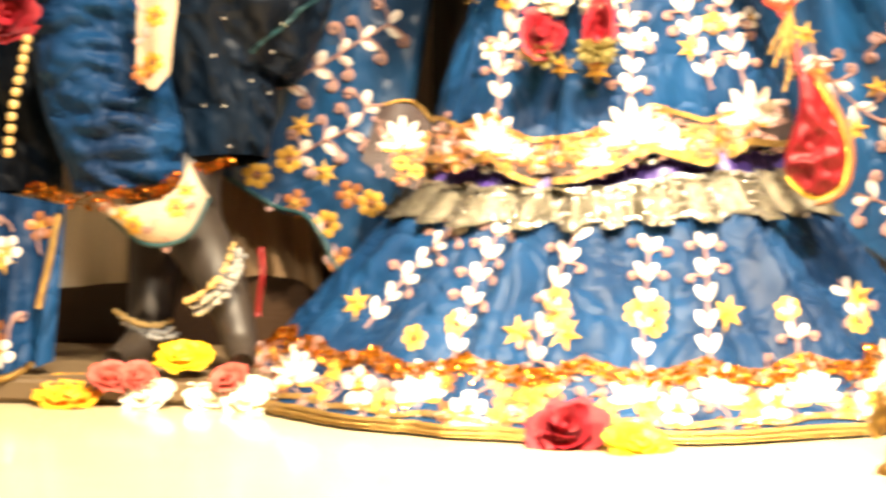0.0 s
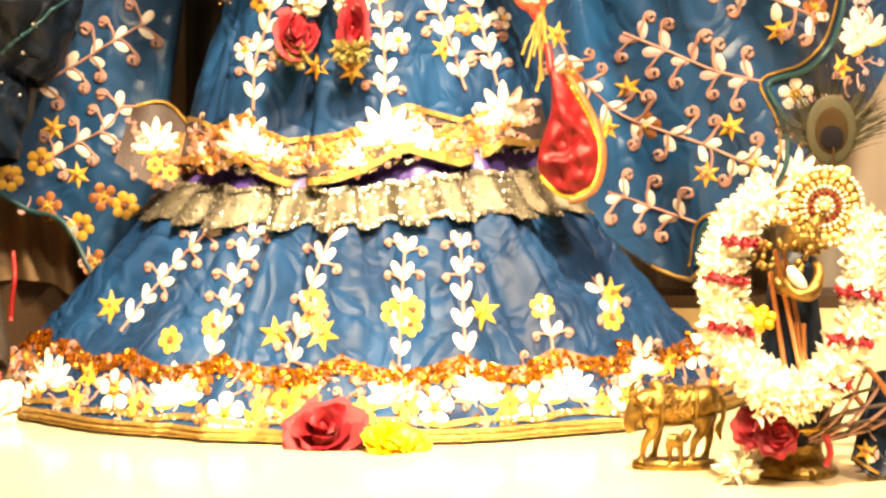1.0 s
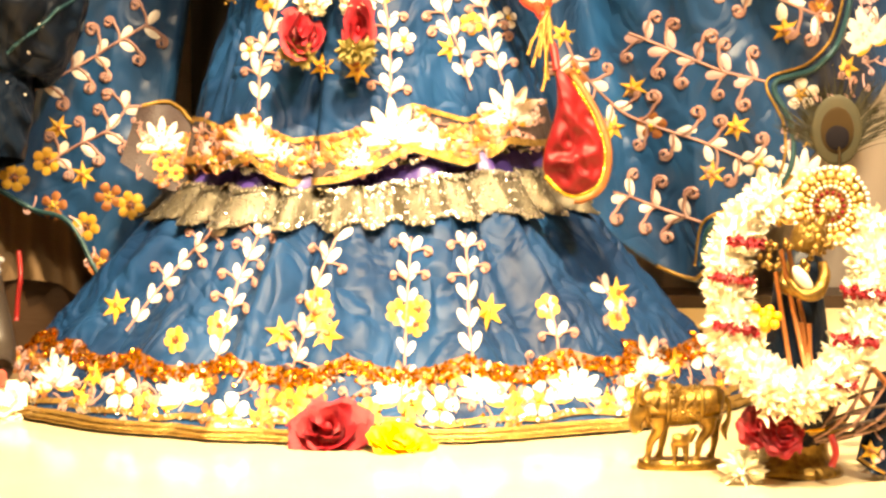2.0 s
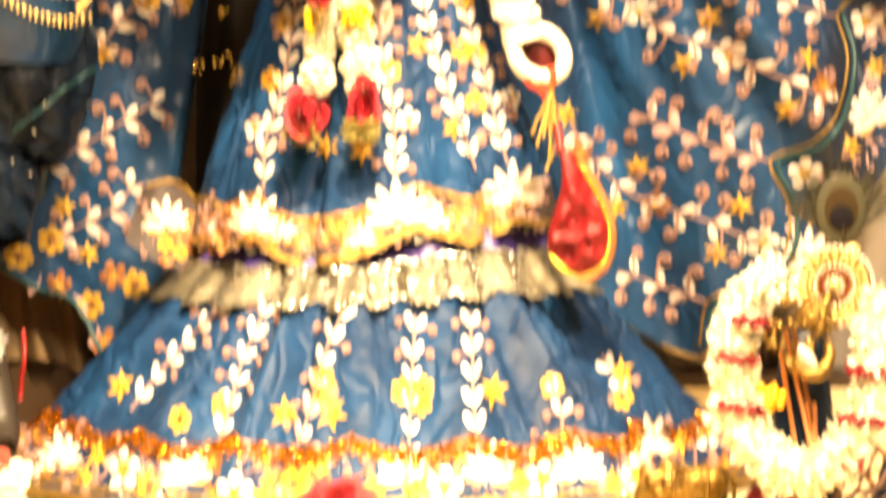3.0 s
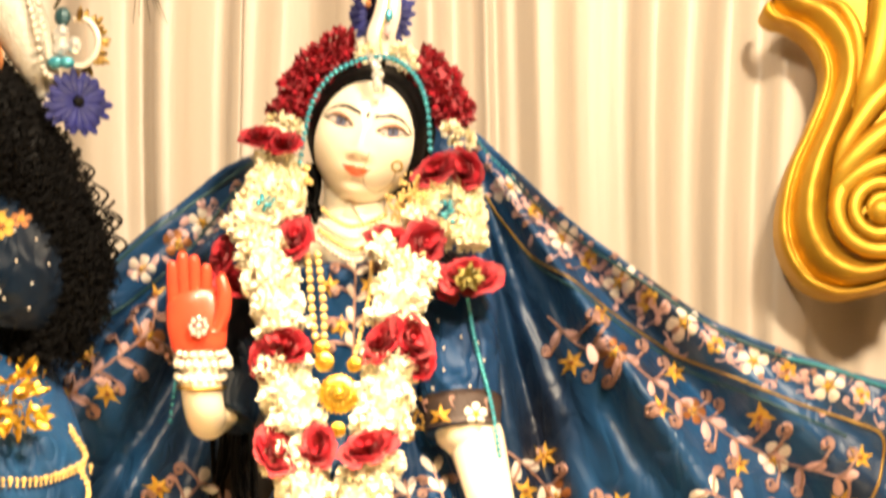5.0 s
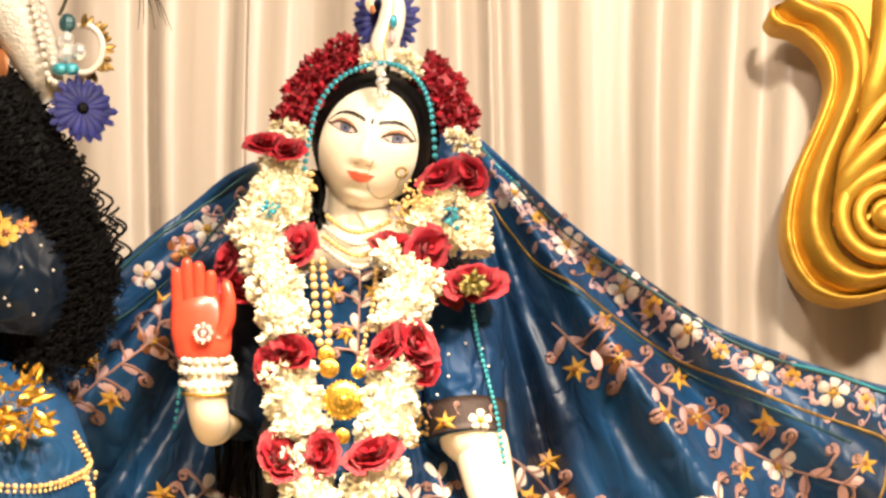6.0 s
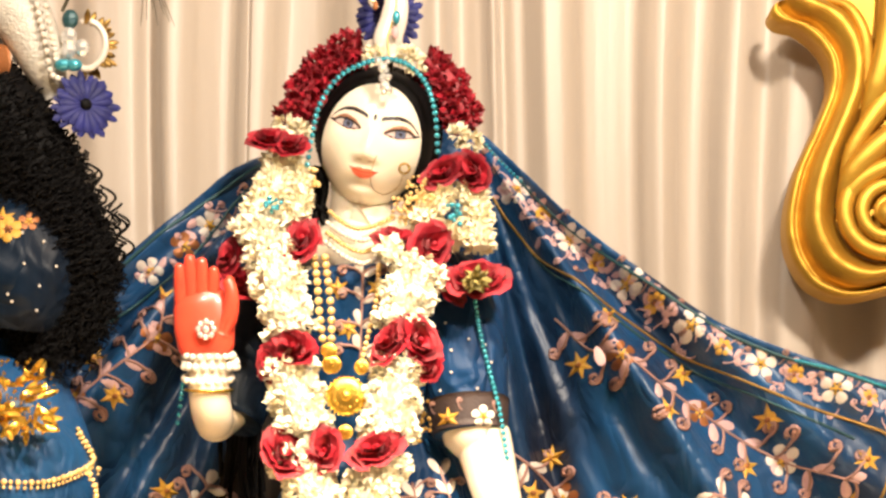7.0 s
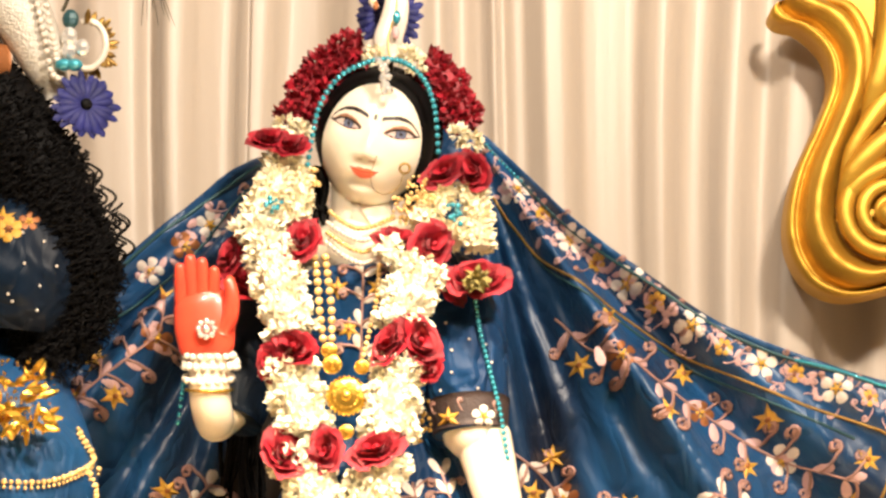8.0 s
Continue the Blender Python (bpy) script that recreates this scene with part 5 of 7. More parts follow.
cluster("earring", "dangling gold filigree earring beside the cheek", "earring", ((-0.036, 0.010, 0.844), (-0.037, 0.010, 0.835), (-0.031, 0.010, 0.827), (-0.041, 0.010, 0.819), (-0.047, 0.010, 0.812), (-0.050, 0.000, 0.824), (-0.028, 0.000, 0.838), (-0.026, 0.000, 0.822)), 0.0023, GOLD_PEARL, 0.010, 16)
cluster("earring", "small gold filigree earring beside the cheek", "earring", ((-0.145, 0.020, 0.857), (-0.142, 0.020, 0.849)), 0.003, GOLD_PEARL, 0.006)
cluster("forehead_jewel", "silver crystal pendant on the forehead", "jewel", ((-0.070, -0.012, 0.966), (-0.070, -0.012, 0.957), (-0.069, -0.012, 0.949), (-0.070, -0.010, 0.942)), 0.0036, CRYSTAL, 0.006)
nose = thing("nose_ring", (-0.048, 0.000, 0.861), "fine gold nose ring hanging on a thin chain", "ring")
s = Soup()
tube(s, [Vector((-0.048, -0.008, 0.859)) + Vector((0.0052 * math.cos(q), 0, 0.0052 * math.sin(q))) for q in np.linspace(0, 2 * math.pi, 21)], 0.0014, 6, caps=False)
part("ring", s.mesh("ring", [BRASS]), nose)
s = Soup()
tube(s, spline([(-0.076, -0.020, 0.870), (-0.081, -0.020, 0.855), (-0.081, -0.018, 0.838), (-0.069, -0.012, 0.831), (-0.054, -0.008, 0.840), (-0.049, -0.008, 0.855)], 24), 0.0005, 5)
part("chain", s.mesh("chain", [BRASS]), nose)

# ---- crest on the head ----


def daisy(name, centre, r, count, mats, direction, label):
    ob = thing(name, centre, label, "flower", "blue daisies")
    for layer in range(2):
        s = Soup()
        for k in range(count):
            a = 2 * math.pi * (k + 0.5 * layer) / count + rnd(-.06, .06)
            petal(s, 0, 0, a, r * rnd(0.74, 0.98) * (1 - 0.16 * layer), r * rnd(0.23, 0.31), 0, 0.45, 0.1, r * 0.10)
        if layer:
            ball(s, (0, 0, r * 0.06), r * 0.17, 1, 10, 6, (1, 1, 0.6))
        m = Vector(direction).to_track_quat("Z", "Y").to_matrix().to_4x4()
        m.translation = Vector(centre) + Vector(direction).normalized() * r * 0.10 * layer
        part("petal_ring", s.mesh("petal_ring", mats), ob, "", m)
    return ob


daisy("blue_daisy", (-0.068, 0.060, 1.040), 0.0384, 19, [BLUE_PETAL, HAIR_BLACK], (0.05, -1, 0.1), "royal blue artificial daisy behind the crest")


def build_crest():
    ob = thing("crest", (-0.065, 0.030, 0.988), "white paisley crest set with pink and teal stones", "ornament")
    c = spline([(-0.065, 0.030, 0.985), (-0.067, 0.030, 1.006), (-0.061, 0.030, 1.028), (-0.059, 0.030, 1.049), (-0.067, 0.030, 1.066), (-0.079, 0.030, 1.063), (-0.084, 0.030, 1.048), (-0.079, 0.030, 1.040)], 40)
    s = Soup()
    tube(s, c, np.interp(np.linspace(0, 1, 40), [0, 0.12, 0.35, 0.6, 0.8, 1], [0.008, 0.016, 0.014, 0.009, 0.005, 0.003]), 12, 0, 0.35)
    part("paisley", s.mesh("paisley", [PEARL]), ob)
    for p, r, m in (((-0.059, 0.018, 1.010), 0.0058, PINK_THREAD), ((-0.058, 0.018, 1.027), 0.0062, TEAL), ((-0.080, 0.020, 1.040), 0.0042, COPPER)):
        s = Soup()
        ball(s, p, r, 0, 10, 8, (0.7, 0.5, 1.2))
        part("stone", s.mesh("stone", [m]), ob)
    s = Soup()
    tube(s, [tuple(v + np.array((0, -0.006, 0))) for v in c], 0.0012, 5)
    part("rim", s.mesh("rim", [GOLD_PEARL]), ob)
    s = Soup()
    tube(s, [(-0.065, 0.040, 0.993), (-0.066, 0.060, 0.977)], 0.004, 6)
    part("pin", s.mesh("pin", [SILVER_CLOTH]), ob)


build_crest()

# ---- red purse ----


def build_purse():
    ob = thing("purse", (0.125, -0.070, 0.215), "teardrop red satin purse with gold bead rim, hanging on a cord", "purse")
    outline = spline([(0.109, -0.070, 0.341), (0.110, -0.075, 0.300), (0.098, -0.080, 0.257), (0.101, -0.080, 0.232), (0.125, -0.080, 0.215), (0.150, -0.080, 0.226), (0.157, -0.080, 0.257), (0.146, -0.075, 0.292), (0.124, -0.070, 0.328)], 60)
    c = np.array((0.126, -0.080, 0.258))
    s = Soup()
    verts = []
    for i, u in enumerate(np.linspace(1, 0, 14)):
        for p in outline:
            q = c + (p - c) * u
            puff = 0.016 * math.sqrt(max(0, 1 - u * u))
            crease = abs(noise.noise((q[0] * 34 + q[2] * 16, 1, q[2] * 30 - q[0] * 12))) + 0.5 * abs(noise.noise((q[0] * 80, 4, q[2] * 60)))
            verts.append((q[0], q[1] - puff + 0.026 * crease * math.sqrt(1 - u), q[2]))
    s.add(verts, grid_faces(14, 60, True))
    part("pouch", s.mesh("pouch", [RED_SATIN]), ob)
    b = Soup()
    back = [(v[0], 2 * -0.072 - v[1] + 0.004, v[2]) for v in verts]
    b.add(back, grid_faces(14, 60, True))
    part("back", b.mesh("back", [COPPER]), ob)
    for off, r, m, nm in ((1.0, 0.0034, JEWEL_GOLD, "bead_rim"), (1.10, 0.0042, COPPER, "gold_piping")):
        t = Soup()
        if nm == "bead_rim":
            for p in spline([tuple(v) for v in outline[22::3]], 40):
                ball(t, c + (p - c) * off, r, 0, 6, 4)
        else:
            tube(t, [c + (p - c) * off for p in outline[30:]], r, 6)
        part(nm, t.mesh(nm, [m]), ob)
    t = Soup()
    tube(t, spline([(0.098, -0.020, 0.393), (0.101, -0.040, 0.370), (0.107, -0.060, 0.358), (0.110, -0.070, 0.336)], 20), 0.004, 6)
    part("cord", t.mesh("cord", [RED_CORD]), ob)
    for k in range(7):
        t = Soup()
        top, low = Vector((0.102, -0.050, 0.399)), Vector((0.097, -0.065, 0.322)) + Vector((0.005 * (k - 3), rnd(-.006, .006), rnd(-.01, .03)))
        tube(t, [top.lerp(low, u) + Vector((rnd(-.0015, .0015), 0, 0)) for u in np.linspace(0, 1, 8)], 0.0018, 5)
        part("tassel_string", t.mesh("tassel_string", [GOLD_TRIM]), ob)


build_purse()

cluster("turquoise_pin", "small turquoise bead pin among the white blossoms", "beads", ((-0.178, -0.030, 0.817), (-0.182, -0.030, 0.812)), 0.0028, TEAL, 0.007)
cluster("turquoise_pin", "small turquoise bead pin among the white blossoms", "beads", ((0.002, -0.020, 0.814), (0.004, -0.020, 0.804)), 0.0028, TEAL, 0.006)
cluster("gold_tassel", "gold bead tassel hanging beside the garland", "tassel", ((-0.032, -0.020, 0.624), (-0.029, -0.020, 0.610), (-0.027, -0.020, 0.596), (-0.030, -0.020, 0.585)), 0.0028, GOLD_TRIM, 0.008)
cluster("yellow_beads", "string of yellow beads at the edge of the tunic", "beads", ((-0.224, 0.020, 0.427), (-0.212, 0.020, 0.416), (-0.215, 0.020, 0.407), (-0.233, 0.030, 0.425), (-0.254, 0.050, 0.420), (-0.229, 0.040, 0.474)), 0.0016, GOLD_TRIM, 0.006)
cluster("yellow_blossoms", "small yellow blossoms tucked under the garland", "flower", ((-0.094, -0.075, 0.465), (-0.083, -0.075, 0.468), (-0.127, -0.075, 0.462)), 0.0042, YELLOW_PETAL, 0.012)

# ---- the dark statue beside it, with its robes ----


def build_dark_statue():
    s = Soup()
    ball(s, (-0.533, 0.100, 0.986), 0.068, 0, 32, 22, (0.85, 0.9, 1.12))
    limb(s, [(-0.535, 0.120, 0.922), (-0.531, 0.130, 0.868), (-0.522, 0.130, 0.775), (-0.510, 0.130, 0.640), (-0.497, 0.140, 0.418), (-0.533, 0.140, 0.374), (-0.534, 0.140, 0.259)], [0.03, 0.045, 0.085, 0.075, 0.08, 0.06, 0.05], 0, 24, 40, 0.8)
    # legs, crossed at the ankle
    limb(s, [(-0.529, 0.120, 0.259), (-0.521, 0.080, 0.183), (-0.484, 0.030, 0.134), (-0.461, 0.000, 0.096), (-0.446, -0.020, 0.058), (-0.436, -0.060, 0.042)], [0.042, 0.036, 0.030, 0.022, 0.018, 0.012])
    limb(s, [(-0.565, 0.140, 0.259), (-0.564, 0.130, 0.155), (-0.565, 0.110, 0.096), (-0.564, 0.080, 0.056), (-0.566, 0.020, 0.044), (-0.573, -0.040, 0.041)], [0.042, 0.032, 0.027, 0.023, 0.019, 0.011])
    tagged(new("statue", s.mesh("statue", [DARK_STONE])), "dark grey stone temple statue with crossed ankles", "statue")


build_dark_statue()


def wrinkled_tube(pts, radii, mat, name, parent, wrinkle=0.006, rows=70, cols=64, label="", flat=0.85, across=55, along=25):
    s = Soup()
    p = spline(pts, rows)
    tube(s, p, np.interp(np.linspace(0, 1, rows), np.linspace(0, 1, len(radii)), radii), cols, 0, flat, caps=False)
    out = []
    for x, y, z in s.v:
        d = wrinkle * noise.noise((x * along, y * along, z * across)) + 0.5 * wrinkle * noise.noise((x * along * 2.2, y * along, z * across * 2 + 40 * x))
        d += 1.1 * wrinkle * (0.35 - abs(noise.noise((x * along * 1.3 + 30 * z, y * along, z * across * 0.8 + 9 * x))))
        out.append((x + 0.3 * d, y - d, z))
    s.v = out
    return part(name, s.mesh(name, [mat]), parent, label), s


robe = thing("robe", (-0.532, 0.130, 0.210), "blue and midnight silk robes with gold chains and embroidery", "robe")
up_ob, up_soup = wrinkled_tube([(-0.503, 0.120, 0.663), (-0.496, 0.100, 0.613), (-0.487, 0.090, 0.559), (-0.483, 0.090, 0.510), (-0.490, 0.100, 0.440)], [0.085, 0.105, 0.117, 0.117, 0.10], CAPE, "waist_cloth", robe, 0.003, across=14, along=12)
dark_ob, dark_soup = wrinkled_tube([(-0.515, 0.160, 0.503), (-0.494, 0.140, 0.430), (-0.493, 0.130, 0.375), (-0.503, 0.120, 0.332), (-0.496, 0.120, 0.290), (-0.492, 0.110, 0.239)], [0.11, 0.122, 0.105, 0.078, 0.066, 0.05], DARK_SILK, "drape", robe, 0.018, across=9, along=38, label="midnight silk drape with pearl dots")
leg_ob, leg_soup = wrinkled_tube([(-0.646, 0.080, 0.503), (-0.618, 0.060, 0.443), (-0.613, 0.050, 0.373), (-0.596, 0.040, 0.308), (-0.579, 0.030, 0.262), (-0.573, 0.030, 0.215)], [0.09, 0.078, 0.066, 0.068, 0.066, 0.056], SILK, "trouser_leg", robe, 0.012, across=60, along=16)
wrinkled_tube([(-0.768, 0.160, 0.533), (-0.741, 0.150, 0.411), (-0.726, 0.140, 0.313), (-0.719, 0.130, 0.203)], [0.075, 0.062, 0.055, 0.05], DARK_SILK, "drape", robe, 0.012, across=10, along=30)
for n in range(5):
    s = Soup()
    a, b = (((-0.578, 0.000, 0.208), (-0.522, 0.000, 0.214)), ((-0.631, 0.010, 0.204), (-0.575, 0.000, 0.201)), ((-0.506, 0.050, 0.232), (-0.465, 0.070, 0.239)), ((-0.528, 0.000, 0.211), (-0.509, 0.010, 0.228)), ((-0.675, 0.040, 0.214), (-0.631, 0.020, 0.206)))[n]
    for k in range(60):
        p = Vector(a).lerp(Vector(b), k / 59) + Vector((rnd(-.003, .003), rnd(-.03, -.02), rnd(-.006, .006)))
        blossom_petal(s, p, (rnd(-1, 1), -1, rnd(-1, 1)), 0.007, 0.006)
    tagged(part("sequin_trim", s.mesh("sequin_trim", [AMBER], False), robe), kind="stuff")


def build_cuff():
    """A stiff embroidered cuff that hangs in a scallop under the trouser leg."""
    s = Soup()
    top = spline([(-0.593, -0.010, 0.201), (-0.552, -0.025, 0.199), (-0.511, -0.025, 0.215), (-0.499, -0.010, 0.243)], 30)
    low = spline([(-0.582, -0.010, 0.185), (-0.540, -0.025, 0.159), (-0.499, -0.025, 0.167), (-0.478, -0.010, 0.206)], 30)
    s.add([a * (1 - v) + b * v + np.array((0, -0.010 * math.sin(math.pi * v), 0)) for v in np.linspace(0, 1, 10) for a, b in zip(top, low)], grid_faces(10, 30))
    ob = part("cuff", s.mesh("cuff", [CREAM_CLOTH]), robe, "cream embroidered cuff")
    c = Cloth(ob, s)
    for xz in ((-0.552, 0.179), (-0.528, 0.185), (-0.508, 0.197), (-0.566, 0.189), (-0.522, 0.169), (-0.499, 0.214), (-0.496, 0.185)):
        c.sew(random.choice((GOLD_FLOWER, COPPER_FLOWER, CURLS[1], STAR)), xz, 0.011, rnd(0, 6))
    t = Soup()
    tube(t, low + np.array((0, -0.002, 0)), 0.0024, 6)
    part("piping", t.mesh("piping", [TEAL_CLOTH]), ob)


build_cuff()


def hanging_panel(name, top, low, mat, parent, folds, depth, label="", rows=20, cols=60):
    s = Soup()
    a, b = spline(top, cols), spline(low, cols)
    verts = []
    for v in np.linspace(0, 1, rows):
        for j in range(cols):
            p = a[j] * (1 - v) + b[j] * v
            u = j / (cols - 1)
            verts.append((p[0], p[1] + depth * (0.4 + 0.6 * v) * math.sin(2 * math.pi * folds * u + 0.6 * v) + 0.004 * noise.noise((p[0] * 30, v * 3, p[2] * 12)), p[2]))
    s.add(verts, grid_faces(rows, cols))
    return part(name, s.mesh(name, [mat]), parent, label), s


sash_ob, sash_soup = hanging_panel("sash_end", [(-0.735, 0.000, 0.215), (-0.688, 0.000, 0.207), (-0.630, 0.000, 0.197)], [(-0.755, -0.060, 0.012), (-0.684, -0.060, 0.023), (-0.633, -0.050, 0.041)], SILK, robe, 3, 0.008, "blue embroidered sash end")
CSH = Cloth(sash_ob, sash_soup)
for xz, d in (((-0.688, 0.151), FLOWER), ((-0.693, 0.140), STAR), ((-0.686, 0.049), FLOWER), ((-0.695, 0.069), COPPER_FLOWER), ((-0.655, 0.175), COPPER_FLOWER), ((-0.677, 0.064), CURLS[1]), ((-0.682, 0.169), CURLS[-1]), ((-0.650, 0.146), CURLS[1])):
    CSH.sew(d, xz, 0.0165, rnd(0, 1))
CSH.cord("gold_hem", [(-0.714, 0.019), (-0.678, 0.025), (-0.651, 0.038)], 0.004, GOLD_TRIM)
CSH.cord("gold_hem", [(-0.637, 0.187), (-0.641, 0.146), (-0.648, 0.093)], 0.004, GOLD_TRIM)
emb_ob, emb_soup = hanging_panel("front_panel", [(-0.546, -0.030, 0.439), (-0.522, -0.035, 0.439), (-0.502, -0.030, 0.439)], [(-0.548, -0.035, 0.332), (-0.530, -0.040, 0.315), (-0.514, -0.035, 0.332)], CREAM_CLOTH, robe, 1, 0.003, "cream embroidered front panel")
CEM = Cloth(emb_ob, emb_soup)
for xz, d in (((-0.530, 0.343), GOLD_FLOWER), ((-0.536, 0.366), PINK_LEAVES), ((-0.527, 0.389), GOLD_FLOWER), ((-0.541, 0.395), PINK_CURLS[1]), ((-0.542, 0.332), COPPER_FLOWER)):
    CEM.sew(d, xz, 0.012, rnd(0, 2))
dots = Soup()
CD = Cloth(dark_ob, dark_soup)
for xz in ((-0.474, 0.389), (-0.485, 0.350), (-0.451, 0.324), (-0.475, 0.298), (-0.498, 0.298), (-0.472, 0.256), (-0.428, 0.355), (-0.416, 0.384), (-0.439, 0.444), (-0.399, 0.405), (-0.413, 0.382), (-0.427, 0.354), (-0.395, 0.340), (-0.435, 0.311)):
    got = CD.at(*xz)
    if got:
        ball(dots, got[0], 0.0017, 0, 6, 4)
tagged(part("pearl_dots", dots.mesh("pearl_dots", [PEARL]), dark_ob), kind="stuff")
CD.cord("piping", [(-0.447, 0.354), (-0.413, 0.384), (-0.379, 0.416), (-0.362, 0.439)], 0.002, TEAL_CLOTH)
CUP = Cloth(up_ob, up_soup)


def chain(pts, r=0.0034):
    s = Soup()
    for k, p in enumerate(spline(pts, 30)):
        got = CUP.at(p[0], p[1])
        q = got[0] + got[1] * 0.003 if got else Vector((p[0], 0.0, p[1]))
        ball(s, q, r * (1.0 if k % 2 else 0.75), 0, 7, 5)
        ball(s, q + Vector((0, -0.001, -0.0055)), r * 0.6, 0, 6, 4)
    part("gold_chain", s.mesh("gold_chain", [GOLD_PEARL]), robe)


chain([(-0.386, 0.596), (-0.372, 0.567), (-0.386, 0.549), (-0.415, 0.538), (-0.460, 0.537)])
chain([(-0.372, 0.564), (-0.355, 0.530), (-0.364, 0.505), (-0.397, 0.498), (-0.431, 0.505), (-0.460, 0.517)])
chain([(-0.355, 0.524), (-0.358, 0.493), (-0.385, 0.471), (-0.420, 0.477), (-0.460, 0.501)])


def build_gold_bow():
    ob = thing("gold_flower", (-0.423, -0.020, 0.611), "glittering gold filigree leaf ornament pinned to the robe", "ornament")
    c = Vector((-0.425, -0.022, 0.614))
    for k in range(46):
        s = Soup()
        a = rnd(0, 2 * math.pi)
        petal(s, 0, 0, a, rnd(0.014, 0.026), rnd(0.006, 0.011), 0, 0.4, 0.8)
        m = Euler((radians(90 + rnd(-55, 55)), rnd(-.5, .5), rnd(-.7, .7))).to_matrix().to_4x4()
        m.translation = c + Vector((rnd(-.030, .020), rnd(-.012, .010), rnd(-.026, .030)))
        part("leaf", s.mesh("leaf", [JEWEL_GOLD if k % 3 else GOLD], False), ob, "", m)
    s = Soup()
    for _ in range(150):
        d = Vector((rnd(-1, 1), rnd(-1, 0), rnd(-1, 1)))
        ball(s, c + Vector((d.x * 0.036 - 0.008, d.y * 0.014, d.z * 0.038 + 0.006)), rnd(0.0010, 0.0024), 0, 5, 4)
    tagged(part("glitter", s.mesh("glitter", [JEWEL_GOLD], False), ob), kind="stuff")


build_gold_bow()
# blue sleeve in shadow: the shade is given by the darker silk
sleeve_ob, sleeve_soup = wrinkled_tube([(-0.488, 0.070, 0.831), (-0.465, 0.050, 0.791), (-0.450, 0.040, 0.748), (-0.456, 0.050, 0.705)], [0.05, 0.066, 0.066, 0.05], DARK_SILK, "sleeve", robe, 0.004, across=20, along=20)
dots = Soup()
CSL = Cloth(sleeve_ob, sleeve_soup)
for xz in ((-0.433, 0.758), (-0.418, 0.736), (-0.416, 0.783), (-0.445, 0.720), (-0.449, 0.727), (-0.386, 0.738), (-0.437, 0.791), (-0.421, 0.712), (-0.403, 0.758)):
    got = CSL.at(*xz)
    if got:
        ball(dots, got[0], 0.0019, 0, 6, 4)
tagged(part("pearl_dots", dots.mesh("pearl_dots", [PEARL]), sleeve_ob), kind="stuff")
CSL.sew(GOLD_FLOWER, (-0.451, 0.794), 0.015)
CSL.sew(COPPER_FLOWER, (-0.432, 0.804), 0.011)
CSL.sew(STAR, (-0.459, 0.805), 0.015)


def build_curls():
    """Long black ringlets over the shoulder."""
    s = Soup()
    core = [(-0.516, 0.060, 0.976), (-0.463, 0.050, 0.912), (-0.428, 0.050, 0.845), (-0.401, 0.060, 0.781), (-0.407, 0.070, 0.717), (-0.435, 0.070, 0.669)]
    tube(s, spline(core, 30), np.interp(np.linspace(0, 1, 30), [0, 0.3, 0.6, 0.85, 1], [0.046, 0.047, 0.042, 0.033, 0.016]), 20)
    wig = thing("wig", (-0.43, 0.06, 0.67), "long curly black hair over the dark statue's shoulder", "wig")
    part("hair_mass", s.mesh("hair_mass", [HAIR_BLACK]), wig)
    s = Soup()
    p = spline(core, 40)
    for n in range(2300):
        u = rnd(0, 0.95)
        i = int(u * 39)
        a = rnd(0, 2 * math.pi)
        width = np.interp(u, [0, 0.3, 0.6, 0.85, 1], [0.054, 0.056, 0.052, 0.044, 0.030]) * rnd(0.88, 1.10)
        c = Vector(p[i]) + Vector((math.cos(a) * width, -abs(math.sin(a)) * width * 0.85, rnd(-.012, .018)))
        fall = Vector((rnd(-.3, .45), rnd(-.25, .2), -1)).normalized()
        across = fall.orthogonal().normalized()
        other = fall.cross(across)
        r, turns, ph, long = rnd(0.0025, 0.0055), rnd(9, 17), rnd(0, 6), rnd(0.018, 0.036)
        pts = [c + fall * long * w + (across * math.cos(ph + turns * w) + other * math.sin(ph + turns * w)) * r for w in np.linspace(0, 1, 17)]
        tube(s, pts, np.linspace(0.0012, 0.0006, 17), 4)
    for top in ((-0.376, 0.050, 0.876), (-0.361, 0.050, 0.852), (-0.351, 0.050, 0.834), (-0.353, 0.050, 0.809), (-0.345, 0.050, 0.821)):
        ph = rnd(0, 6)
        pts = [Vector(top) + Vector((0.010 * w + 0.007 * math.cos(ph + 11 * w), 0.006 * math.sin(ph + 11 * w), -0.045 * w)) for w in np.linspace(0, 1, 26)]
        tube(s, pts, 0.0015, 5)
    tagged(part("curl_fringe", s.mesh("curl_fringe", [HAIR_BLACK]), wig), kind="stuff")


build_curls()

turban = thing("turban", (-0.455, 0.050, 1.016), "shimmering silver cloth turban with pearl strings", "turban")
s = Soup()
tube(s, spline([(-0.518, 0.050, 1.091), (-0.478, 0.035, 1.062), (-0.449, 0.030, 1.023), (-0.428, 0.030, 0.980), (-0.415, 0.040, 0.946)], 24), np.interp(np.linspace(0, 1, 24), [0, 0.4, 0.8, 1], [0.05, 0.034, 0.022, 0.013]), 16, 0, 0.7)
part("silver_roll", s.mesh("silver_roll", [GLITTER_CLOTH]), turban)
bead_string("pearl_row", [(-0.437, 0.005, 1.053), (-0.430, 0.005, 1.022), (-0.423, 0.005, 0.995), (-0.416, 0.010, 0.963), (-0.402, 0.020, 0.957)], 0.0036, PEARL, turban, 24)
bead_string("pearl_row", [(-0.427, 0.005, 1.053), (-0.421, 0.005, 1.022), (-0.414, 0.005, 0.995), (-0.412, 0.010, 0.978)], 0.0034, PEARL, turban, 20)
s = Soup()
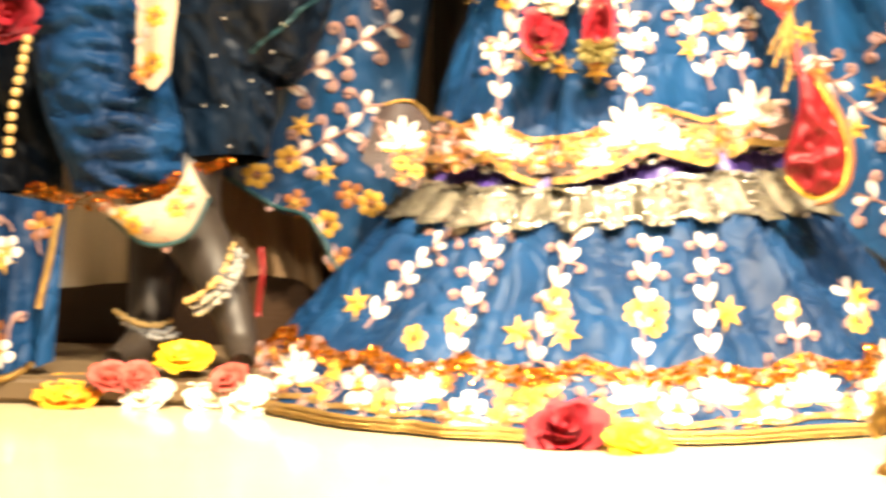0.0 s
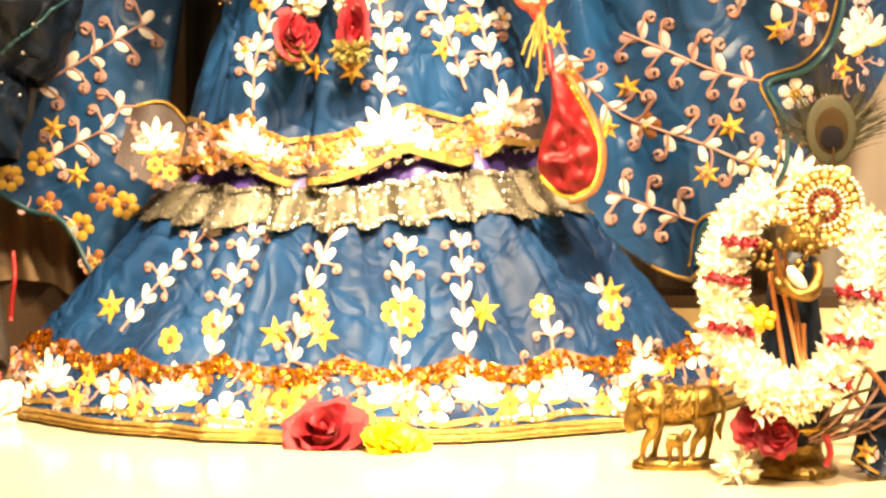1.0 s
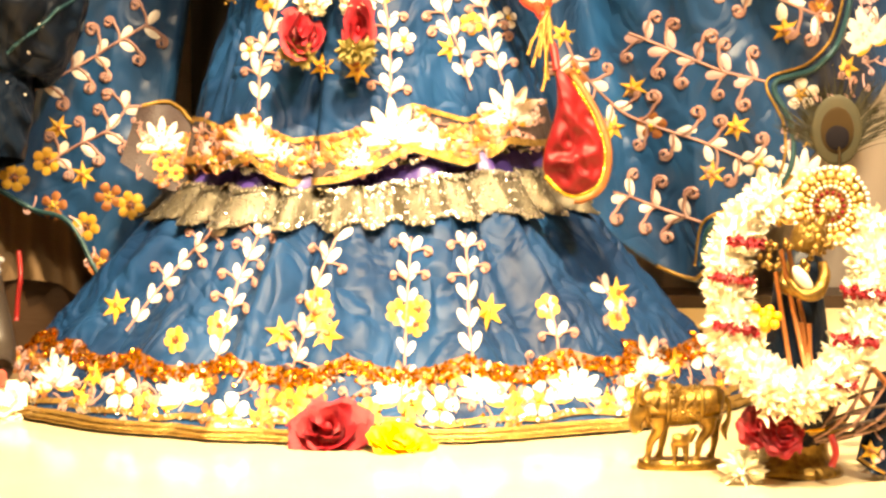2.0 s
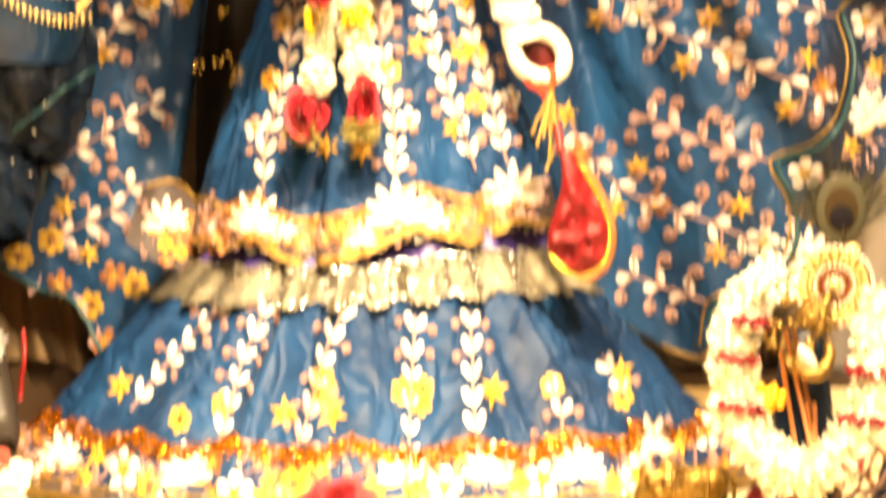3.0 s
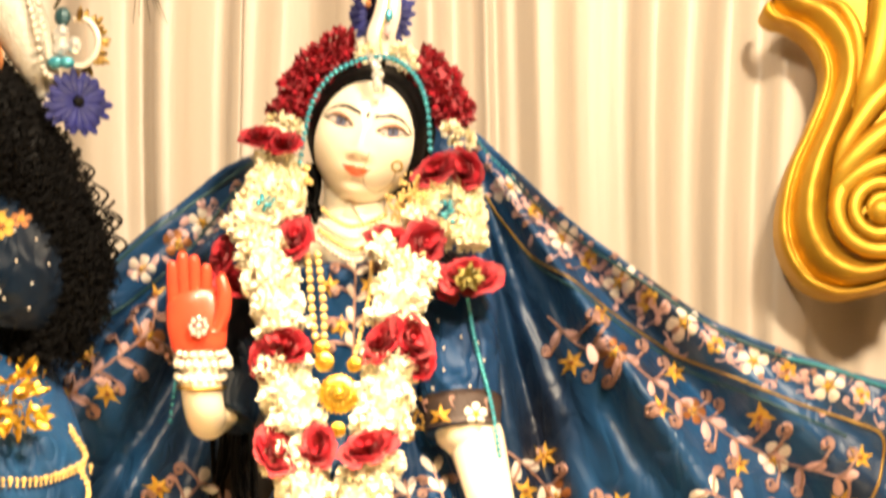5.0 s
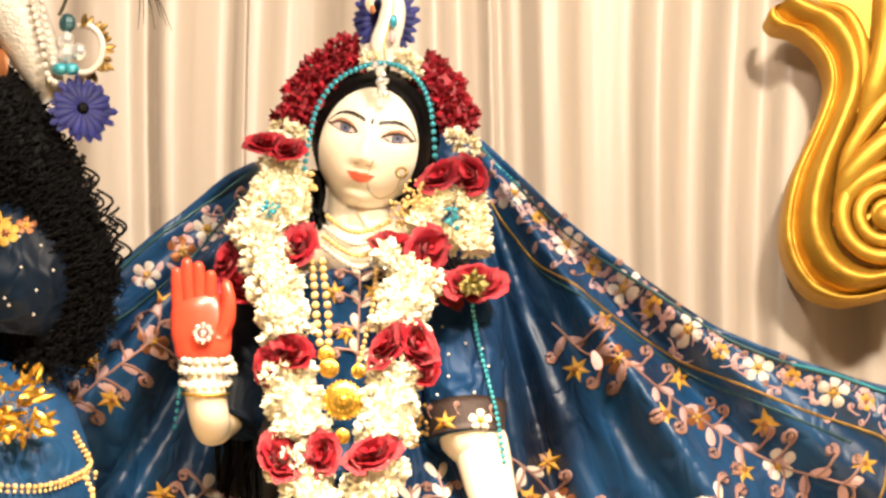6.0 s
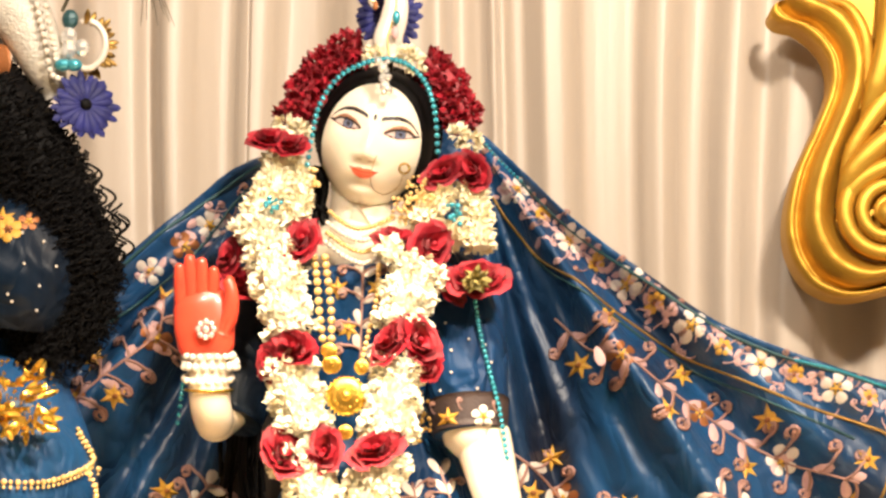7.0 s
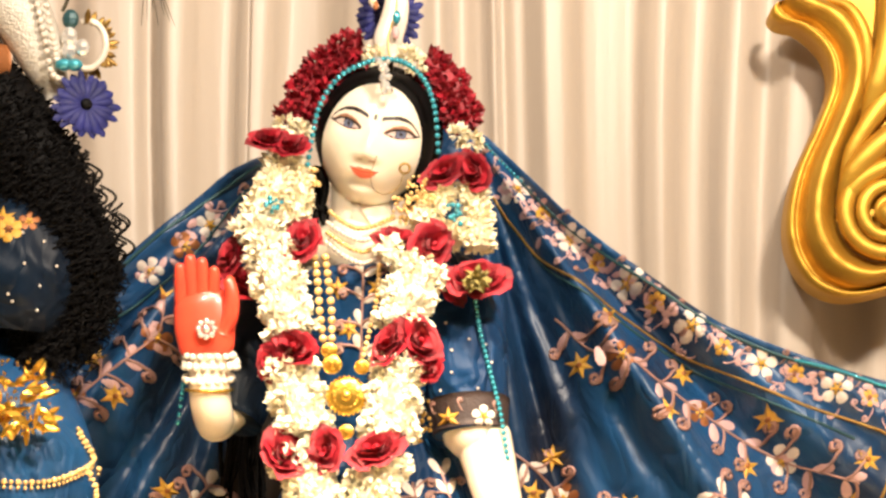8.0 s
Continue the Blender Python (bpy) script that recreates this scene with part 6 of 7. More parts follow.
tube(s, spline([(-0.553, 0.060, 1.019), (-0.494, 0.010, 0.981), (-0.471, 0.030, 0.980)], 14), 0.02, 10, 0, 0.7)
part("orange_band", s.mesh("orange_band", [COPPER]), turban)
daisy("blue_daisy", (-0.382, 0.020, 0.931), 0.0378, 19, [BLUE_PETAL, HAIR_BLACK], (0.45, -1, 0.1), "royal blue artificial daisy tucked in the black curls")


def build_turban_jewel():
    ob = thing("turban_jewel", (-0.386, 0.030, 0.999), "gold leaf jewel with crystals and turquoise bead on the turban", "jewel")
    c = Vector((-0.387, 0.030, 0.998))
    for k in range(15):
        a = -1.5 + k * 0.21 + rnd(-.05, .05)
        s = Soup()
        petal(s, 0, 0, a, rnd(0.012, 0.019), 0.0075, 0, 0.25, 1.2, 0.023)
        m = Euler((radians(90 + rnd(-25, 25)), 0, 0.2)).to_matrix().to_4x4()
        m.translation = c
        part("gold_leaf", s.mesh("gold_leaf", [BRASS], False), ob, "", m)
    s = Soup()
    tube(s, [c + Vector((0.004 + 0.020 * math.cos(a), -0.004, 0.026 * math.sin(a))) for a in np.linspace(-1.9, 1.9, 30)], 0.0036, 8)
    part("cream_ring", s.mesh("cream_ring", [PEARL]), ob)
    for p, r, m in (((-0.400, 0.020, 1.024), 0.010, TEAL_CLOTH), ((-0.401, 0.020, 1.005), 0.010, CRYSTAL), ((-0.401, 0.020, 0.990), 0.009, CRYSTAL), ((-0.387, 0.020, 0.993), 0.009, CRYSTAL)):
        s = Soup()
        ball(s, p, r, 0, 8, 6, (0.9, 0.7, 1.1))
        part("stone", s.mesh("stone", [m], False), ob)
    s = Soup()
    for x in ((-0.404, 0.010, 0.972), (-0.393, 0.010, 0.972)):
        ball(s, x, 0.0078, 0, 12, 8, (1.2, 1, 0.85))
    part("turquoise_bead", s.mesh("turquoise_bead", [TEAL]), ob)
    for k in range(7):
        s = Soup()
        a, b = Vector((-0.338, 0.030, 1.085)), Vector((-0.309, 0.030, 1.030)) + Vector((0.006 * (k - 3), 0, rnd(-.012, .012)))
        tube(s, spline([a, a.lerp(b, 0.5) + Vector((0.006, 0, 0.004)), b], 12), np.linspace(0.0009, 0.0003, 12), 4)
        part("feather_barb", s.mesh("feather_barb", [FEATHER]), ob)
    s = Soup()
    tube(s, spline([(-0.414, 0.050, 1.041), (-0.390, 0.040, 1.082), (-0.338, 0.030, 1.085)], 14), 0.002, 6)
    part("feather_quill", s.mesh("feather_quill", [FEATHER]), ob)


build_turban_jewel()

# ---- anklets ----


def anklet(pts, label):
    ob = thing("anklet", pts[1], label, "anklet", "anklets")
    for off, m in ((0.0, CRYSTAL), (0.007, GOLD_PEARL), (-0.006, CRYSTAL)):
        s = Soup()
        for p in spline(pts, 17):
            ball(s, Vector(p) + Vector((-0.7 * off + rnd(-.0015, .0015), -0.001 + rnd(-.002, .001), off + rnd(-.0015, .0015))), rnd(0.0020, 0.0042), 0, 6, 4)
        part("stone_row", s.mesh("stone_row", [m], False), ob)


anklet([(-0.496, -0.015, 0.094), (-0.473, -0.030, 0.107), (-0.454, -0.035, 0.128), (-0.449, -0.010, 0.152)], "sparkling crystal and gold anklet on the crossed ankle")
anklet([(-0.585, 0.050, 0.077), (-0.562, 0.030, 0.067), (-0.541, 0.030, 0.063), (-0.530, 0.060, 0.065)], "silver crystal anklet on the standing ankle")

# ---- cloths and pedestal behind the feet ----
cloth = thing("altar_cloth", (-0.638, 0.180, 0.138), "greyish white cloth hanging behind the feet", "cloth")
hanging_panel("panel", [(-0.692, 0.160, 0.198), (-0.639, 0.160, 0.199), (-0.585, 0.160, 0.199)], [(-0.687, 0.160, 0.095), (-0.637, 0.150, 0.101), (-0.588, 0.160, 0.105)], WHITE_CLOTH, cloth, 2, 0.006)
cloth = thing("altar_cloth", (-0.446, 0.240, 0.136), "tan brown cloth hanging in folds behind the statues", "cloth")
hanging_panel("panel", [(-0.529, 0.240, 0.268), (-0.465, 0.240, 0.269), (-0.382, 0.240, 0.269)], [(-0.530, 0.240, 0.097), (-0.444, 0.230, 0.105), (-0.372, 0.240, 0.070)], TAN_CLOTH, cloth, 3.5, 0.010)


def build_pedestal():
    ob = thing("pedestal", (-0.545, 0.100, 0.024), "low dark wooden pedestal under the dark statue", "pedestal")
    s = Soup()
    box(s, (-0.80, 0.245, 0.0), (-0.30, 0.30, 0.18))
    part("back_board", s.mesh("back_board", [WOOD], False), ob)
    bm = bmesh.new()
    bmesh.ops.create_cube(bm, size=1)
    for v in bm.verts:
        v.co = Vector((-0.60 + v.co.x * 0.44, 0.08 + v.co.y * 0.30, 0.014 + v.co.z * 0.028))
    bmesh.ops.bevel(bm, geom=bm.edges[:], offset=0.006, segments=3, affect="EDGES")
    me = bpy.data.meshes.new("base_slab")
    bm.to_mesh(me)
    me.materials.append(BROWN_STONE)
    part("base_slab", me, ob)


build_pedestal()
red = thing("red_tassel", (-0.447, 0.100, 0.110), "thin red cord hanging behind the ankle", "cord")
s = Soup()
tube(s, spline([(-0.449, 0.120, 0.145), (-0.444, 0.100, 0.122), (-0.447, 0.100, 0.098), (-0.449, 0.100, 0.074)], 12), 0.0028, 8)
part("strand", s.mesh("strand", [RED_CORD]), red)

# ---- loose flowers on the platform ----


def loose_rose(place, size, data, label, category="flower", direction=(0, -0.5, 1), group="flowers on the platform"):
    ob = thing("rose", place, label, category, group)
    p = Vector(place) + Vector((0, 0, size * 0.5))
    part("petals", data, ob, "", facing(p, direction, size, rnd(0, 6)))
    s = Soup()
    ball(s, Vector(place) + Vector((0, size * 0.3, size * 0.16)), size * 0.3, 0, 10, 6, (1, 1, 0.5))
    part("calyx", s.mesh("calyx", [LEAF]), ob)
    return ob


BIG_ROSE = rose_mesh(RED_PETAL, "petals", 5.0, ((3, 0.22, 1.25), (4, 0.42, 1.05), (6, 0.66, 0.8), (7, 0.9, 0.5), (7, 1.05, 0.25)))
BIG_YELLOW = rose_mesh(YELLOW_PETAL, "petals", 5.0, ((4, 0.3, 0.7), (6, 0.6, 0.55), (8, 0.9, 0.35), (8, 1.0, 0.15)))
BIG_WHITE = rose_mesh(WHITE_PETAL, "petals", 5.0, ((4, 0.3, 0.9), (6, 0.6, 0.7), (8, 0.9, 0.4)))
BIG_ORANGE = rose_mesh(ORANGE_PETAL, "petals", 5.0, ((5, 0.3, 0.6), (7, 0.6, 0.5), (9, 0.9, 0.3)))
CORAL = rose_mesh(CORAL_PETAL, "petals", 5.0, ((3, 0.3, 1.0), (5, 0.6, 0.7), (6, 0.85, 0.4)))
loose_rose((-0.103, -0.283, 0.000), 0.034, BIG_ROSE, "large crimson fabric rose lying by the skirt hem", direction=(-0.1, -0.75, 0.8))
loose_rose((-0.036, -0.302, -0.002), 0.0265, BIG_YELLOW, "bright yellow fabric rose lying by the skirt hem", direction=(0.25, -0.45, 0.9))
loose_rose((-0.610, -0.075, 0.000), 0.034, BIG_ORANGE, "orange yellow marigold lying on the platform", direction=(0, -0.45, 1))
for x, k in (((-0.529, -0.081, 0.000), 0.026), ((-0.466, -0.074, 0.000), 0.024), ((-0.424, -0.092, 0.000), 0.028), ((-0.524, 0.037, 0.000), 0.026)):
    loose_rose(x, k, BIG_WHITE, "white fabric rose lying on the platform", direction=(rnd(-.3, .3), -0.6, 0.8))
for x, k in (((-0.567, -0.075, 0.020), 0.022), ((-0.540, -0.070, 0.022), 0.020), ((-0.447, -0.075, 0.023), 0.020)):
    loose_rose(x, k, CORAL, "faded pale red rose lying on the pedestal edge", direction=(rnd(-.3, .3), -0.6, 0.7))
loose_rose((-0.498, -0.050, 0.039), 0.026, BIG_YELLOW, "yellow fabric rose lying on the white roses", direction=(0, -0.5, 1))
loose_rose((-0.683, -0.020, 0.377), 0.030, ROSE, "red rose pinned to the blue robe", direction=(0.1, -1, 0), group="roses on the robe")
string = thing("bead_string", (-0.666, -0.030, 0.320), "gold and white bead string hanging on the robe", "beads")
bead_string("bead_row", [(-0.661, -0.030, 0.366), (-0.667, -0.035, 0.332), (-0.676, -0.035, 0.292), (-0.682, -0.030, 0.251)], 0.0052, GOLD_PEARL, string, 20)


def tuberose(place, label):
    ob = thing("tuberose_bloom", place, label, "flower", "fallen tuberose")
    s = Soup()
    p = Vector(place) + Vector((0, 0, 0.010))
    for _ in range(46):
        d = Vector((rnd(-1, 1), rnd(-1, 0.4), rnd(-0.45, 0.8))).normalized()
        blossom_petal(s, p + d * 0.003, d, 0.019 * rnd(0.8, 1.1), 0.0075)
    part("petals", s.mesh("petals", [WHITE_PETAL], False), ob)


tuberose((0.245, -0.467, 0.000), "white tuberose bloom lying beside the brass pot")
tuberose((0.262, -0.420, 0.000), "white tuberose bloom lying beside the brass pot")
tuberose((0.367, -0.432, 0.000), "white tuberose bloom lying on the platform")

# ---- brass cow with calf ----


def build_cow():
    s = Soup()
    o = Vector((0.200, -0.392, 0.000))
    k = 0.000462
    at = lambda x, y, z: o + Vector(((x - 1202) * k, y, (828 - z) * k))
    lathe(s, o, [(0.0, 0.0), (0.98, 0.0), (1.0, 0.10), (0.97, 0.22), (0.0, 0.22)], 40, 0)
    s.v = [((v[0] - o.x) * 0.036 + o.x, (v[1] - o.y) * 0.017 + o.y, (v[2] - o.z) * 0.036 + o.z) for v in s.v]
    limb(s, [at(1150, 0, 712), at(1165, 0, 712), at(1200, 0, 714), at(1245, 0, 710), at(1272, 0, 705), at(1282, 0, 706)], [0.010, 0.0165, 0.0172, 0.0165, 0.0145, 0.006], 0, 20, 30)
    limb(s, [at(1150, -0.003, 722), at(1143, -0.005, 738), at(1146, -0.004, 752)], [0.008, 0.0042, 0.001], 0, 10, 12)
    limb(s, [at(1172, 0, 690), at(1168, 0, 682), at(1158, 0, 684)], [0.012, 0.009, 0.006])
    limb(s, [at(1166, 0, 706), at(1146, -0.005, 702), at(1130, -0.010, 716), at(1119, -0.013, 740), at(1124, -0.015, 758)], [0.014, 0.0095, 0.0090, 0.0058, 0.0042], 0, 16, 20)
    for dy in (-0.010, 0.006):
        limb(s, [at(1136, dy - 0.004, 708), at(1146, dy * 2.2 - 0.004, 712), at(1158, dy * 2.6 - 0.004, 716)], [0.0015, 0.0034, 0.0008], 0, 8, 10)
        limb(s, [at(1136, dy - 0.004, 704), at(1124, dy * 1.8 - 0.004, 692), at(1128, dy * 1.8 - 0.004, 676), at(1136, dy * 1.5 - 0.004, 668)], [0.003, 0.0024, 0.0018, 0.0006], 0, 8, 10)
    for x, x2, y in ((1160, 1142, -0.011), (1172, 1168, 0.009), (1250, 1232, -0.011), (1266, 1264, 0.009)):
        limb(s, [at(x, y, 728), at(x + 2, y, 752), at(x2 + 5, y, 776), at(x2 + 1, y, 798), at(x2 - 3, y, 812)], [0.0095, 0.0052, 0.0034, 0.0024, 0.0042], 0, 12, 16)
    limb(s, [at(1276, 0.0, 694), at(1291, 0, 706), at(1292, 0, 735), at(1284, 0, 755), at(1288, 0, 776)], [0.003, 0.0022, 0.0020, 0.0036, 0.0008], 0, 8, 14)
    limb(s, [at(1186, -0.014, 772), at(1200, -0.014, 772), at(1214, -0.014, 775)], [0.005, 0.0065, 0.005], 0, 10, 12)
    limb(s, [at(1214, -0.014, 772), at(1222, -0.014, 760), at(1228, -0.014, 752)], [0.004, 0.004, 0.003], 0, 8, 10)
    for x in (1190, 1210):
        limb(s, [at(x, -0.014, 776), at(x + 1, -0.015, 800), at(x + 1, -0.015, 818)], [0.0035, 0.0022, 0.0026], 0, 8, 10)
    for x in (1178, 1240):
        tube(s, [at(x, 0, 712) + Vector((0, 0.0182 * math.cos(q), 0.0182 * math.sin(q))) for q in np.linspace(0, 2 * math.pi, 25)], 0.0018, 6, 0, caps=False)
    for _ in range(120):
        x, q = rnd(1184, 1234), rnd(math.pi * 0.5, math.pi * 1.25)
        ball(s, at(x, 0.0172 * math.cos(q), 712) + Vector((0, 0, 0.0172 * math.sin(q))), rnd(0.001, 0.0022), 0, 5, 4)
    for n in range(4):
        tube(s, spline([at(1158 - 4 * n, -0.013, 692 + 6 * n), at(1154 - 5 * n, -0.0155, 708 + 6 * n), at(1160 - 6 * n, -0.013, 726 + 5 * n)], 10), 0.0016, 5)
    tagged(new("cow_figurine", s.mesh("cow_figurine", [BRASS])), "small worn brass figurine of a cow with calf", "figurine")


build_cow()

# ---- brass pot with garlanded figurine ----
POT = Vector((0.297, -0.420, 0.000))


def build_pot():
    ob = thing("brass_pot", POT, "small polished brass pedestal pot on the platform", "pot")
    s = Soup()
    lathe(s, POT, [(0.0, 0.0), (0.036, 0.0), (0.038, 0.003), (0.036, 0.007), (0.028, 0.011), (0.025, 0.018), (0.024, 0.026), (0.028, 0.033), (0.036, 0.038), (0.039, 0.042), (0.036, 0.045), (0.0, 0.045)], 48)
    part("body", s.mesh("body", [BRASS]), ob)
    s = Soup()
    tube(s, [POT + Vector((0.0385 * math.cos(q), 0.0385 * math.sin(q), 0.0425)) for q in np.linspace(0, 2 * math.pi, 49)], 0.0018, 6, caps=False)
    part("rim", s.mesh("rim", [GOLD]), ob)


build_pot()


def build_figurine():
    s = Soup()
    limb(s, [POT + Vector((0, 0, 0.044)), (0.293, -0.440, 0.068), (0.292, -0.440, 0.115), (0.292, -0.440, 0.153), (0.296, -0.440, 0.176), (0.301, -0.440, 0.192)], [0.030, 0.030, 0.026, 0.021, 0.020, 0.010], 0, 20, 30)
    ball(s, (0.300, -0.440, 0.196), 0.016, 1, 16, 12, (1, 1, 1.15))
    limb(s, [(0.285, -0.450, 0.175), (0.276, -0.465, 0.164), (0.291, -0.475, 0.158), (0.303, -0.470, 0.156)], [0.008, 0.007, 0.006, 0.005], 1, 10, 16)
    tagged(new("figurine", s.mesh("figurine", [DARK_SILK, BRASS])), "small brass figurine dressed in blue on the pot", "figurine")


build_figurine()


def build_halo():
    ob = thing("jewelled_halo", (0.322, -0.410, 0.223), "round cream and gold beaded halo with red centre", "ornament")
    c = Vector((0.321, -0.415, 0.224))
    s = Soup()
    ball(s, c, 0.031, 0, 32, 12, (1, 0.10, 1))
    part("disc", s.mesh("disc", [GOLD_TRIM]), ob)
    for r, n, size, m in ((0.007, 10, 0.0018, PEARL), (0.0115, 14, 0.0020, RED_SATIN), (0.0165, 24, 0.0019, PEARL), (0.0205, 24, 0.0022, GOLD_PEARL), (0.026, 20, 0.0034, GOLD_PEARL), (0.032, 40, 0.0022, PEARL)):
        s = Soup()
        for k in range(n):
            a = 2 * math.pi * k / n
            ball(s, c + Vector((r * math.cos(a), -0.0035, r * math.sin(a))), size, 0, 7, 5)
        part("stone_ring", s.mesh("stone_ring", [m]), ob)
    s = Soup()
    ball(s, c + Vector((0, -0.004, 0)), 0.005, 0, 10, 6)
    part("centre_stone", s.mesh("centre_stone", [GOLD_PEARL]), ob)
    for x, z in ((1395, 385), (1405, 355), (1425, 310), (1500, 305), (1530, 400), (1490, 425), (1440, 420)):
        s = Soup()
        ball(s, c + Vector(((x - 1468) * 0.00046, -0.002, (365 - z) * 0.00046)), 0.0065, 0, 9, 6, (1.2, 0.5, 1))
        part("corner_stone", s.mesh("corner_stone", [GOLD_PEARL]), ob)
    s = Soup()
    tube(s, [c + Vector((0, 0.003, 0)), Vector((0.302, -0.435, 0.190))], 0.004, 8)
    part("stem", s.mesh("stem", [BRASS]), ob)


build_halo()
small_garland = thing("small_garland", (0.283, -0.470, 0.082), "white blossom garland with red bands hung on the figurine", "garland")
rope = ([(0.277, -0.430, 0.234), (0.255, -0.430, 0.220), (0.237, -0.440, 0.195), (0.234, -0.450, 0.154), (0.239, -0.460, 0.113), (0.257, -0.475, 0.089)], [(0.257, -0.475, 0.089), (0.276, -0.485, 0.077), (0.292, -0.485, 0.075), (0.314, -0.475, 0.087), (0.324, -0.470, 0.100)], [(0.324, -0.470, 0.100), (0.344, -0.460, 0.127), (0.350, -0.450, 0.168), (0.354, -0.440, 0.195), (0.362, -0.430, 0.213)])
for pts in rope:
    s = Soup()
    petal_rope(s, pts, 0.0195, 0.004, 13, 0.0115)
    tagged(part("white_blossoms", s.mesh("white_blossoms", [WHITE_PETAL], False), small_garland), kind="stuff")
for p in ((0.249, -0.460, 0.196), (0.235, -0.465, 0.167), (0.238, -0.475, 0.128), (0.342, -0.470, 0.156), (0.334, -0.480, 0.118), (0.315, -0.485, 0.084)):
    s = Soup()
    petal_rope(s, [Vector(p) + Vector((-0.016, 0, 0.002)), Vector(p), Vector(p) + Vector((0.016, 0, -0.002))], 0.0045, 0.004, 7, 0.008)
    part("red_band", s.mesh("red_band", [RED_PETAL], False), small_garland)
s = Soup()
for _ in range(60):
    d = Vector((rnd(-1, 1), -1, rnd(-1, 0.6))).normalized()
    blossom_petal(s, Vector((0.280, -0.490, 0.071)) + Vector((rnd(-.022, .022), 0, rnd(-.01, .01))), d, 0.020, 0.0085)
part("hanging_blooms", s.mesh("hanging_blooms", [CREAM_PETAL], False), small_garland)
for p, k in (((0.266, -0.412, 0.000), 0), ((0.291, -0.420, 0.000), 1)):
    q = Vector((0.257, -0.480, 0.049)) if k == 0 else Vector((0.274, -0.490, 0.045))
    ob = thing("red_rose", q, "dark red rose tucked into the brass pot", "flower", "roses on the pot")
    part("petals", BIG_ROSE, ob, "", facing(q, (-0.3 + 0.5 * k, -1, 0.4), 0.0165, k))
flute = thing("golden_sticks", (0.292, -0.470, 0.137), "thin gilded sticks standing crosswise before the figurine", "stick")
for a, b in (((0.273, -0.470, 0.192), (0.295, -0.475, 0.089)), ((0.279, -0.465, 0.197), (0.301, -0.470, 0.091)), ((0.290, -0.475, 0.133), (0.296, -0.475, 0.092)), ((0.296, -0.475, 0.132), (0.297, -0.475, 0.096)), ((0.269, -0.470, 0.174), (0.285, -0.475, 0.073))):
    s = Soup()
    tube(s, [a, b], 0.0022, 7)
    part("rod", s.mesh("rod", [COPPER]), flute)
horn = thing("gilt_crescent", (0.296, -0.475, 0.165), "curved polished gilt crescent at the figurine's waist", "ornament")
s = Soup()
tube(s, spline([(0.279, -0.475, 0.169), (0.288, -0.480, 0.157), (0.301, -0.480, 0.157), (0.308, -0.475, 0.170), (0.307, -0.470, 0.181)], 20), np.interp(np.linspace(0, 1, 20), [0, 0.5, 1], [0.003, 0.006, 0.004]), 10)
part("band", s.mesh("band", [BRASS]), horn)
s = Soup()
ball(s, (0.290, -0.478, 0.168), 0.006, 0, 10, 6, (1, 1, 2.2), Euler((0, radians(-35), 0)).to_matrix())
part("white_stone", s.mesh("white_stone", [PEARL]), horn)
cluster("gold_trinkets", "gold beads and trinkets clustered round the figurine's head", "beads", ((0.281, -0.460, 0.203), (0.295, -0.460, 0.208), (0.307, -0.460, 0.196), (0.301, -0.465, 0.185), (0.273, -0.465, 0.187), (0.257, -0.465, 0.185)), 0.0030, BRASS, 0.012)
cluster("gold_flower_pin", "small yellow blossom pinned on the figurine's robe", "flower", ((0.260, -0.475, 0.137), (0.263, -0.475, 0.134)), 0.0042, ORANGE_PETAL, 0.008)


def build_basket():
    """A small cone basket of crossed cane strips that leans on the pot."""
    ob = thing("cane_basket", (0.321, -0.440, 0.035), "small brown woven cane basket leaning on the pot", "basket")
    tip, axis = Vector((0.300, -0.450, 0.033)), (Vector((0.357, -0.430, 0.072)) - Vector((0.300, -0.450, 0.033)))
    a = axis.normalized()
    u = a.orthogonal().normalized()
    w = a.cross(u)
    for k in range(12):
        for turn in (-1, 1):
            s = Soup()
            pts = []
            for v in np.linspace(0.05, 1, 9):
                q = 2 * math.pi * k / 12 + turn * 1.1 * v
                r = 0.034 * v ** 0.7
                pts.append(tip + axis * v + (u * math.cos(q) + w * math.sin(q)) * r)
            tube(s, pts, 0.0016, 5)
            part("cane", s.mesh("cane", [WOOD if turn > 0 else MAUVE_THREAD]), ob)
    s = Soup()
    tube(s, [tip + axis + (u * math.cos(q) + w * math.sin(q)) * 0.034 for q in np.linspace(0, 2 * math.pi, 33)], 0.0026, 6, caps=False)
    part("rim", s.mesh("rim", [COPPER]), ob)
    s = Soup()
    tube(s, spline([(0.315, -0.475, 0.041), (0.318, -0.480, 0.028), (0.315, -0.480, 0.016)], 10), 0.003, 6)
    part("red_tassel", s.mesh("red_tassel", [RED_CORD]), ob)


build_basket()


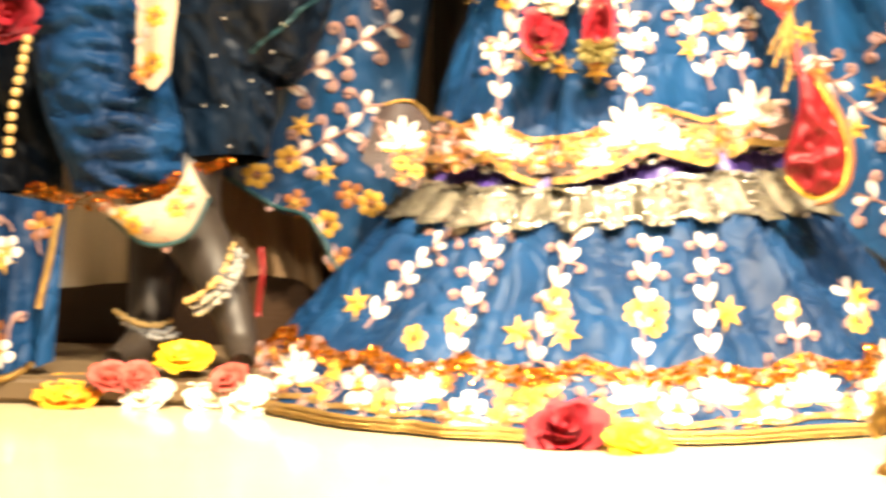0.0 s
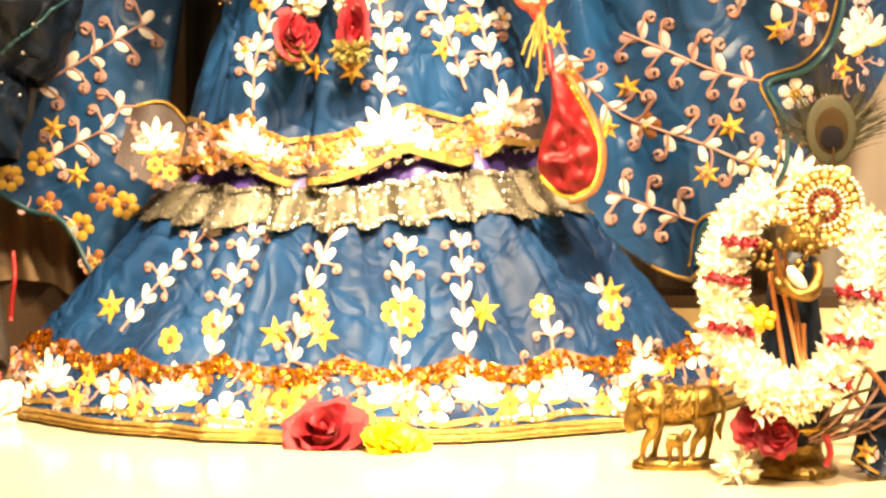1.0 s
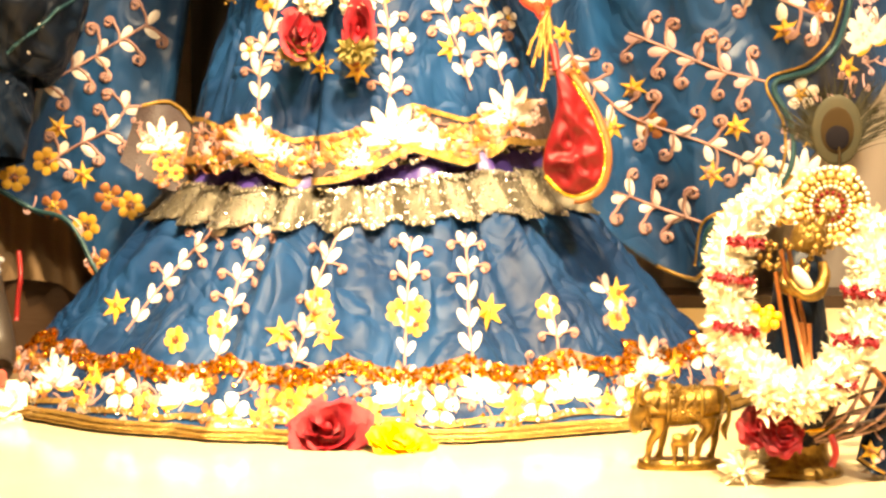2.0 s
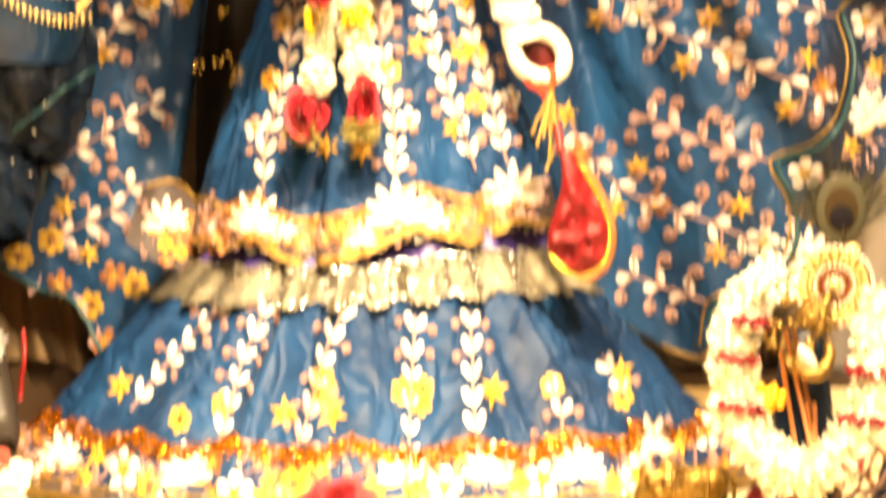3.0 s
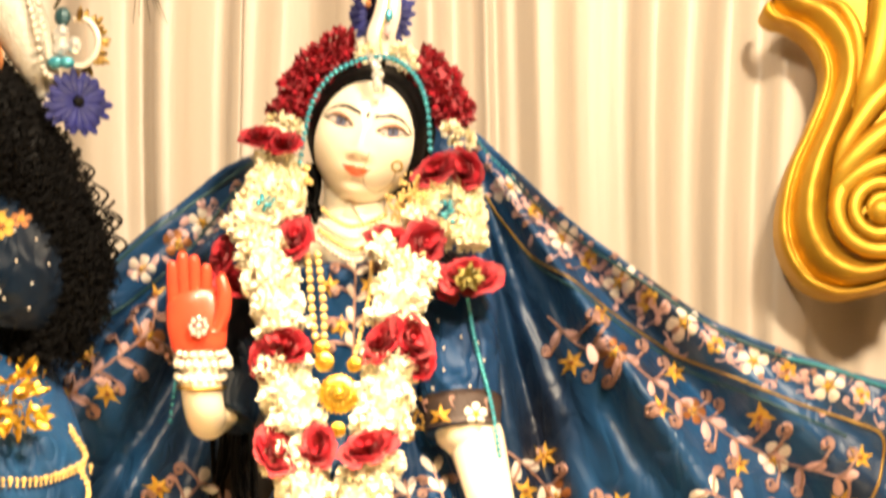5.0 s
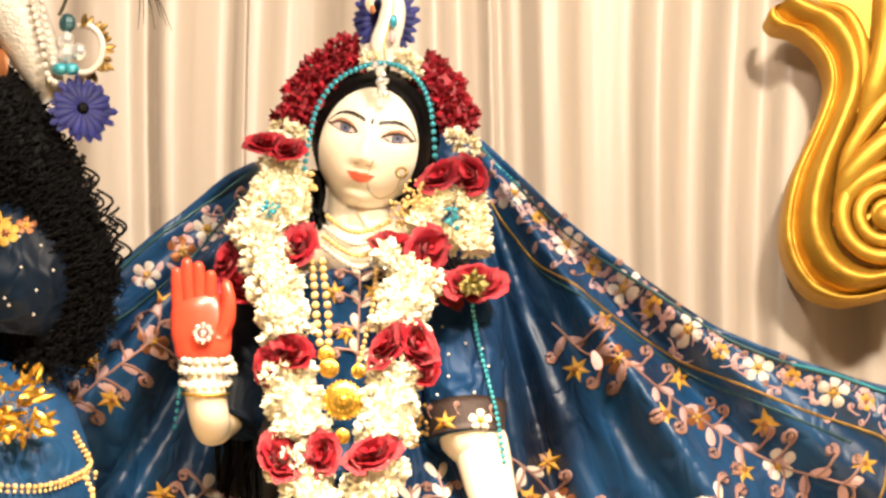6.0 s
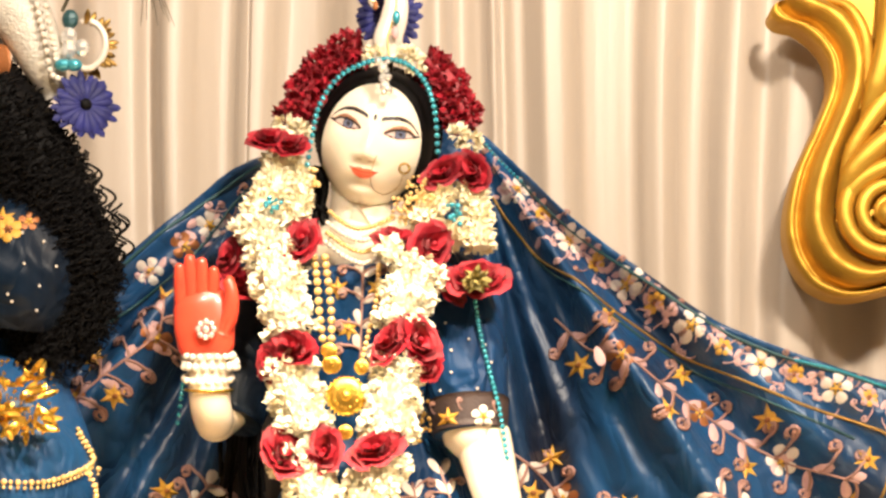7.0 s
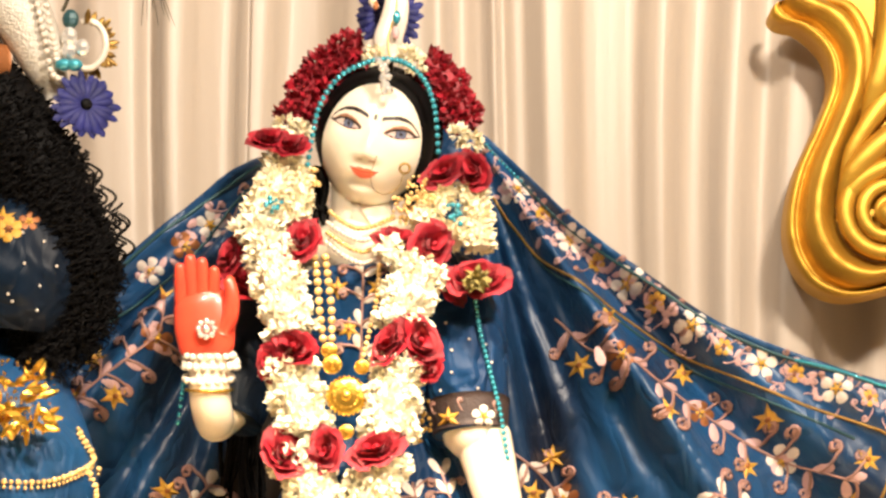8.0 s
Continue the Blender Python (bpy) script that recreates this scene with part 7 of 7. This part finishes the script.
def build_feather():
    ob = thing("peacock_feather", (0.330, -0.380, 0.281), "dark peacock feather with bronze ring standing behind the halo", "feather")
    c = Vector((0.332, -0.380, 0.288))
    low = Vector((0.325, -0.400, 0.216))
    s = Soup()
    tube(s, spline([low, low.lerp(c, 0.6) + Vector((0.004, 0, 0)), c], 12), np.linspace(0.0014, 0.0008, 12), 6)
    part("quill", s.mesh("quill", [FEATHER_RING]), ob)
    s = Soup()
    for n in range(300):
        u = rnd(-1, 1)
        start = c + Vector((0.004 * u, rnd(-.001, .001), rnd(-.030, -.012)))
        a = u * 0.85 + rnd(-.06, .06)
        length = rnd(0.048, 0.070) * (1.0 - 0.15 * abs(u))
        bend = u * 0.30
        pts = [start + Vector((math.sin(a + bend * w) * length * w, rnd(-.0006, .0006), math.cos(a + bend * w) * length * w)) for w in np.linspace(0, 1, 6)]
        tube(s, pts, np.linspace(0.0009, 0.00022, 6), 3)
    tagged(part("barb_fringe", s.mesh("barb_fringe", [FEATHER]), ob), kind="stuff")
    for dy, k, m, nm in ((-0.002, 0.025, FEATHER, "vane"), (-0.0035, 0.0165, FEATHER_RING, "bronze_ring"), (-0.0045, 0.0118, FEATHER_EYE, "dark_heart")):
        s = Soup()
        ball(s, c + Vector((0, dy, -0.002 - (0.006 if k < 0.014 else 0.0))), k, 0, 24, 12, (0.86, 0.08, 1.2 if k > 0.014 else 0.9))
        part(nm, s.mesh(nm, [m]), ob)


build_feather()
small = thing("small_cloth", (0.366, -0.398, 0.000), "dark blue embroidered cloth end beside the pot", "cloth")
pan_ob, pan_soup = hanging_panel("panel", [(0.363, -0.420, 0.085), (0.380, -0.420, 0.089), (0.403, -0.420, 0.089)], [(0.340, -0.450, 0.016), (0.359, -0.460, 0.005), (0.399, -0.450, 0.006)], DARK_SILK, small, 2, 0.004)
CPN = Cloth(pan_ob, pan_soup)
CPN.sew(STAR, (0.353, 0.023), 0.010)
CPN.sew(CURLS[1], (0.361, 0.032), 0.008, 1)
CPN.sew(PINK_LEAVES, (0.361, 0.016), 0.008, 1)
CPN.cord("hem", [(0.342, 0.018), (0.350, 0.013), (0.362, 0.006)], 0.0016, GOLD_TRIM)

# ---- stone step behind, at the foot of the curtain ----
slab("step", (0.22, 0.31, 0.0), (1.3, 0.42, 0.066), TABLE, "cream stone step at the foot of the curtain")
slab("ledge", (0.22, 0.312, 0.066), (1.3, 0.42, 0.080), WOOD, "thin dark wooden ledge on the stone step")

# ---- gilded scroll of the throne ----


def build_scroll():
    ob = thing("gilded_scroll", (0.460, 0.330, 0.840), "large carved gilded scroll standing before the curtain", "ornament")
    outer = spline([(0.395, 0.360, 1.144), (0.383, 0.360, 1.138), (0.380, 0.360, 1.128), (0.389, 0.360, 1.118), (0.412, 0.360, 1.111), (0.436, 0.360, 1.091), (0.448, 0.360, 1.066), (0.447, 0.360, 1.034), (0.427, 0.360, 0.984), (0.406, 0.360, 0.938), (0.394, 0.360, 0.890), (0.394, 0.360, 0.850), (0.407, 0.360, 0.816), (0.429, 0.360, 0.794), (0.468, 0.360, 0.785), (0.535, 0.360, 0.800)], 150)
    inner = spline([(0.410, 0.350, 1.150), (0.420, 0.350, 1.152), (0.440, 0.350, 1.150), (0.462, 0.350, 1.142), (0.484, 0.350, 1.128), (0.498, 0.350, 1.100), (0.502, 0.350, 1.066), (0.495, 0.350, 1.028), (0.478, 0.350, 0.984), (0.462, 0.350, 0.945), (0.452, 0.350, 0.905), (0.452, 0.350, 0.875), (0.462, 0.350, 0.850), (0.480, 0.350, 0.834), (0.505, 0.350, 0.828), (0.545, 0.350, 0.838)], 150)
    # the broad S-shaped body: outer wall, rounded rim, groove, swelling leaf
    s = Soup()
    steps = [(0.0, 0.040), (0.0, 0.0), (0.03, -0.010), (0.10, -0.014), (0.17, -0.011), (0.21, -0.002), (0.25, -0.004), (0.34, -0.018), (0.46, -0.028), (0.58, -0.031), (0.70, -0.026), (0.84, -0.012), (1.0, 0.004)]
    verts = []
    for v, deep in steps:
        for k, (p, q) in enumerate(zip(outer, inner)):
            m = p * (1 - v) + q * v
            verts.append((m[0], m[1] + deep + 0.0012 * noise.noise((m[0] * 60, v * 3, m[2] * 60)), m[2]))
    s.add(verts, grid_faces(len(steps), 150))
    part("scroll_body", s.mesh("scroll_body", [GOLD]), ob)
    for pts, wide in (([(0.455, 0.345, 0.905), (0.466, 0.335, 0.948), (0.486, 0.330, 0.985), (0.512, 0.330, 1.020), (0.545, 0.335, 1.050)], 0.012),
                      ([(0.452, 0.345, 0.890), (0.464, 0.332, 0.922), (0.487, 0.325, 0.950), (0.517, 0.325, 0.975), (0.555, 0.330, 0.992)], 0.015),
                      ([(0.452, 0.345, 0.874), (0.462, 0.335, 0.900), (0.482, 0.328, 0.923), (0.512, 0.325, 0.938), (0.550, 0.330, 0.942)], 0.011),
                      ([(0.480, 0.345, 0.985), (0.497, 0.330, 1.025), (0.511, 0.325, 1.070), (0.520, 0.330, 1.120), (0.520, 0.335, 1.160)], 0.017),
                      ([(0.497, 0.350, 1.005), (0.520, 0.335, 1.050), (0.540, 0.330, 1.100), (0.550, 0.335, 1.160)], 0.016),
                      ([(0.440, 0.345, 1.146), (0.470, 0.335, 1.132), (0.487, 0.330, 1.098), (0.490, 0.335, 1.055), (0.480, 0.345, 1.010)], 0.008)):
        s = Soup()
        n = 44
        tube(s, spline(pts, n), np.interp(np.linspace(0, 1, n), [0, 0.3, 0.75, 1], [0.003, wide * 0.85, wide, wide * 0.8]), 16, 0, 0.75)
        part("acanthus_leaf", s.mesh("acanthus_leaf", [GOLD]), ob)
    c = Vector((0.509, 0.330, 0.880))
    s = Soup()
    pts, rad = [], []
    for v in np.linspace(0, 1, 90):
        a = math.pi * 0.75 + v * 4.6 * math.pi
        r = 0.052 * (1 - 0.84 * v)
        pts.append(c + Vector((r * math.cos(a), 0.004 - 0.014 * v, r * math.sin(a))))
        rad.append(0.0105 * (1 - 0.40 * v))
    tube(s, pts, rad, 14, 0, 0.8)
    part("volute", s.mesh("volute", [GOLD]), ob)
    s = Soup()
    ball(s, c + Vector((0, -0.01, 0)), 0.016, 0, 20, 12, (1, 0.8, 1))
    part("boss", s.mesh("boss", [GOLD]), ob)
    # the carved ground between the ribs
    s = Soup()
    far = np.array((0.601, 0.360, 0.941))
    verts = [tuple(p * (1 - v) + np.array((0.62, 0.352, p[2])) * v) for v in np.linspace(0, 1, 8) for p in inner]
    s.add(verts, grid_faces(8, 150))
    part("ground", s.mesh("ground", [GOLD]), ob)
    s = Soup()
    box(s, (far[0] - 0.06, 0.36, far[2] - 0.10), (far[0] + 0.02, 0.62, far[2] - 0.02))
    part("mount", s.mesh("mount", [WOOD], False), ob)


build_scroll()
